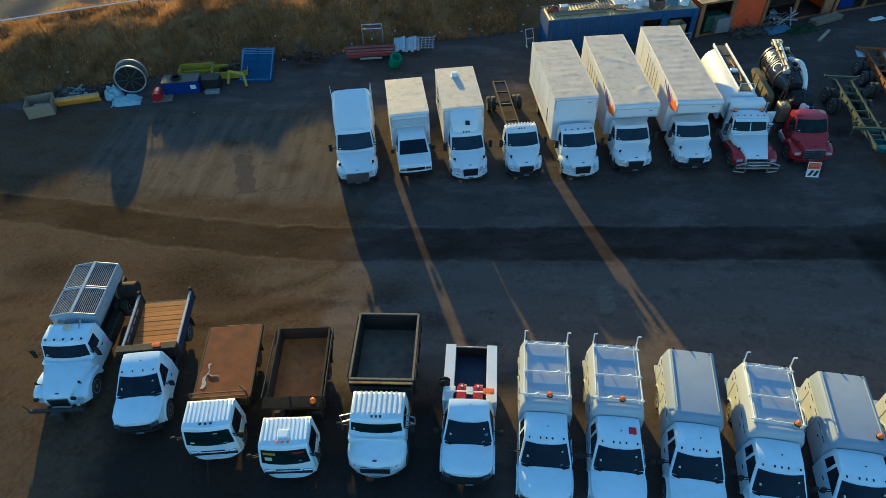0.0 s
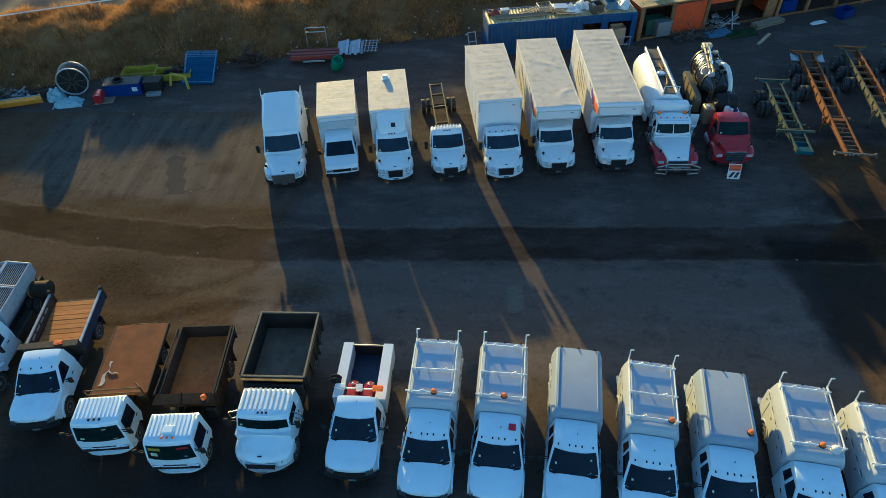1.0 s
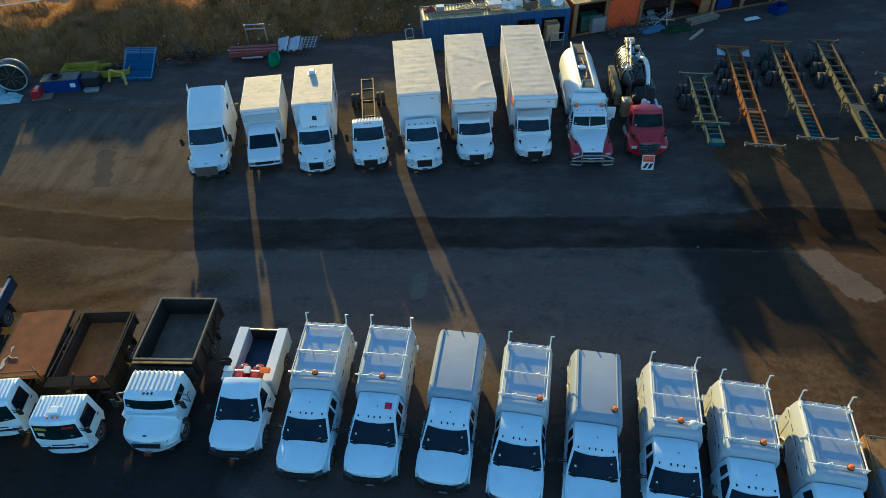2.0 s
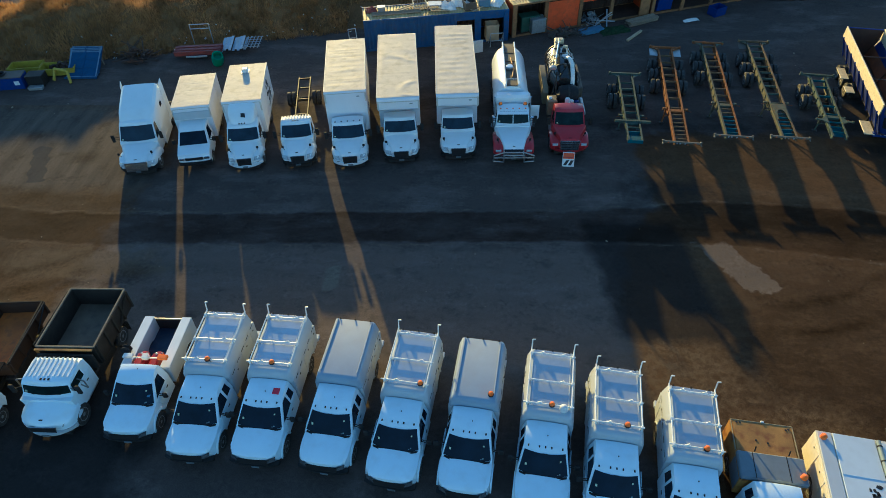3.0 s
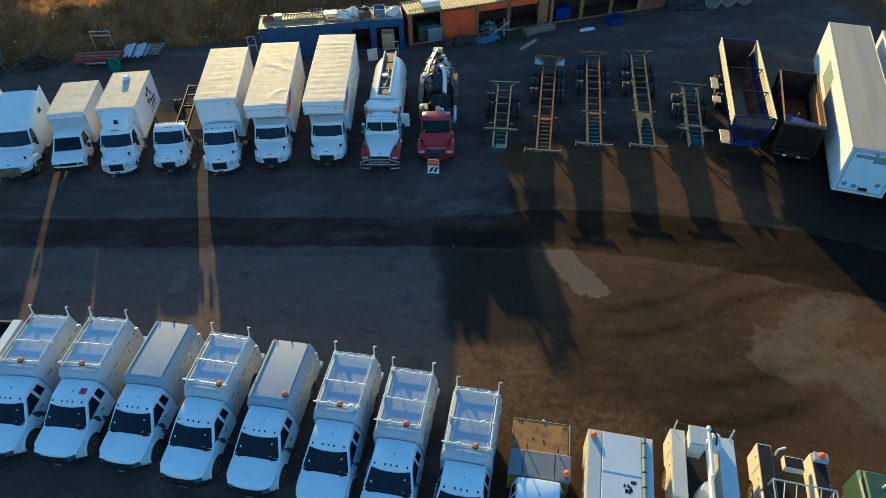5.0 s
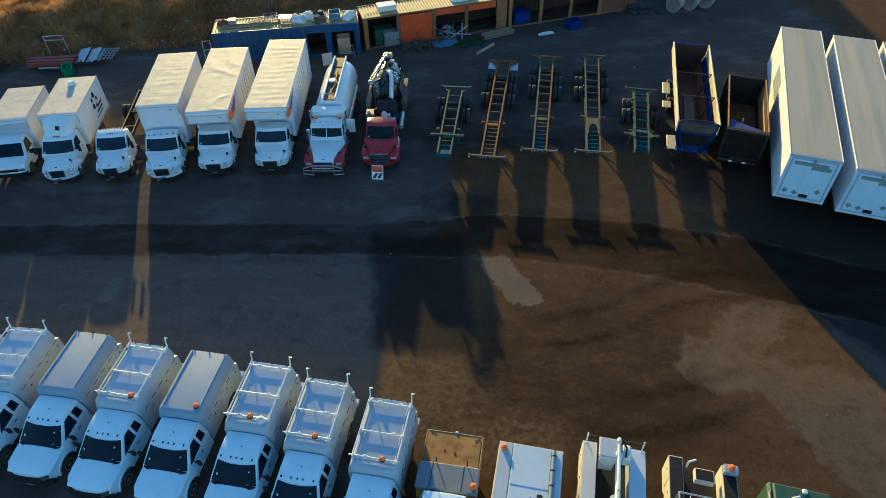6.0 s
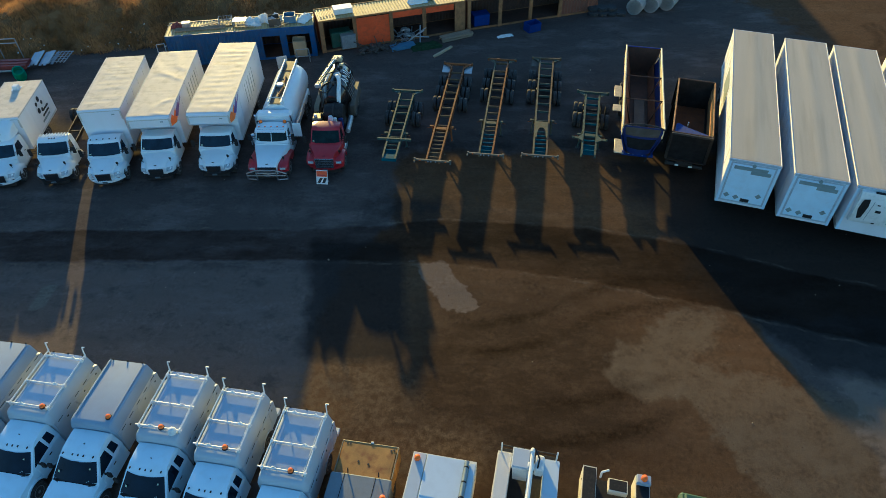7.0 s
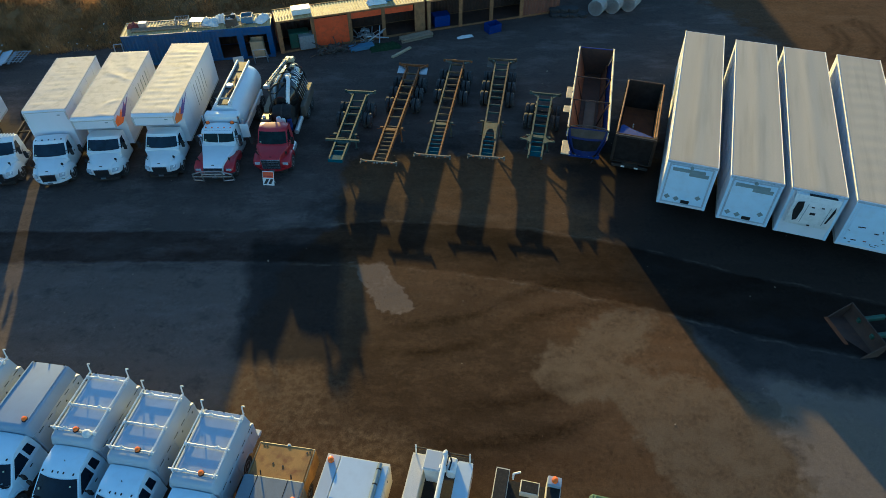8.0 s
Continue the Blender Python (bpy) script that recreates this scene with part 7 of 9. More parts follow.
def rusty_deck_truck():
    e = empty("service_truck", "service truck with ochre rusted deck plate and grey lids", "service truck", "service trucks")
    pickup_cab(e, lights=0, back=2.95)
    W, y0, y1 = 1.12, 3.1, 5.55
    part("service_body", prism([(y0, 0.65), (y0, 1.66), (y1, 1.60), (y1, 0.65)] + arch(4.35, 0.42, 0.52, 0.65), W, None, 2, 0.02), RUST_OCHRE, e)
    part("deck_plate", B(0, y1 - 0.68, 1.655, 2.08, 1.32, 0.03, 0.008), RUST_OCHRE, e, "ochre rusted steel plate")
    for x, y in ((-0.9, y1 - 0.12), (-0.78, y1 - 0.12), (0.85, y1 - 0.2), (0.95, y1 - 0.16), (-0.3, y1 - 0.8), (0.1, y1 - 0.86)):
        part("bolt_hole", lathe([(0.045, 0.0), (0.045, 0.006), (0.01, 0.007)], 8, "z", (x, y, 1.68)), INK, e)
    part("deck_rim", T(((-1.1, y1 - 1.3, 1.66), (-1.1, y1 - 0.02, 1.66)), ((-1.1, y1 - 0.02, 1.66), (1.1, y1 - 0.02, 1.66)), ((1.1, y1 - 0.02, 1.66), (1.1, y1 - 1.3, 1.66)), r=0.025, seg=6), TANK_TAN, e)
    part("grey_lid", B(0, y0 + 0.5, 1.80, 2.3, 1.05, 0.22, 0.05), SLATE, e)
    for x in (-0.62, 0.55):
        part("lid_gap", B(x, y0 + 0.5, 1.912, 0.025, 1.0, 0.012), BLACK, e)
        part("lid_hook", T(((x + 0.1, y0 + 1.05, 1.9), (x + 0.1, y0 + 1.12, 2.12)), r=0.025, seg=6), BLACK, e)
    part("beacon", lathe([(0.02, 0.16), (0.11, 0.12), (0.12, 0.0)], 12, "z", (0.98, y0 + 0.25, 1.93)), AMBER, e)
    part("tail_tab", B(0.05, y1 + 0.03, 1.66, 0.12, 0.08, 0.1, 0.02), PLASTIC_WHITE, e)
    for s in (-1, 1):
        wheel(e, s * 0.95, 4.35, 0.41, 0.26, RIM_WHITE, True)
        part("side_door", B(s * (W + 0.004), y0 + 0.5, 1.2, 0.02, 0.9, 0.8, 0.01), SLATE, e)
    return e


def rolled_tarp_truck():
    e = empty("service_truck", "service truck with flat white covers and a rolled tarp", "service truck", "service trucks")
    pickup_cab(e, lights=0, back=2.95)
    W, y0, y1 = 1.2, 3.0, 5.95
    part("service_body", prism([(y0, 0.65), (y0, 2.02), (y1, 2.02), (y1, 0.65)] + arch(4.5, 0.42, 0.52, 0.65), W, None, 2, 0.03), CREAM_BODY, e)
    part("side_lid", B(-0.93, (y0 + y1) / 2, 2.04, 0.48, y1 - y0 - 0.06, 0.05, 0.012), BODY_WHITE, e)
    part("cover_panel", B(0.06, y1 - 0.85, 2.06, 1.42, 1.62, 0.06, 0.015), COVER, e)
    part("cover_panel", B(0.06, y0 + 0.68, 2.05, 1.42, 1.30, 0.05, 0.015), COVER, e)
    part("side_lid", B(1.06, (y0 + y1) / 2, 2.03, 0.22, y1 - y0 - 0.2, 0.04, 0.01), COVER, e)
    part("rolled_tarp", T(((0.86, y0 + 0.1, 2.12), (0.86, y1 - 0.1, 2.12)), r=0.085, seg=14), DECAL_GREY, e)
    for k in range(5):
        part("tarp_strap", lathe([(0.086, -0.03), (0.094, -0.02), (0.094, 0.02), (0.086, 0.03)], 14, "y", (0.86, y0 + 0.3 + 0.58 * k, 2.12)), BLACK, e)
    part("front_ledge", B(0, y0 - 0.05, 1.9, 2.3, 0.16, 0.08, 0.02), BODY_WHITE, e)
    rr = random.Random(3)
    for k in range(9):
        x, y = 0.3 + rr.uniform(-0.28, 0.3), y0 + 0.85 + rr.uniform(-0.2, 0.2)
        part("paint_splash", plate([(x + 0.07 * math.cos(a) * rr.uniform(0.4, 1.2), y + 0.09 * math.sin(a) * rr.uniform(0.4, 1.3), 2.078) for a in (0, 1.0, 2.1, 3.1, 4.2, 5.2)], 0.003), INK, e)
    for x, y in ((-1.0, y1 - 0.28), (0.95, y0)):
        part("beacon", lathe([(0.02, 0.17), (0.11, 0.13), (0.12, 0.0)], 12, "z", (x, y, 2.07)), AMBER, e)
    for s in (-1, 1):
        for a, c in ((0.06, 0.9), (0.96, 1.95), (2.0, 2.85)):
            d = part("compartment_door", B(s * (W + 0.004), y0 + (a + c) / 2, 1.5, 0.02, c - a, 0.8, 0.01), CREAM_BODY, e)
            part("latch", B(s * (W + 0.02), y0 + (a + c) / 2, 1.7, 0.02, 0.08, 0.06, 0.01), BLACK, d)
        wheel(e, s * 1.0, 4.5, 0.41, 0.26, RIM_WHITE, True)
    return e


def bucket_truck():
    e = empty("bucket_truck", "white bucket truck with folded aerial boom", "bucket truck")
    pickup_cab(e, lights=0, back=2.95)
    W, y0, y1 = 1.15, 3.1, 5.9
    for s in (-1, 1):
        x = s * (W - 0.27)
        prof = [(y0, 0.65), (y0, 1.85), (y1, 1.85), (y1, 0.65)] + arch(4.5, 0.42, 0.52, 0.65)
        # left box cream, right grey-white: sun and shade put into the paint
        sb = part("tool_box", prism(prof, 0.27, lambda a, y, z: (a + x, y, z), 1, 0.02), CREAM_BODY if s < 0 else BODY_WHITE, e)
        part("lid", B(x, (y0 + y1) / 2, 1.87, 0.58 if s > 0 else 0.5, y1 - y0 - 0.1, 0.035, 0.01), CHECKER if s < 0 else COVER, sb)
        for a, c in ((0.05, 0.9), (0.95, 1.85), (1.9, 2.75)):
            # doors take the same sunlit and shaded tones
            d = part("compartment_door", B(s * (W + 0.004), y0 + (a + c) / 2, 1.45, 0.02, c - a, 0.7, 0.01), CREAM_BODY if s < 0 else BODY_WHITE, sb)
            part("latch", B(s * (W + 0.02), y0 + (a + c) / 2, 1.6, 0.02, 0.07, 0.07, 0.01), BLACK, d)
        wheel(e, s * 0.98, 4.5, 0.41, 0.26, RIM_WHITE, True)
        part("rear_post", T(((s * (W - 0.12), y1 - 0.05, 1.7), (s * (W - 0.12), y1 - 0.02, 2.5)), r=0.03), PLASTIC_WHITE, e)
    part("rear_bar", T(((-W + 0.12, y1 - 0.02, 2.35), (W - 0.12, y1 - 0.02, 2.35)), r=0.022, seg=6), FRAME, e)
    part("bed_floor", B(0, (y0 + y1) / 2, 0.85, 1.3, y1 - y0, 0.08), BLACK, e)
    part("tailshelf", B(0, y1 + 0.3, 0.9, 2.2, 0.7, 0.1, 0.02), BLACK, e)
    part("turret", lathe([(0.3, 0.9), (0.28, 1.6), (0.22, 1.7), (0.22, 1.95)], 14, "z", (0.1, y0 + 0.6, 0)), PLASTIC_WHITE, e)
    bm = part("lower_boom", B(0.12, 4.2, 2.18, 0.18, 3.4, 0.22, 0.05), PLASTIC_WHITE, e)
    part("boom_joint", B(0.10, 5.25, 2.3, 0.30, 0.28, 0.30, 0.07), PLASTIC_WHITE, bm)
    part("upper_boom", B(0.12, 4.85, 2.40, 0.13, 2.0, 0.15, 0.04), PLASTIC_WHITE, bm)
    part("boom_tip", B(0.12, 5.80, 2.44, 0.17, 0.22, 0.22, 0.06), PLASTIC_WHITE, bm)
    part("boom_hose", T(((0.22, 5.85, 2.5), (0.40, 5.55, 2.42)), ((0.40, 5.55, 2.42), (0.36, 5.2, 2.36)), r=0.035, seg=6), BLACK, bm)
    bk = part("bucket", loft([[(-0.50, 5.15, 1.3), (0.02, 5.15, 1.3), (0.02, 5.75, 1.3), (-0.50, 5.75, 1.3)], [(-0.56, 5.1, 2.3), (0.04, 5.1, 2.3), (0.04, 5.82, 2.3), (-0.56, 5.82, 2.3)],
                             [(-0.60, 5.06, 2.32), (0.06, 5.06, 2.32), (0.06, 5.86, 2.32), (-0.60, 5.86, 2.32)], [(-0.60, 5.06, 2.38), (0.06, 5.06, 2.38), (0.06, 5.86, 2.38), (-0.60, 5.86, 2.38)]]), PLASTIC_WHITE, e)
    part("bucket_cover", B(-0.27, 5.46, 2.40, 0.62, 0.74, 0.04, 0.015), BODY_WHITE, bk)
    part("bucket", B(0.42, 5.5, 2.0, 0.34, 0.6, 0.55, 0.06), PLASTIC_WHITE, e)
    for k in range(6):
        part("boom_lettering", B(0.235, 3.0 + 0.17 * k, 2.18, 0.01, 0.1, 0.12), DECAL_GREY, bm)
    return e


def tray_truck(label, lattice=True, cream=True):
    e = empty("service_truck", label, "service truck", "service trucks")
    pickup_cab(e, lights=0, back=2.95)
    W, y0, y1 = 1.2, 3.1, 5.9
    mt = CREAM_BODY if cream else BODY_WHITE
    for s in (-1, 1):
        x = s * (W - 0.25)
        prof = [(y0, 0.65), (y0, 1.8), (y1, 1.8), (y1, 0.65)] + arch(4.5, 0.42, 0.52, 0.65)
        sb = part("tool_box", prism(prof, 0.25, lambda a, y, z: (a + x, y, z), 1, 0.02), mt, e)
        part("lid", B(x, (y0 + y1) / 2, 1.82, 0.46, y1 - y0 - 0.1, 0.03, 0.01), BLACK, sb)
        for a, c in ((0.05, 0.9), (0.95, 1.85), (1.9, 2.75)):
            d = part("compartment_door", B(s * (W + 0.004), y0 + (a + c) / 2, 1.35, 0.02, c - a, 0.8, 0.01), mt, sb)
            part("latch", B(s * (W + 0.02), y0 + (a + c) / 2, 1.6, 0.02, 0.07, 0.07, 0.01), BLACK, d)
        wheel(e, s * 1.0, 4.5, 0.43, 0.26, RIM_DARK, True)
    part("bed_floor", B(0, (y0 + y1) / 2, 0.9, 1.45, y1 - y0, 0.08), BLACK, e)
    tr = part("tray", B(0.1, y1 - 0.5, 1.55, 0.7, 0.5, 0.3, 0.02), CREAM_BODY, e)
    # black sheet on the solid tray, standing for its shaded hollow
    part("tray_recess", B(0.1, y1 - 0.5, 1.705, 0.62, 0.42, 0.012), BLACK, tr)
    bx = part("beacon_box", B(0.95, y1 - 0.25, 1.98, 0.5, 0.34, 0.22, 0.02), CAP_ROOF, e)
    part("beacon", lathe([(0.02, 0.17), (0.11, 0.13), (0.12, 0.0)], 12, "z", (0.95, y1 - 0.25, 2.1)), AMBER, bx)
    part("davit", T(((-0.55, y1 - 0.3, 1.7), (-0.55, y1 - 0.3, 2.1)), ((-0.55, y1 - 0.3, 2.1), (-0.3, y1 - 0.2, 2.15)), r=0.04), PLASTIC_WHITE, e)
    if lattice:
        lr = part("lattice_rack", T(((-1.0, y0 + 0.1, 2.35), (1.1, y0 + 0.1, 2.35)), ((-1.0, y0 + 1.1, 2.35), (1.1, y0 + 1.1, 2.35)), ((-1.0, y0 + 0.1, 2.35), (-1.0, y0 + 1.1, 2.35)), ((1.1, y0 + 0.1, 2.35), (1.1, y0 + 1.1, 2.35)),
                                    ((-1.0, y0 + 0.1, 1.8), (-1.0, y0 + 0.1, 2.35)), ((1.1, y0 + 0.1, 1.8), (1.1, y0 + 0.1, 2.35)), ((-1.0, y0 + 1.1, 1.8), (-1.0, y0 + 1.1, 2.35)), ((1.1, y0 + 1.1, 1.8), (1.1, y0 + 1.1, 2.35)), r=0.03), STEEL, e)
        for k in range(5):
            part("rung", T(((-0.8 + 0.4 * k, y0 + 0.1, 2.35), (-0.6 + 0.4 * k, y0 + 1.1, 2.35)), r=0.02, seg=6), STEEL, lr)
    return e


# ---- parking: near row ----
park(sander_truck(), -17.30, 13.20, 4.7)
park(stake_dump_pickup(), -13.62, 12.10, 8.0)
fb = park(flatbed_cabover(), -10.20, 11.20, 6.5)
st = straps()
st.matrix_basis = pose(-11.38, 14.35, ground_z(-11, 14) + 1.21, 0, 0, -2)
park(dump_cabover(), -7.15, 10.55, 4.0)
park(dump_conventional(), -3.90, 10.70, 0.3)
park(open_service_pickup(), -0.50, 10.45, -1.0)
RACK_LABEL = "white extended-cab utility pickup with ladder rack on a high service body"
PLAIN_LABEL = "white extended-cab utility pickup with plain grey-roofed service body"
park(utility_pickup(RACK_LABEL), 2.30, 9.65, -2.6)
park(utility_pickup("white utility pickup with ladder rack and red roof square", square=True), 4.88, 9.56, -4.0)
park(utility_pickup(PLAIN_LABEL, rack=False, beacon=False), 7.58, 9.37, -6.4)
park(utility_pickup(RACK_LABEL, beacon_x=0.6), 10.20, 8.82, -7.6)
park(utility_pickup(PLAIN_LABEL, rack=False), 12.92, 8.48, -7.4)
park(utility_pickup("white utility pickup with ladder rack and white antenna dome", dome=True), 15.70, 7.95, -7.6)
park(utility_pickup(RACK_LABEL, beacon_x=0.3), 18.15, 7.20, -8.0)
park(utility_pickup(RACK_LABEL, beacon_x=0.3), 20.75, 6.35, -8.5)
park(rusty_deck_truck(), 23.47, 5.79, -7.5)
park(rolled_tarp_truck(), 26.10, 4.75, -9.5)
park(bucket_truck(), 29.20, 5.0, -10)
park(tray_truck("cream service truck with open tray and metal lattice rack"), 32.3, 4.5, -11)
park(tray_truck("pale service truck with open bed and side boxes", False, False), 35.6, 3.2, -11)

# ---- parking: far row ----
park(sleeper_tractor(), -7.13, 28.40, 10.0)
park(van_cutaway_box(), -3.85, 29.15, 10.5)
park(fairing_box(), -0.68, 28.95, 9.0)
park(cab_chassis(), 2.53, 29.25, 8.6)
park(high_box("tall white box truck with a plain straight box", 0.0, 6.9, 3.8, 11), 5.74, 29.25, 8.0)
park(high_box("white moving truck with cab-over attic and orange purple decals", 1.35, 7.1, 3.8, 12, True), 8.81, 29.80, 5.8)
park(high_box("long white moving truck with cab-over attic and orange purple decals", 1.35, 7.9, 3.85, 13, True), 12.28, 30.15, 3.3)
park(tanker_truck(), 15.64, 30.02, 0.8)
park(vacuum_truck(), 19.06, 30.72, 0.3)
park(container_chassis("short green container chassis with teal front", 8.15, GREEN_RAIL, TEAL, bolster=False, cross_front=True, legs=2.9, neck_len=2.0), 23.04, 30.91, -4.5)
park(container_chassis("tan and rust orange container chassis with wide front bolster", 12.3, ORANGE_RAIL, TAN_RAIL, 3, tail_sheet=STEEL, cross_mat=TAN_RAIL, legs=3.9), 25.76, 30.71, -6.8)
park(container_chassis("faded tan container chassis with wide front bolster", 12.3, OLIVE_RAIL, TEAL, 3, cross_mat=TAN_RAIL, right_mat=ORANGE_RAIL, legs=3.9), 29.02, 31.42, -7.0)
park(container_chassis("olive gooseneck container chassis with wide front bolster", 12.6, OLIVE_RAIL, TEAL, 3, neck=True, tail_sheet=STEEL_DARK, cross_mat=GREEN_RAIL, right_mat=TAN_RAIL, legs=4.1), 32.36, 31.31, -7.0)
park(container_chassis("short teal-green container chassis", 7.55, GREEN_RAIL, TEAL, bolster=False, arms=True, legs=2.3, neck_len=2.2, cross_mat=TEAL), 35.36, 31.43, -10.2)
park(dump_trailer(), 38.4, 31.6, -11.2)
park(dump_body_truck(), 41.1, 30.8, -16.5)
park(semi_trailer("white van trailer with grey roof and faded nose decals", seed=1), 43.15, 26.8, -17.1)
park(semi_trailer("white van trailer with pale roof and faded nose decals", False, seed=2), 46.12, 25.5, -17.6)
park(semi_trailer("white refrigerated trailer with cooling unit on its nose", False, reefer=True, seed=3), 48.90, 24.5, -18.0)
park(semi_trailer("older scuffed white trailer with rippled roof", False, quilt=True, placards=False, seed=4), 51.75, 23.5, -19.0)
park(semi_trailer("white van trailer at the end of the line", False, seed=6), 54.7, 22.5, -20.0)


# ---- background: storage containers ----
ROW_A, ROW_B = pose(4.7, 44.5, 0, 0, 0, 10.0), pose(16.05, 46.85, 0, 0, 0, 19.0)


def row_at(x):
    """The place x metres along the two lines of containers."""
    return ROW_A if x < 11.4 else ROW_B @ pose(-11.4, 0, 0)


def corrugated(x0, x1, z0, z1, y, depth=0.045, pitch=0.28):
    """A corrugated wall sheet along x, from z0 to z1."""
    n = max(2, int((x1 - x0) / pitch))
    bm = bmesh.new()
    prev = None
    for k in range(n * 4 + 1):
        x = x0 + (x1 - x0) * k / (n * 4)
        d = depth if k % 4 in (1, 2) else 0.0
        a, b = bm.verts.new((x, y + d, z0)), bm.verts.new((x, y + d, z1))
        if prev:
            bm.faces.new((prev[0], a, b, prev[1]))
        prev = (a, b)
    return bm


def storage_container(label, x0, length, paint, trim, bays, floor_y=2.44, height=2.5):
    """A steel container with side openings; bays: (start, end, kind) along its front."""
    e = empty("storage_container", label, "shipping container", "open storage containers")
    x1, H, D = x0 + length, height, floor_y
    n = int(length / 0.24)
    bm = bmesh.new()
    prev = None
    for k in range(n * 4 + 1):
        x = x0 + length * k / (n * 4)
        z = H - 0.03 if k % 4 in (1, 2) else H + 0.01
        a, b = bm.verts.new((x, 0.08, z)), bm.verts.new((x, D - 0.05, z))
        if prev:
            bm.faces.new((prev[0], a, b, prev[1]))
        prev = (a, b)
    part("roof", bm, CONT_ROOF, e, smooth=0)
    # inner face coloured dark rust to stand for shade inside the bays
    part("back_wall", corrugated(x0, x1, 0.15, H - 0.05, D), RUST_DARK, e, smooth=0)
    for x in (x0 + 0.03, x1 - 0.03):
        part("end_wall", B(x, D / 2, H / 2, 0.05, D, H - 0.2), paint, e)
    # floor darkened the same way, for the shade within
    part("floor_board", B((x0 + x1) / 2, D / 2, 0.12, length - 0.1, D - 0.1, 0.08), RUST_DARK, e)
    for y in (0.04, D - 0.02):
        part("top_rail", B((x0 + x1) / 2, y, H - 0.03, length, 0.10, 0.13, 0.01), trim, e)
        part("base_rail", B((x0 + x1) / 2, y, 0.10, length, 0.10, 0.16, 0.01), trim, e)
    for a, b, kind in bays:
        if kind == "wall":
            part("front_wall", corrugated(x0 + a, x0 + b, 0.18, H - 0.1, 0.03), paint, e, smooth=0)
        elif kind == "panel":
            part("front_panel", B(x0 + (a + b) / 2, 0.05, H / 2, b - a, 0.05, H - 0.35, 0.01), ORANGE_RAIL if paint is not CONT_ORANGE else CONT_ORANGE, e)
        elif kind == "lintel":
            part("lintel", B(x0 + (a + b) / 2, 0.04, H - 0.33, b - a, 0.06, 0.5, 0.01), paint, e)
        elif kind == "post":
            part("post", B(x0 + (a + b) / 2, 0.02, H / 2, b - a, 0.16, H - 0.02, 0.012), trim, e)
    e.matrix_basis = row_at(x0)
    return e


storage_container("blue steel storage container with cut side openings", 0.0, 11.3, CONT_BLUE, CONT_BLUE,
                  [(0.0, 7.2, "wall"), (7.2, 8.6, "lintel"), (8.6, 9.1, "post"), (9.1, 10.9, "lintel"), (10.9, 11.3, "post")])
storage_container("rust and orange storage container with open bays", 11.5, 12.2, CONT_ORANGE, CONT_TRIM,
                  [(0.0, 0.35, "post"), (2.7, 3.0, "post"), (3.0, 5.7, "panel"), (5.7, 6.0, "post"), (6.0, 8.5, "lintel"), (8.5, 8.8, "post"), (8.8, 11.2, "lintel"), (11.3, 12.2, "post")], height=2.62)
storage_container("brown storage container with open bays and timber posts", 23.9, 12.2, CONT_BROWN, CONT_TRIM,
                  [(0.0, 0.3, "post"), (2.8, 3.1, "post"), (5.6, 5.9, "post"), (8.4, 8.7, "post"), (8.7, 12.2, "wall")], height=2.62)


def on_row(ob, x, y, z, rz=0):
    ob.matrix_basis = row_at(x) @ pose(x, y, z, 0, 0, rz)
    return ob


def crate(label, sx, sy, sz, material, lid=None, open_top=False):
    e = empty("crate", label, "crate")
    if open_top:
        t = 0.04
        part("base", B(0, 0, t / 2, sx, sy, t), material, e)
        for s in (-1, 1):
            part("side", B(s * (sx - t) / 2, 0, sz / 2, t, sy, sz, 0.008), material, e)
            part("end", B(0, s * (sy - t) / 2, sz / 2, sx - 2 * t, t, sz, 0.008), material, e)
    else:
        part("body", B(0, 0, sz / 2, sx, sy, sz, 0.03), material, e)
        part("lid", B(0, 0, sz + 0.02, sx + 0.03, sy + 0.03, 0.05, 0.015), lid or material, e)
    return e


def wire_basket(label, sx, sy, sz, lid=False):
    e = empty("wire_basket", label, "wire basket")
    part("base", B(0, 0, 0.03, sx, sy, 0.05, 0.01), STEEL_DARK, e)
    for a, b in (((-1, -1), (1, -1)), ((1, -1), (1, 1)), ((1, 1), (-1, 1)), ((-1, 1), (-1, -1))):
        p, q = Vector((a[0] * sx / 2, a[1] * sy / 2, 0)), Vector((b[0] * sx / 2, b[1] * sy / 2, 0))
        up = Vector((0, 0, sz))
        bars = [(p + up, q + up), (p + up * 0.5, q + up * 0.5), (p, p + up)] + [(p.lerp(q, k / 5), p.lerp(q, k / 5) + up) for k in range(1, 5)]
        part("mesh_side", T(*bars, r=0.018, seg=5), STEEL, e)
    if lid:
        part("lid", B(0.05, 0.02, sz + 0.02, sx, sy, 0.03, 0.01), STEEL, e)
    return e


def loose_timber():
    e = empty("timber_offcuts", "loose timber offcuts lying on a container roof", "timber", "timber offcuts on the roofs")
    for k, (y, l, r) in enumerate(((0.0, 1.5, 3), (0.16, 1.1, -5), (0.34, 1.7, 8))):
        bm = bmesh.new()
        box(bm, 0, 0, 0, l, 0.1, 0.06, 0.01, pose(0.08 * k, y, 0.03, 0, 0, r))
        part("board", bm, WOOD_GREY if k % 2 else PLY, e)
    return e


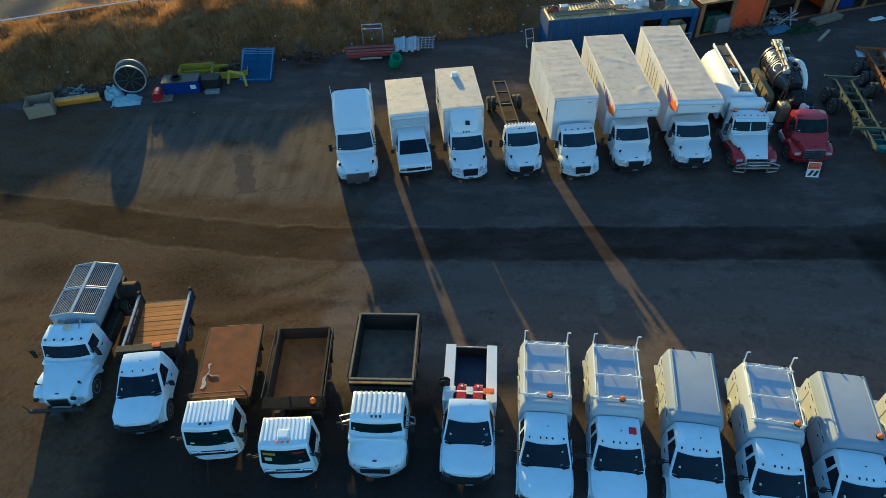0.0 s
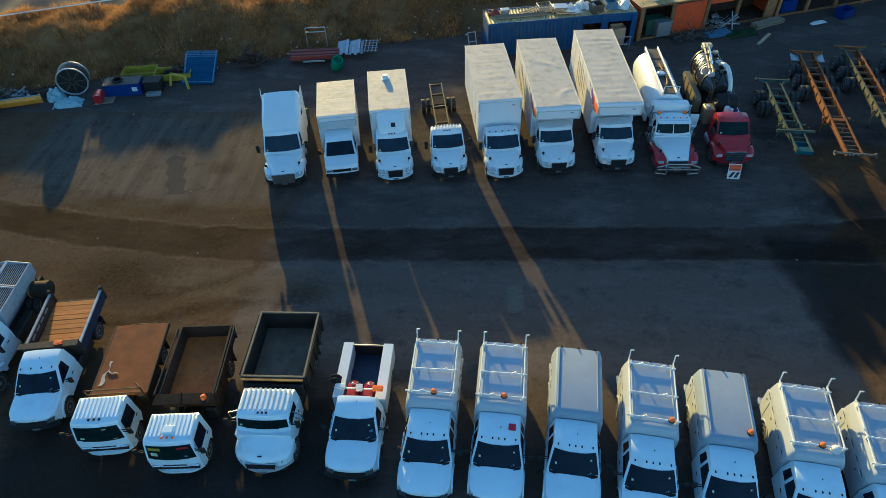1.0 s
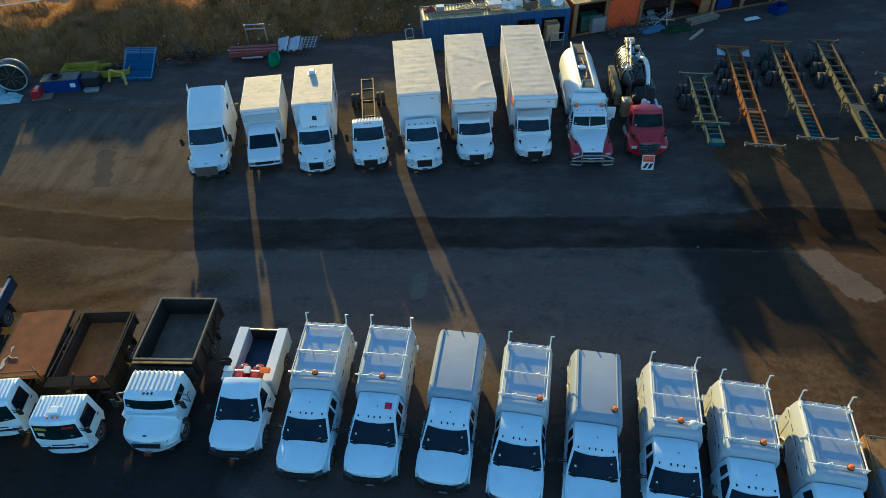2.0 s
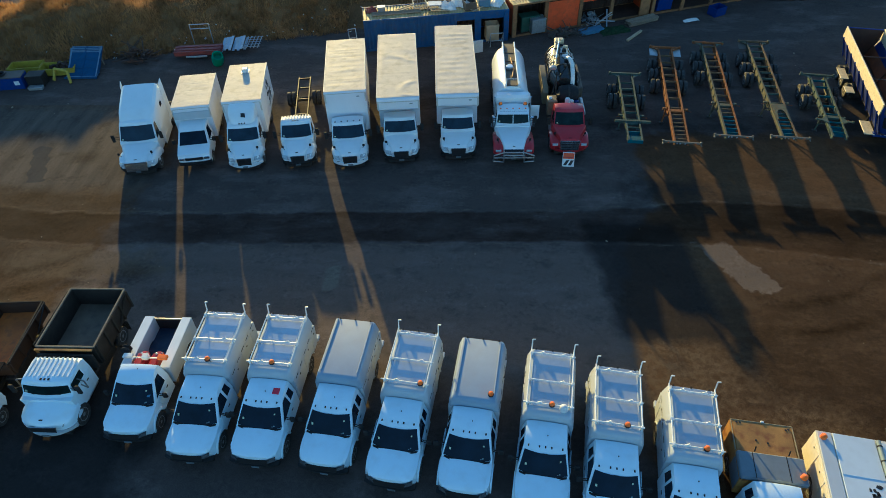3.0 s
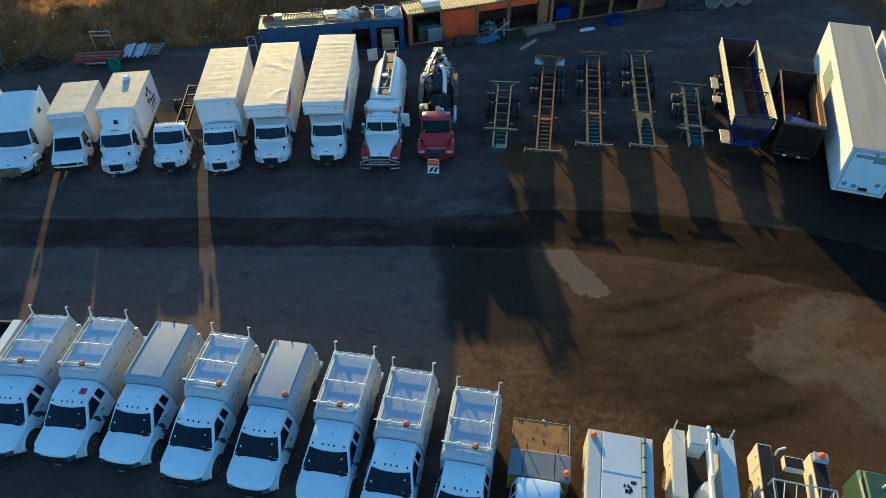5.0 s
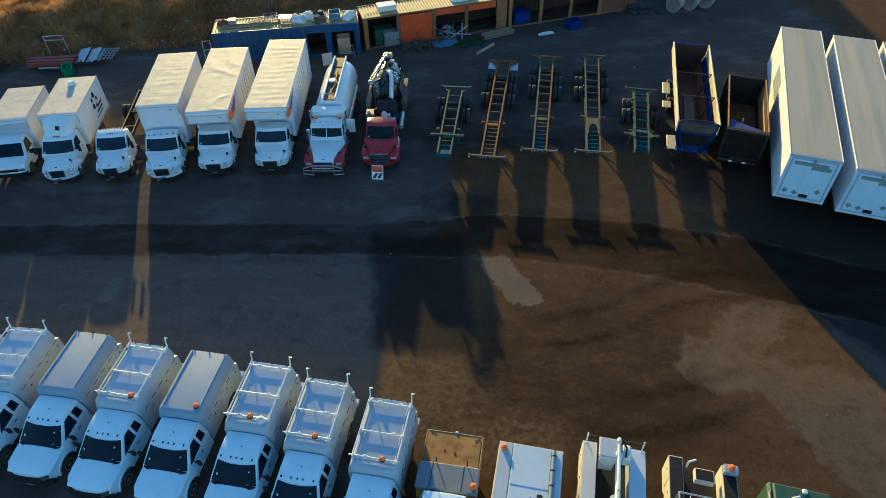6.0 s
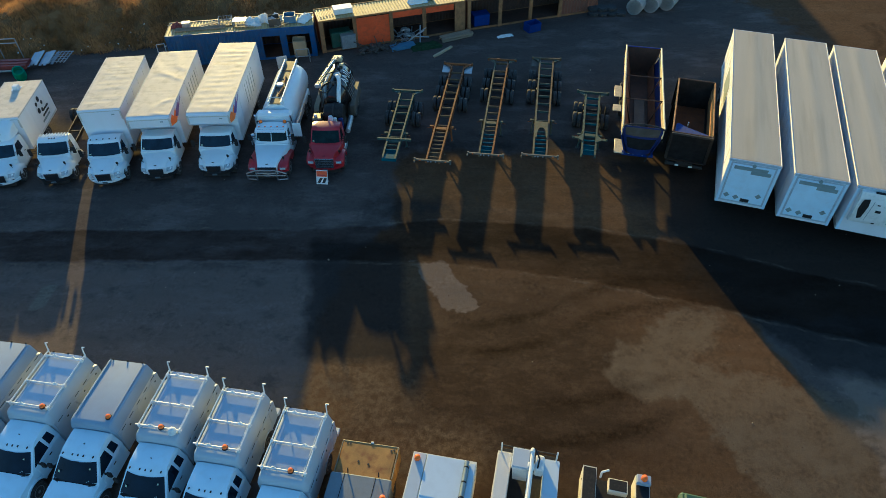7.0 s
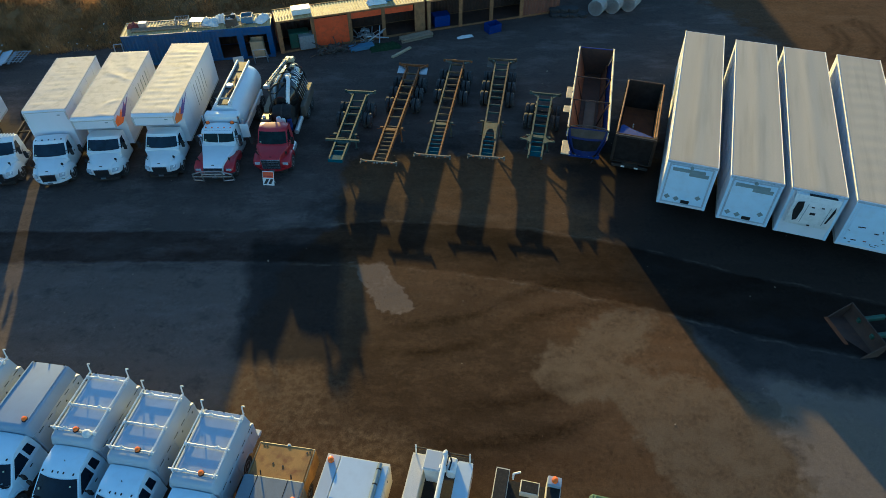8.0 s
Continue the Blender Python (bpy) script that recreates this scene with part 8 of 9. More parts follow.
def junk(label, material, w, d, h, seed, n=22):
    """A tangle of bars and castings, each piece by itself."""
    rnd = random.Random(seed)
    e = empty("scrap_pile", label, "scrap")
    for k in range(n):
        r = rnd.random() ** 0.6
        a = rnd.uniform(0, 6.28)
        x, y = 0.5 * w * r * math.cos(a), 0.5 * d * r * math.sin(a)
        z = h * (1 - r) * rnd.uniform(0.2, 0.9)
        bm = bmesh.new()
        if k % 3:
            l = rnd.uniform(0.2, 0.5) * w
            dx, dy, dz = math.cos(a * 3.1), math.sin(a * 3.1), rnd.uniform(-0.15, 0.7)
            tube(bm, (x, y, max(0.03, z)), (x + l * dx, y + l * dy, max(0.03, z + l * dz)), rnd.uniform(0.02, 0.06), 6)
            part("bar", bm, material, e)
        else:
            c = rnd.uniform(0.12, 0.32)
            box(bm, 0, 0, 0, c * rnd.uniform(0.8, 2.2), c, c * rnd.uniform(0.4, 1.0), 0.02, pose(x, y, max(z, 0.05) + c * 0.3, rnd.uniform(-35, 35), rnd.uniform(-35, 35), rnd.uniform(0, 180)))
            part("casting", bm, material, e)
    return e


def heap(name, label, category, material, w, d, h, seed, n=22):
    """A crumpled sheet or sack heap."""
    bm = bmesh.new()
    rows = []
    for j in range(n + 1):
        row = []
        for i in range(n + 1):
            u, v = 2 * i / n - 1, 2 * j / n - 1
            f = max(0.0, 1 - (abs(u) ** 2.6 + abs(v) ** 2.6))
            p = Vector((u * 2.1 + seed, v * 2.1, seed * 0.37))
            z = h * f ** 0.5 * (0.62 + 0.75 * noise.noise(p) + 0.25 * abs(noise.noise(p * 3.1)))
            row.append(bm.verts.new((u * w / 2 * (1 + 0.12 * noise.noise(p * 1.7)), v * d / 2 * (1 + 0.12 * noise.noise(p * 1.9 + Vector((3, 1, 0)))), max(0.0, z))))
        rows.append(row)
    for j in range(n):
        for i in range(n):
            bm.faces.new((rows[j][i], rows[j][i + 1], rows[j + 1][i + 1], rows[j + 1][i]))
    return tagged(part(name, bm, material, smooth=50), label, category)


# things on the container roofs
on_row(heap("red_sack", "small red and black bundle on a container roof", "bundle", RED_DULL, 0.9, 0.6, 0.4, 3), 0.7, 1.6, 2.52)
on_row(crate("grey metal case on a container roof", 0.6, 0.45, 0.35, STEEL), 1.5, 1.5, 2.52)
lp = empty("pole_bundle", "bundle of grey poles on a container roof", "poles")
for k in range(5):
    part("pole", T(((-1.9, 0.12 * k, 0.05), (1.9, 0.12 * k + 0.05, 0.05)), r=0.05, seg=6), WOOD_GREY, lp)
on_row(lp, 2.6, 0.7, 2.52)
for k, (x, y, r) in enumerate(((3.3, 1.4, 20), (6.0, 0.6, -12), (9.0, 0.5, 35), (12.4, 0.7, 8))):
    on_row(loose_timber(), x, y, 2.56, r)
on_row(wire_basket("empty wire mesh basket on a container roof", 1.0, 0.8, 0.5), 4.5, 1.5, 2.52, 4)
on_row(wire_basket("wire mesh basket with a grey lid on a container roof", 1.0, 0.8, 0.4, True), 5.6, 1.2, 2.52, -6)
for k, (x, y, w, s) in enumerate([(6.6, 1.1, 1.3, 5), (7.5, 1.7, 1.1, 6), (8.2, 1.5, 1.3, 7), (10.6, 1.3, 1.4, 9)]):
    on_row(heap("sack", "crumpled white sacks piled on a container roof", "sacks", PLASTIC_WHITE, w, 0.9, 0.55, s), x, y, 2.52, 20 * k)
on_row(crate("open dark crate on a container roof", 0.9, 0.9, 0.6, STEEL_DARK, open_top=True), 8.3, 0.8, 2.52, 8)
on_row(crate("teal open crate on a container roof", 0.9, 0.9, 0.55, BLUE_PALE, open_top=True), 9.5, 1.2, 2.52)
on_row(crate("white chest with flat lid on a container roof", 1.5, 0.9, 0.4, PLASTIC_WHITE), 13.7, 1.2, 2.64)
on_row(heap("sack", "crumpled white sacks piled on a container roof", "sacks", PLASTIC_WHITE, 1.6, 0.9, 0.4, 31), 19.9, 1.1, 2.64)
on_row(crate("small teal crate on a container roof", 0.7, 0.6, 0.35, BLUE_PALE), 20.9, 1.3, 2.64, 12)
# things in and before the bays
on_row(crate("blue plastic bin in a storage bay", 1.4, 1.0, 0.9, BLUE), 25.3, 0.7, 0.17)
on_row(crate("blue plastic bin before the storage bays", 1.2, 0.9, 0.7, BLUE, open_top=True), 29.2, -1.6, 0.0, 12)
on_row(crate("green steel bin in a storage bay", 1.6, 0.9, 1.2, CONT_GREEN), 13.2, 0.7, 0.17)
on_row(crate("wire cage of grey scrap in a storage bay", 1.2, 0.9, 1.1, STEEL), 13.7, 0.2, 0.17)
on_row(crate("wooden pallet box in a storage opening", 1.0, 0.9, 1.3, PLY, open_top=True), 10.0, 0.2, 0.17)
on_row(junk("dark tangle of scrap before the storage bays", STEEL_DARK, 2.6, 1.4, 0.7, 41, 50), 15.6, -0.9, 0)
on_row(junk("grey tangle of metal scrap before the storage bays", STEEL, 1.9, 1.2, 1.0, 42, 40), 18.6, 0.4, 0.0)
tang = part("pipe_scrap", T(((-0.9, 0, 0.1), (0.9, 0.5, 0.9)), ((-0.6, 0.4, 0.1), (0.5, -0.2, 1.0)), ((-0.8, 0.3, 0.5), (1.0, 0.1, 0.2)), ((0.1, -0.3, 0.05), (0.4, 0.6, 1.1)), r=0.05), STEEL)
on_row(tagged(tang, "leaning grey steel pipes and brackets", "pipes"), 19.4, -0.5, 0.0)
on_row(crate("blue steel tray on the ground", 2.0, 0.7, 0.25, BLUE_PALE), 17.9, -1.2, 0.0, 4)
on_row(heap("green_net", "heap of dark green netting on the ground", "netting", NET_GREEN, 2.6, 1.2, 0.35, 44), 19.8, -1.6, 0.0)
pk = empty("plank_stack", "low stack of weathered planks on the asphalt", "planks")
for k in range(8):
    part("plank", B(0.05 * (k % 3), -0.3 + 0.2 * (k % 4), 0.09 + 0.18 * (k // 4), 2.8, 0.18, 0.14, 0.015), WOOD_GREY, pk)
on_row(pk, 22.6, -0.9, 0.0, 8)
on_row(tagged(part("timber_beam", B(0, 0, 0.08, 2.2, 0.22, 0.16, 0.02), PLY), "loose pale timber beam on the asphalt", "beam"), 20.8, -3.0, 0.0, 32)
on_row(heap("wire_coil", "tangle of white wire on the asphalt", "wire", PLASTIC_WHITE, 1.4, 0.5, 0.12, 46), 26.6, -1.9, 0.0)
hc = part("hand_cart", T(((-0.3, 0, 0.1), (-0.3, 0.5, 1.2)), ((0.3, 0, 0.1), (0.3, 0.5, 1.2)), ((-0.3, 0.5, 1.2), (0.3, 0.5, 1.2)), ((-0.3, 0.2, 0.6), (0.3, 0.2, 0.6)), ((-0.35, -0.3, 0.1), (-0.35, 0.1, 0.1)), ((0.35, -0.3, 0.1), (0.35, 0.1, 0.1)), r=0.04), STEEL)
on_row(tagged(hc, "tubular steel hand cart beside a blue container", "hand cart"), -0.9, 1.2, 0.0, 10)
hc2 = part("steel_stand", T(((-0.5, 0, 0.0), (-0.5, 0, 1.1)), ((0.5, 0, 0.0), (0.5, 0, 1.1)), ((-0.5, 0, 1.1), (0.5, 0, 1.1)), r=0.04), STEEL)
part("cross_bar", T(((-0.5, 0, 0.5), (0.5, 0, 0.5)), r=0.04), STEEL, hc2)
for s in (-1, 1):
    part("brace", T(((0.5 * s, 0.8, 0), (0.5 * s, 0, 1.0)), r=0.04), STEEL, hc2)
on_row(tagged(hc2, "grey tubular steel stand before a container", "stand"), 10.2, -0.9, 0.0)
on_row(tagged(part("white_board", B(0, 0, 0.5, 0.8, 0.06, 1.0, 0.01), PLASTIC_WHITE), "white board standing behind the tanker", "board"), 8.6, -1.6, 0.0, 10)
# tyres and pipes at the far end
for k in range(7):
    ty = part("tyre", lathe([(0.30, -0.12), (0.46, -0.14), (0.5, -0.06), (0.5, 0.06), (0.46, 0.14), (0.30, 0.12)], 18, "z", (0, 0, 0.14)), RUBBER)
    tagged(ty, "worn black truck tyre lying in a pile", "tyre", "piled tyres")
    ty.matrix_basis = pose(39.0 + 0.8 * (k % 4), 54.2 + 0.4 * (k // 4), 0.28 * (k // 4), 0, 0, 10 * k)
for k in range(3):
    cp = part("concrete_pipe", lathe([(0.55, -0.9), (0.68, -0.9), (0.68, 0.9), (0.55, 0.9), (0.55, -0.9)], 22, "y", (0, 0, 0.68)), CONCRETE)
    tagged(cp, "short grey concrete pipe section lying on the ground", "concrete pipe", "concrete pipes")
    cp.matrix_basis = pose(42.9 + 1.5 * k, 54.9 + 0.45 * k, 0, 0, 0, -30)

# ---- things along the grass edge ----
def cable_reel():
    e = empty("cable_reel", "large steel cable reel standing on its rim", "cable reel")
    R = 1.05
    for s in (-1, 1):
        fl = part("flange", lathe([(R * 0.90, s * 0.42), (R * 0.97, s * 0.42), (R, s * 0.45), (R, s * 0.50), (R * 0.95, s * 0.52), (R * 0.90, s * 0.47), (R * 0.90, s * 0.42)], 36, "y", (0, 0, R)), STEEL, e)
        part("flange_face", lathe([(0.12, s * 0.43), (R * 0.93, s * 0.43), (R * 0.93, s * 0.46), (0.12, s * 0.46)], 36, "y", (0, 0, R)), BLACK, fl)
        for k in range(8):
            a = k * math.pi / 4
            part("spoke", T(((0.15 * math.cos(a), s * 0.49, R + 0.15 * math.sin(a)), (0.9 * math.cos(a), s * 0.49, R + 0.9 * math.sin(a))), r=0.03, seg=6), STEEL_DARK, fl)
    part("drum", lathe([(0.6, -0.42), (0.6, 0.42)], 28, "y", (0, 0, R)), BLACK, e)
    return e


def place(ob, x, y, z=0.0, rz=0, rx=0, ry=0):
    ob.matrix_basis = pose(x, y, z, rx, ry, rz)
    return ob


place(cable_reel(), -24.9, 39.3, 0, 18)
place(crate("weathered open box bucket of rubble", 1.7, 1.6, 0.9, WOOD_GREY, open_top=True), -30.3, 36.4, 0, 22)
place(heap("rubble", "heap of pale rubble inside an open box", "rubble", CONCRETE, 1.4, 1.3, 0.6, 51), -30.3, 36.4, 0.06, 22)
pl = empty("snow_plow", "yellow-orange snow plow blade lying on the ground", "plow blade")
part("blade", prism([(0.20, 0.0), (0.05, 0.2), (0.0, 0.42), (0.10, 0.62), (0.16, 0.62), (0.07, 0.42), (0.12, 0.2), (0.27, 0.0)], 1.45, None, 2), PLOW, pl)
part("top_edge", B(0, 0.14, 0.64, 2.9, 0.10, 0.06, 0.02), DECAL_GREY, pl)
for k in range(5):
    part("rib", B(-1.3 + 0.65 * k, 0.3, 0.3, 0.06, 0.4, 0.55, 0.01), PLOW, pl)
place(pl, -28.1, 37.2, 0, 17)
for k, (x, y, m) in enumerate([(-30.0, 38.5, STEEL_DARK), (-28.7, 38.5, STEEL), (-27.2, 38.7, RUST_DARK), (-29.3, 37.8, STEEL_DARK)]):
    place(junk("dark machine scrap in dry grass", m, 1.7, 1.2, 0.9, 60 + k), x, y, 0.02, 25 * k)
place(heap("crumpled_tarp", "crumpled pale blue tarpaulin on the asphalt", "tarpaulin", TARP, 2.0, 1.3, 0.42, 71), -24.9, 37.7, 0, 10)
place(heap("crumpled_tarp", "crumpled pale blue tarpaulin on the asphalt", "tarpaulin", TARP, 1.2, 1.2, 0.7, 72), -26.2, 38.5, 0, 40)
dr = empty("red_drum", "red steel drum lying on a board", "drum")
part("drum_body", lathe([(0.05, -0.45), (0.32, -0.44), (0.33, 0.0), (0.32, 0.44), (0.05, 0.45)], 18, "y", (0, 0, 0.38)), RED, dr)
part("drum_ring", lathe([(0.33, -0.16), (0.35, -0.15), (0.35, -0.13), (0.33, -0.12)], 18, "y", (0, 0, 0.38)), RED, dr)
part("board", B(0.3, 0, 0.03, 1.3, 0.9, 0.05, 0.01), WOOD_GREY, dr)
place(dr, -22.7, 38.0, 0, 12)
bt = empty("blue_tool_box", "blue steel tool box with pale lid", "tool box")
part("body", B(0, 0, 0.45, 2.5, 1.1, 0.9, 0.03), BLUE, bt)
part("lid", B(0, 0, 0.93, 2.54, 1.14, 0.06, 0.02), STEEL_DARK, bt)
part("label_plate", B(0.85, -0.56, 0.5, 0.36, 0.02, 0.3), PLASTIC_WHITE, bt)
part("hose_coil", lathe([(0.30, -0.08), (0.40, 0.0), (0.30, 0.08), (0.22, 0.0), (0.30, -0.08)], 18, "z", (-0.3, 0, 1.04)), BLACK, bt)
place(bt, -21.3, 39.2, 0, 9)
place(crate("black crate with dark lid beside a tool box", 1.2, 0.9, 0.8, BLACK, BLACK), -19.3, 39.6, 0, 6)
place(crate("grey low metal tray on the asphalt", 1.0, 0.4, 0.2, STEEL), -19.1, 38.8, 0, 6)
for x, y, w in ((-21.0, 41.3, 2.4), (-18.4, 41.2, 2.6)):
    place(crate("yellow-green steel scrap bin half in the grass", w, 1.2, 0.55, YELLOW, open_top=True), x, y, 0.1, 8)
for x, y, s in ((-18.6, 41.3, 81), (-18.0, 41.5, 82)):
    place(junk("brown scrap heaped inside a bin", RUST_DARK, 1.7, 0.9, 0.7, s), x, y, 0.18, 0)
place(junk("dark scrap beside a cable reel", STEEL_DARK, 1.3, 1.0, 0.8, 83), -22.6, 40.3, 0.02, 0)
yb = part("bent_frame", T(((-0.7, 0, 0.05), (-0.6, 0.5, 0.75)), ((-0.6, 0.5, 0.75), (0.5, 0.2, 0.7)), ((0.5, 0.2, 0.7), (0.8, -0.4, 0.05)), r=0.10, seg=8), YELLOW)
place(tagged(yb, "bent yellow steel frame lying on the asphalt", "steel frame"), -17.6, 39.9, 0.05, 0)
ps = empty("panel_stack", "blue steel panels leaning back in a stack", "panel stack")
for k in range(4):
    bm = bmesh.new()
    m = pose(0.04 * (k % 2), 0.16 * k, 0.05 + 0.02 * k, 30 + 1.5 * k, 0, 1.0 * (k % 3 - 1))
    box(bm, 0, 1.12, 0, 2.35, 2.24, 0.06, 0.01, m)
    pn = part("panel", bm, PANEL_BLUE, ps)
    ribs = [(x, 1.12, 0.08, 2.24) for x in (-1.1, 0.0, 1.1)] + [(0, y, 2.35, 0.06) for y in (0.06, 0.8, 1.5, 2.18)]
    for i, (x, y, w, h) in enumerate(ribs):
        bm = bmesh.new()
        box(bm, x, y, 0.045 - 0.002 * (i > 2), w, h, 0.036, 0.0, m)
        part("rib", bm, PANEL_EDGE if i in (0, 2, 3, 6) else PANEL_BLUE, pn)
part("prop", T(((-0.9, 2.1, 0.0), (-0.9, 2.0, 1.0)), ((0.9, 2.1, 0.0), (0.9, 2.0, 1.0)), r=0.05), WOOD_GREY, ps)
part("ground_rail", B(0, -0.12, 0.08, 2.5, 0.14, 0.14, 0.02), PANEL_BLUE, ps)
place(ps, -16.45, 40.45, 0.0, 2)
place(junk("heap of rusty brown metal in dead grass", RUST_DARK, 3.2, 2.0, 1.0, 91, 60), -13.2, 43.4, 0.02, 0)
rb = empty("beam_stack", "stack of rusty red steel beams", "beam stack")
for k in range(5):
    part("beam", B(0, -0.5 + 0.25 * k, 0.2 + 0.05 * (k % 2), 3.6, 0.18, 0.34, 0.02), RED_DULL, rb)
part("support", B(0, -0.9, 0.1, 1.6, 0.12, 0.12, 0.02), STEEL, rb)
place(rb, -8.4, 43.9, 0.3, 6)
gf = part("gate_frame", T(((-0.75, 0, 0), (-0.75, 0, 1.6)), ((0.75, 0, 0), (0.75, 0, 1.6)), ((-0.75, 0, 1.6), (0.75, 0, 1.6)), ((-0.75, 0, 1.25), (0.75, 0, 1.25)), r=0.04), STEEL)
place(tagged(gf, "standing tubular metal frame in dry grass", "metal frame"), -8.4, 45.2, 0.4, 6)
sp = empty("sheet_stack", "pile of silvery metal sheets in the grass", "metal sheets")
for k in range(9):
    part("sheet", B(-0.9 + 0.22 * k, 0.06 * (k % 3), 0.22 + 0.05 * (k % 4), 0.2, 1.9 - 0.15 * (k % 3), 0.04), STEEL if k % 2 else SCREEN, sp)
place(sp, -5.8, 44.9, 0.25, 4, 8)
sc = part("lattice_sheet", T(*[((0.28 * k, -0.9, 0.1), (0.28 * k + 0.1, 0.9, 0.2)) for k in range(5)], *[((-0.1, -0.8 + 0.4 * k, 0.16), (1.3, -0.8 + 0.4 * k, 0.18)) for k in range(5)], r=0.03, seg=6), STEEL)
place(tagged(sc, "lattice of grey scaffold bars in the grass", "scaffold bars"), -5.0, 45.0, 0.45, 4)
gb = empty("green_barrel", "green plastic barrel tipped on its side", "barrel")
part("barrel_body", lathe([(0.05, -0.5), (0.38, -0.5), (0.44, -0.2), (0.44, 0.25), (0.40, 0.5), (0.33, 0.5), (0.30, 0.1), (0.05, 0.08)], 20, "z", (0, 0, 0.5)), GREEN_PLASTIC, gb)
place(gb, -6.6, 42.6, 0.1, 20, 30, 10)

# ---- small things in the yard ----
sg = empty("warning_sign", "orange and white warning sign panel leaning on a stand", "road sign")
part("panel", B(0, 0, 0.48, 0.72, 0.03, 0.9, 0.01), PLASTIC_WHITE, sg)
part("orange_field", B(0, -0.02, 0.70, 0.66, 0.012, 0.36), CONT_ORANGE, sg)
for k in range(2):
    part("arrow_bar", plate([(-0.30 + 0.30 * k, -0.026, 0.12), (-0.12 + 0.30 * k, -0.026, 0.12), (0.06 + 0.26 * k, -0.026, 0.44), (-0.12 + 0.26 * k, -0.026, 0.44)], 0.006), INK, sg)
part("arrow_bar", B(0, -0.03, 0.62, 0.5, 0.01, 0.07), RED, sg)
for s in (-1, 1):
    part("leg", T(((s * 0.3, 0.02, 0.4), (s * 0.36, 0.45, 0.0)), r=0.02, seg=6), STEEL, sg)
place(sg, 18.95, 29.75, 0, -4, -22)
rnd = random.Random(17)
bm = bmesh.new()
for k in range(150):
    x, y = rnd.uniform(-32, 50), rnd.uniform(13, 46)
    if np.interp(x, EDGE_X, EDGE_Y) < y + 0.5:
        continue
    s = rnd.uniform(0.025, 0.06) if k > 4 else rnd.uniform(0.08, 0.12)
    box(bm, 0, 0, 0, s, s * rnd.uniform(0.6, 1.5), s * 0.6, s * 0.18, pose(x, y, ground_z(x, y) + s * 0.2, rnd.uniform(-20, 20), rnd.uniform(-20, 20), rnd.uniform(0, 180)))
tagged(part("loose_stones", bm, WOOD_GREY), "scattered pale stones and litter on the yard", "stones", kind="stuff")
bm = bmesh.new()
for k in range(70):
    x = rnd.uniform(-34, 4)
    y = float(np.interp(x, EDGE_X, EDGE_Y)) + rnd.uniform(-0.8, 2.2)
    s = rnd.uniform(0.04, 0.11)
    box(bm, 0, 0, 0, s, s * rnd.uniform(0.6, 1.8), s * 0.5, 0, pose(x, y, float(sheet_z(x, y)) + 0.2, rnd.uniform(-40, 40), rnd.uniform(-40, 40), rnd.uniform(0, 180)))
tagged(part("litter", bm, PLASTIC_WHITE), "scraps of white litter caught in the grass", "litter", kind="stuff")

# clods and lumps of earth on the bare dirt
CLOD = mat("earth_clods", (0.060, 0.036, 0.015), 0.95, vary=0.4, scale=8, spec=0.05)
bm = bmesh.new()
for k in range(900):
    if k % 3 == 0:
        cx, cy = (rnd.uniform(23.5, 42), rnd.uniform(9, 22.5)) if k % 2 else (rnd.uniform(-30, -6), rnd.uniform(15, 22.5))
    x, y = cx + rnd.gauss(0, 0.7), cy + rnd.gauss(0, 0.45)
    s = rnd.choice((0.014, 0.016, 0.02, 0.024, 0.03))
    box(bm, 0, 0, 0, s * rnd.uniform(0.8, 2.6), s, s * 0.5, 0, pose(x, y, ground_z(x, y) + s * 0.05, rnd.uniform(-30, 30), rnd.uniform(-30, 30), rnd.uniform(0, 180)))
tagged(part("earth_clods", bm, CLOD), "small clods of brown earth on bare dirt", "earth", kind="stuff")

# loader bucket at the end of the yard
lb = empty("loader_bucket", "rusty grey loader bucket on the ground", "loader bucket")
part("bucket_shell", prism([(0, 0.05), (0.1, 0.0), (0.9, 0.05), (1.1, 0.5), (1.0, 1.0), (0.94, 1.0), (1.02, 0.5), (0.85, 0.12), (0.1, 0.06)], 1.3, None, 2), RUST_DARK, lb)
for s in (-1, 1):
    part("side_plate", prism([(0.0, 0.02), (0.9, 0.05), (1.1, 0.5), (1.0, 1.0)], 0.03, lambda x, y, z: (x + s * 1.29, y, z), 1), RUST_DARK, lb)
part("cutting_edge", B(0, 0.0, 0.05, 2.64, 0.2, 0.05, 0.01), RUST, lb)
part("lift_arm", B(0.5, 1.6, 0.6, 0.2, 1.4, 0.25, 0.03), CONT_GREEN, lb)
part("lift_arm", B(-0.5, 1.6, 0.6, 0.2, 1.4, 0.25, 0.03), CONT_GREEN, lb)
place(lb, 49.1, 18.45, 0, -80)

# green covered load past the near row
gt = empty("green_truck_body", "dark green truck body with white cap light", "truck")
part("body", B(0, 1.5, 1.1, 2.2, 3.4, 1.4, 0.1), CONT_GREEN, gt)
part("cap", B(0, 1.5, 1.86, 1.9, 3.2, 0.14, 0.06), CONT_GREEN, gt)
part("cap_light", B(0.1, 2.95, 1.98, 0.16, 0.16, 0.12, 0.02), PLASTIC_WHITE, gt)
for s in (-1, 1):
    for y in (0.5, 2.5):
        wheel(gt, s * 0.95, y, 0.42, 0.26, RIM_DARK)
place(gt, 36.0, 6.25, ground_z(36, 7), -12)


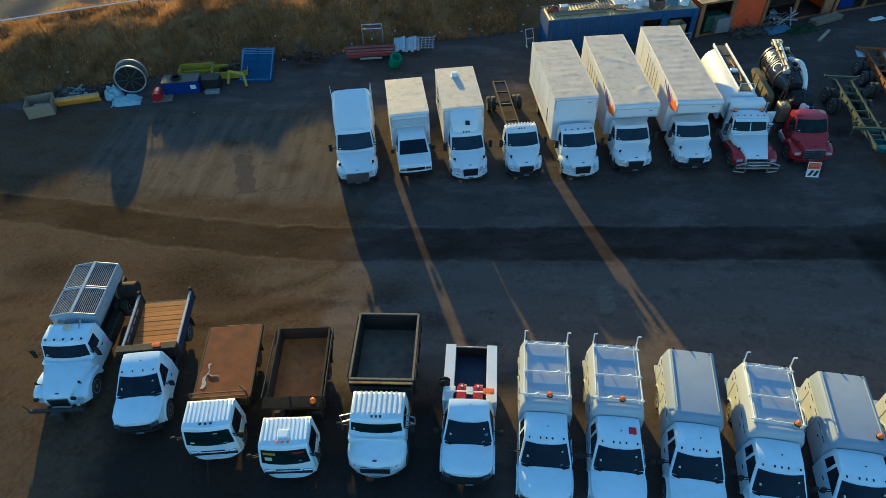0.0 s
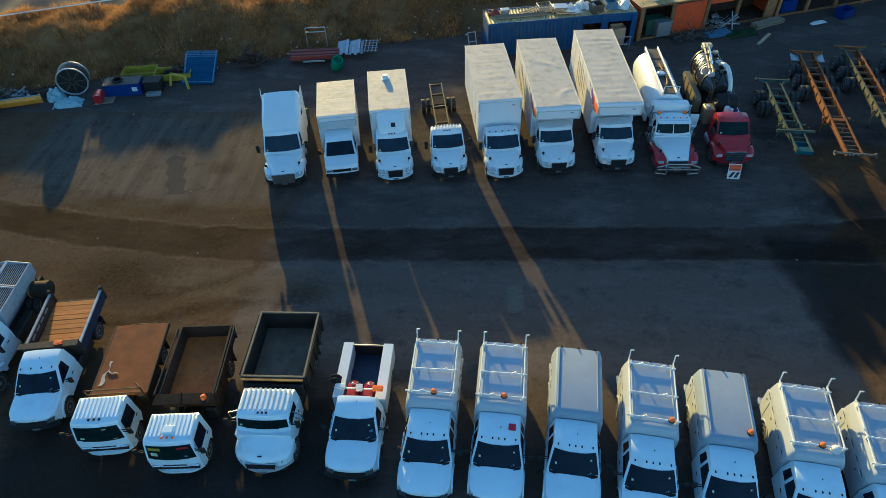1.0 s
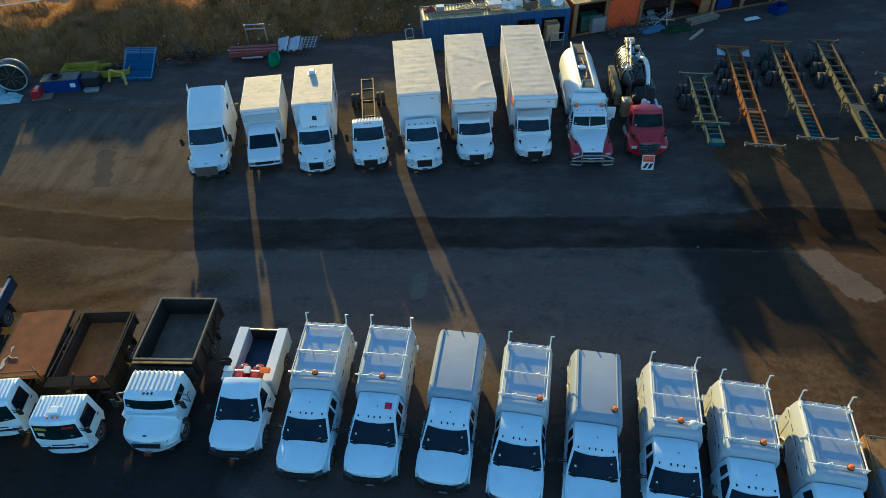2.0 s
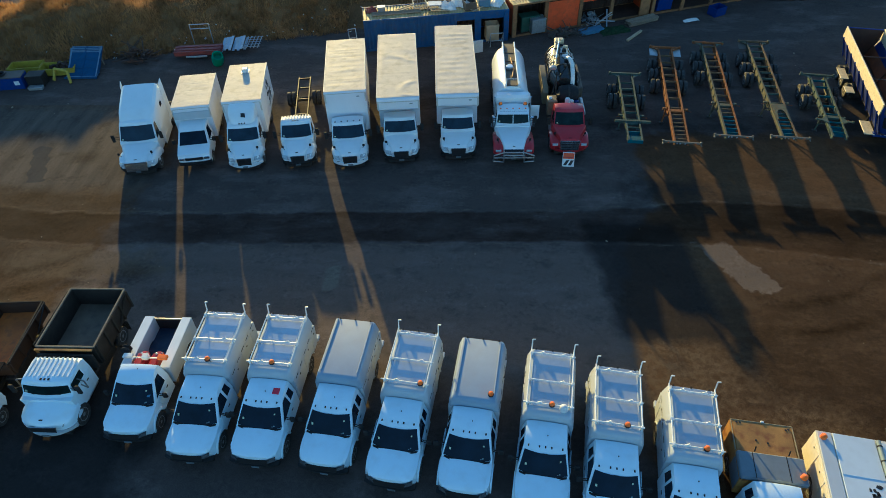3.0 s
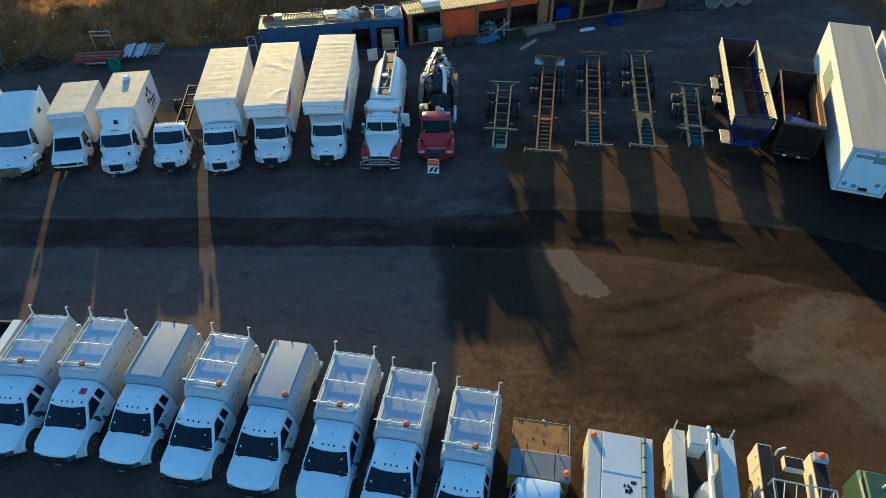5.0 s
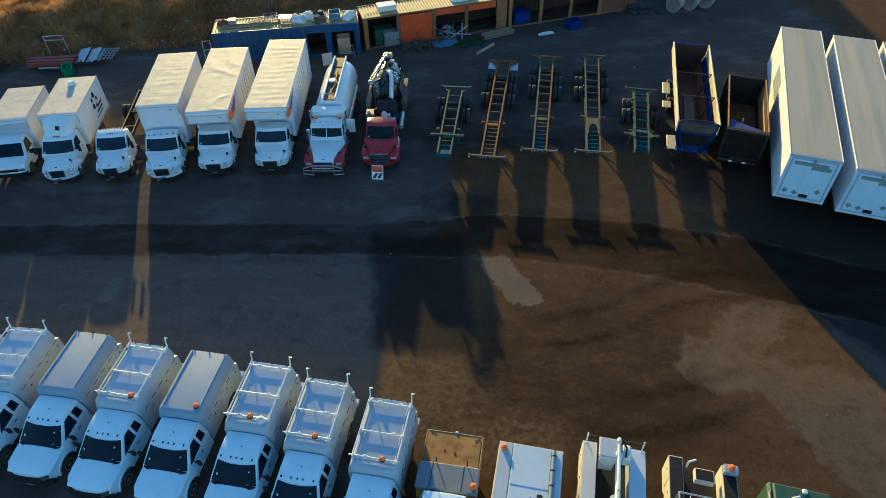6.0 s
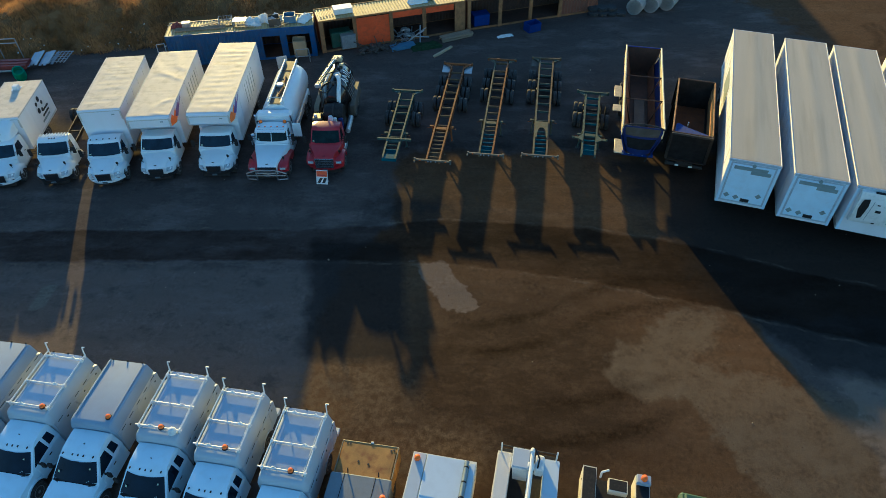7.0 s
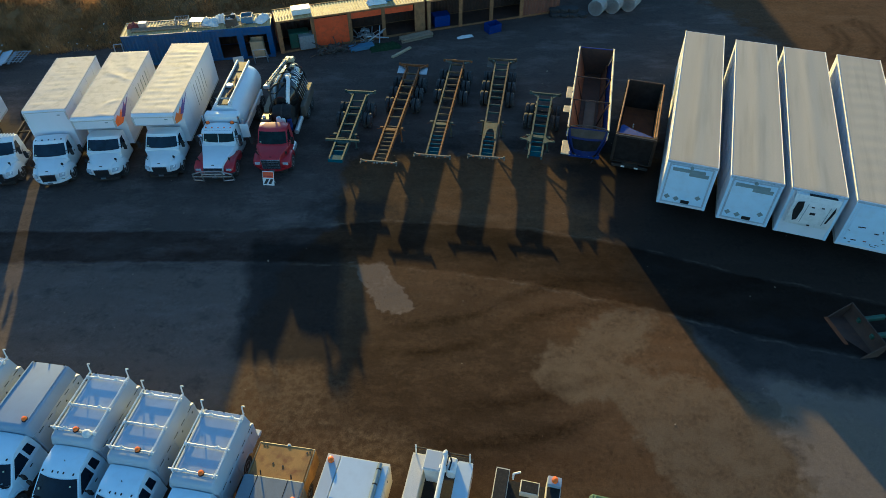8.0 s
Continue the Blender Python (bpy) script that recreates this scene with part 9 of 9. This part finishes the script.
# ---- guard cable by the road ----
gc = empty("guard_rail", "long pale guard rail between dry grass and a road", "guard rail", kind="structure")
ga, gb2 = Vector((-44, 41.7, 0)), Vector((-14, 52.9, 0))
rail = part("rail", T(*[(ga.lerp(gb2, k / 8) + Vector((0, 0, 2.75)), ga.lerp(gb2, (k + 1) / 8) + Vector((0, 0, 2.75))) for k in range(8)], r=0.05, seg=6), PLASTIC_WHITE, gc)
for k in range(13):
    p = ga.lerp(gb2, k / 12)
    part("post", T(((p.x, p.y, 1.9), (p.x, p.y, 2.75)), r=0.05, seg=6), WOOD_GREY, gc)


# ---- dry grass on the bank ----
GRASS = mat("dry_grass", (0.46, 0.262, 0.102), 0.95, vary=0.5, scale=0.35, fine=3.0, dirt=0.7, dirt_color=(0.085, 0.058, 0.026), spec=0.1)
gn = GRASS.node_tree
leaf = gn.nodes.new("ShaderNodeBsdfTranslucent")
leaf_mix = gn.nodes.new("ShaderNodeMixShader")
leaf_mix.inputs[0].default_value = 0.45
gn.links.new(gn.nodes["Principled BSDF"].inputs["Base Color"].links[0].from_socket, leaf.inputs["Color"])
gn.links.new(gn.nodes["Principled BSDF"].outputs[0], leaf_mix.inputs[1])
gn.links.new(leaf.outputs[0], leaf_mix.inputs[2])
gn.links.new(leaf_mix.outputs[0], gn.nodes["Material Output"].inputs["Surface"])
rs = np.random.RandomState(11)
N = 52000
gx = rs.uniform(-46, 34, N)
gd = rs.uniform(-0.5, 15, N)
gy = np.interp(gx, EDGE_X, EDGE_Y) + gd
keep = (np.abs(gy - (50.6 + 0.372 * (gx + 36.7))) > 4.6) | (gx > -14)
keep &= ~((gx > 2.5) & (gd < 2.6))
gx, gy, gd = gx[keep], gy[keep], gd[keep]
gz = sheet_z(gx, gy)
clump = 0.5 + 0.5 * np.sin(gx * 1.7 + np.sin(gy * 1.3)) * np.sin(gy * 1.1 + 0.7 * np.sin(gx))
verts, faces = [], []
for x, y, z, c in zip(gx, gy, gz, clump):
    h = (0.16 + 0.42 * c) * rs.uniform(0.6, 1.4)
    for k in range(4):
        a = rs.uniform(0, math.pi * 2)
        dx, dy = math.cos(a), math.sin(a)
        w = rs.uniform(0.012, 0.032)
        lean = rs.uniform(0.3, 1.0) * h
        ox, oy = x + rs.uniform(-0.15, 0.15), y + rs.uniform(-0.15, 0.15)
        i = len(verts)
        verts += [(ox - dy * w, oy + dx * w, z - 0.05), (ox + dy * w, oy - dx * w, z - 0.05), (ox + dx * lean, oy + dy * lean, z + h)]
        faces.append((i, i + 1, i + 2))
me = bpy.data.meshes.new("dry_grass")
me.from_pydata(verts, [], faces)
me.materials.append(GRASS)
tagged(new("dry_grass", me), "tall dry golden grass covering the bank", "grass", kind="stuff")
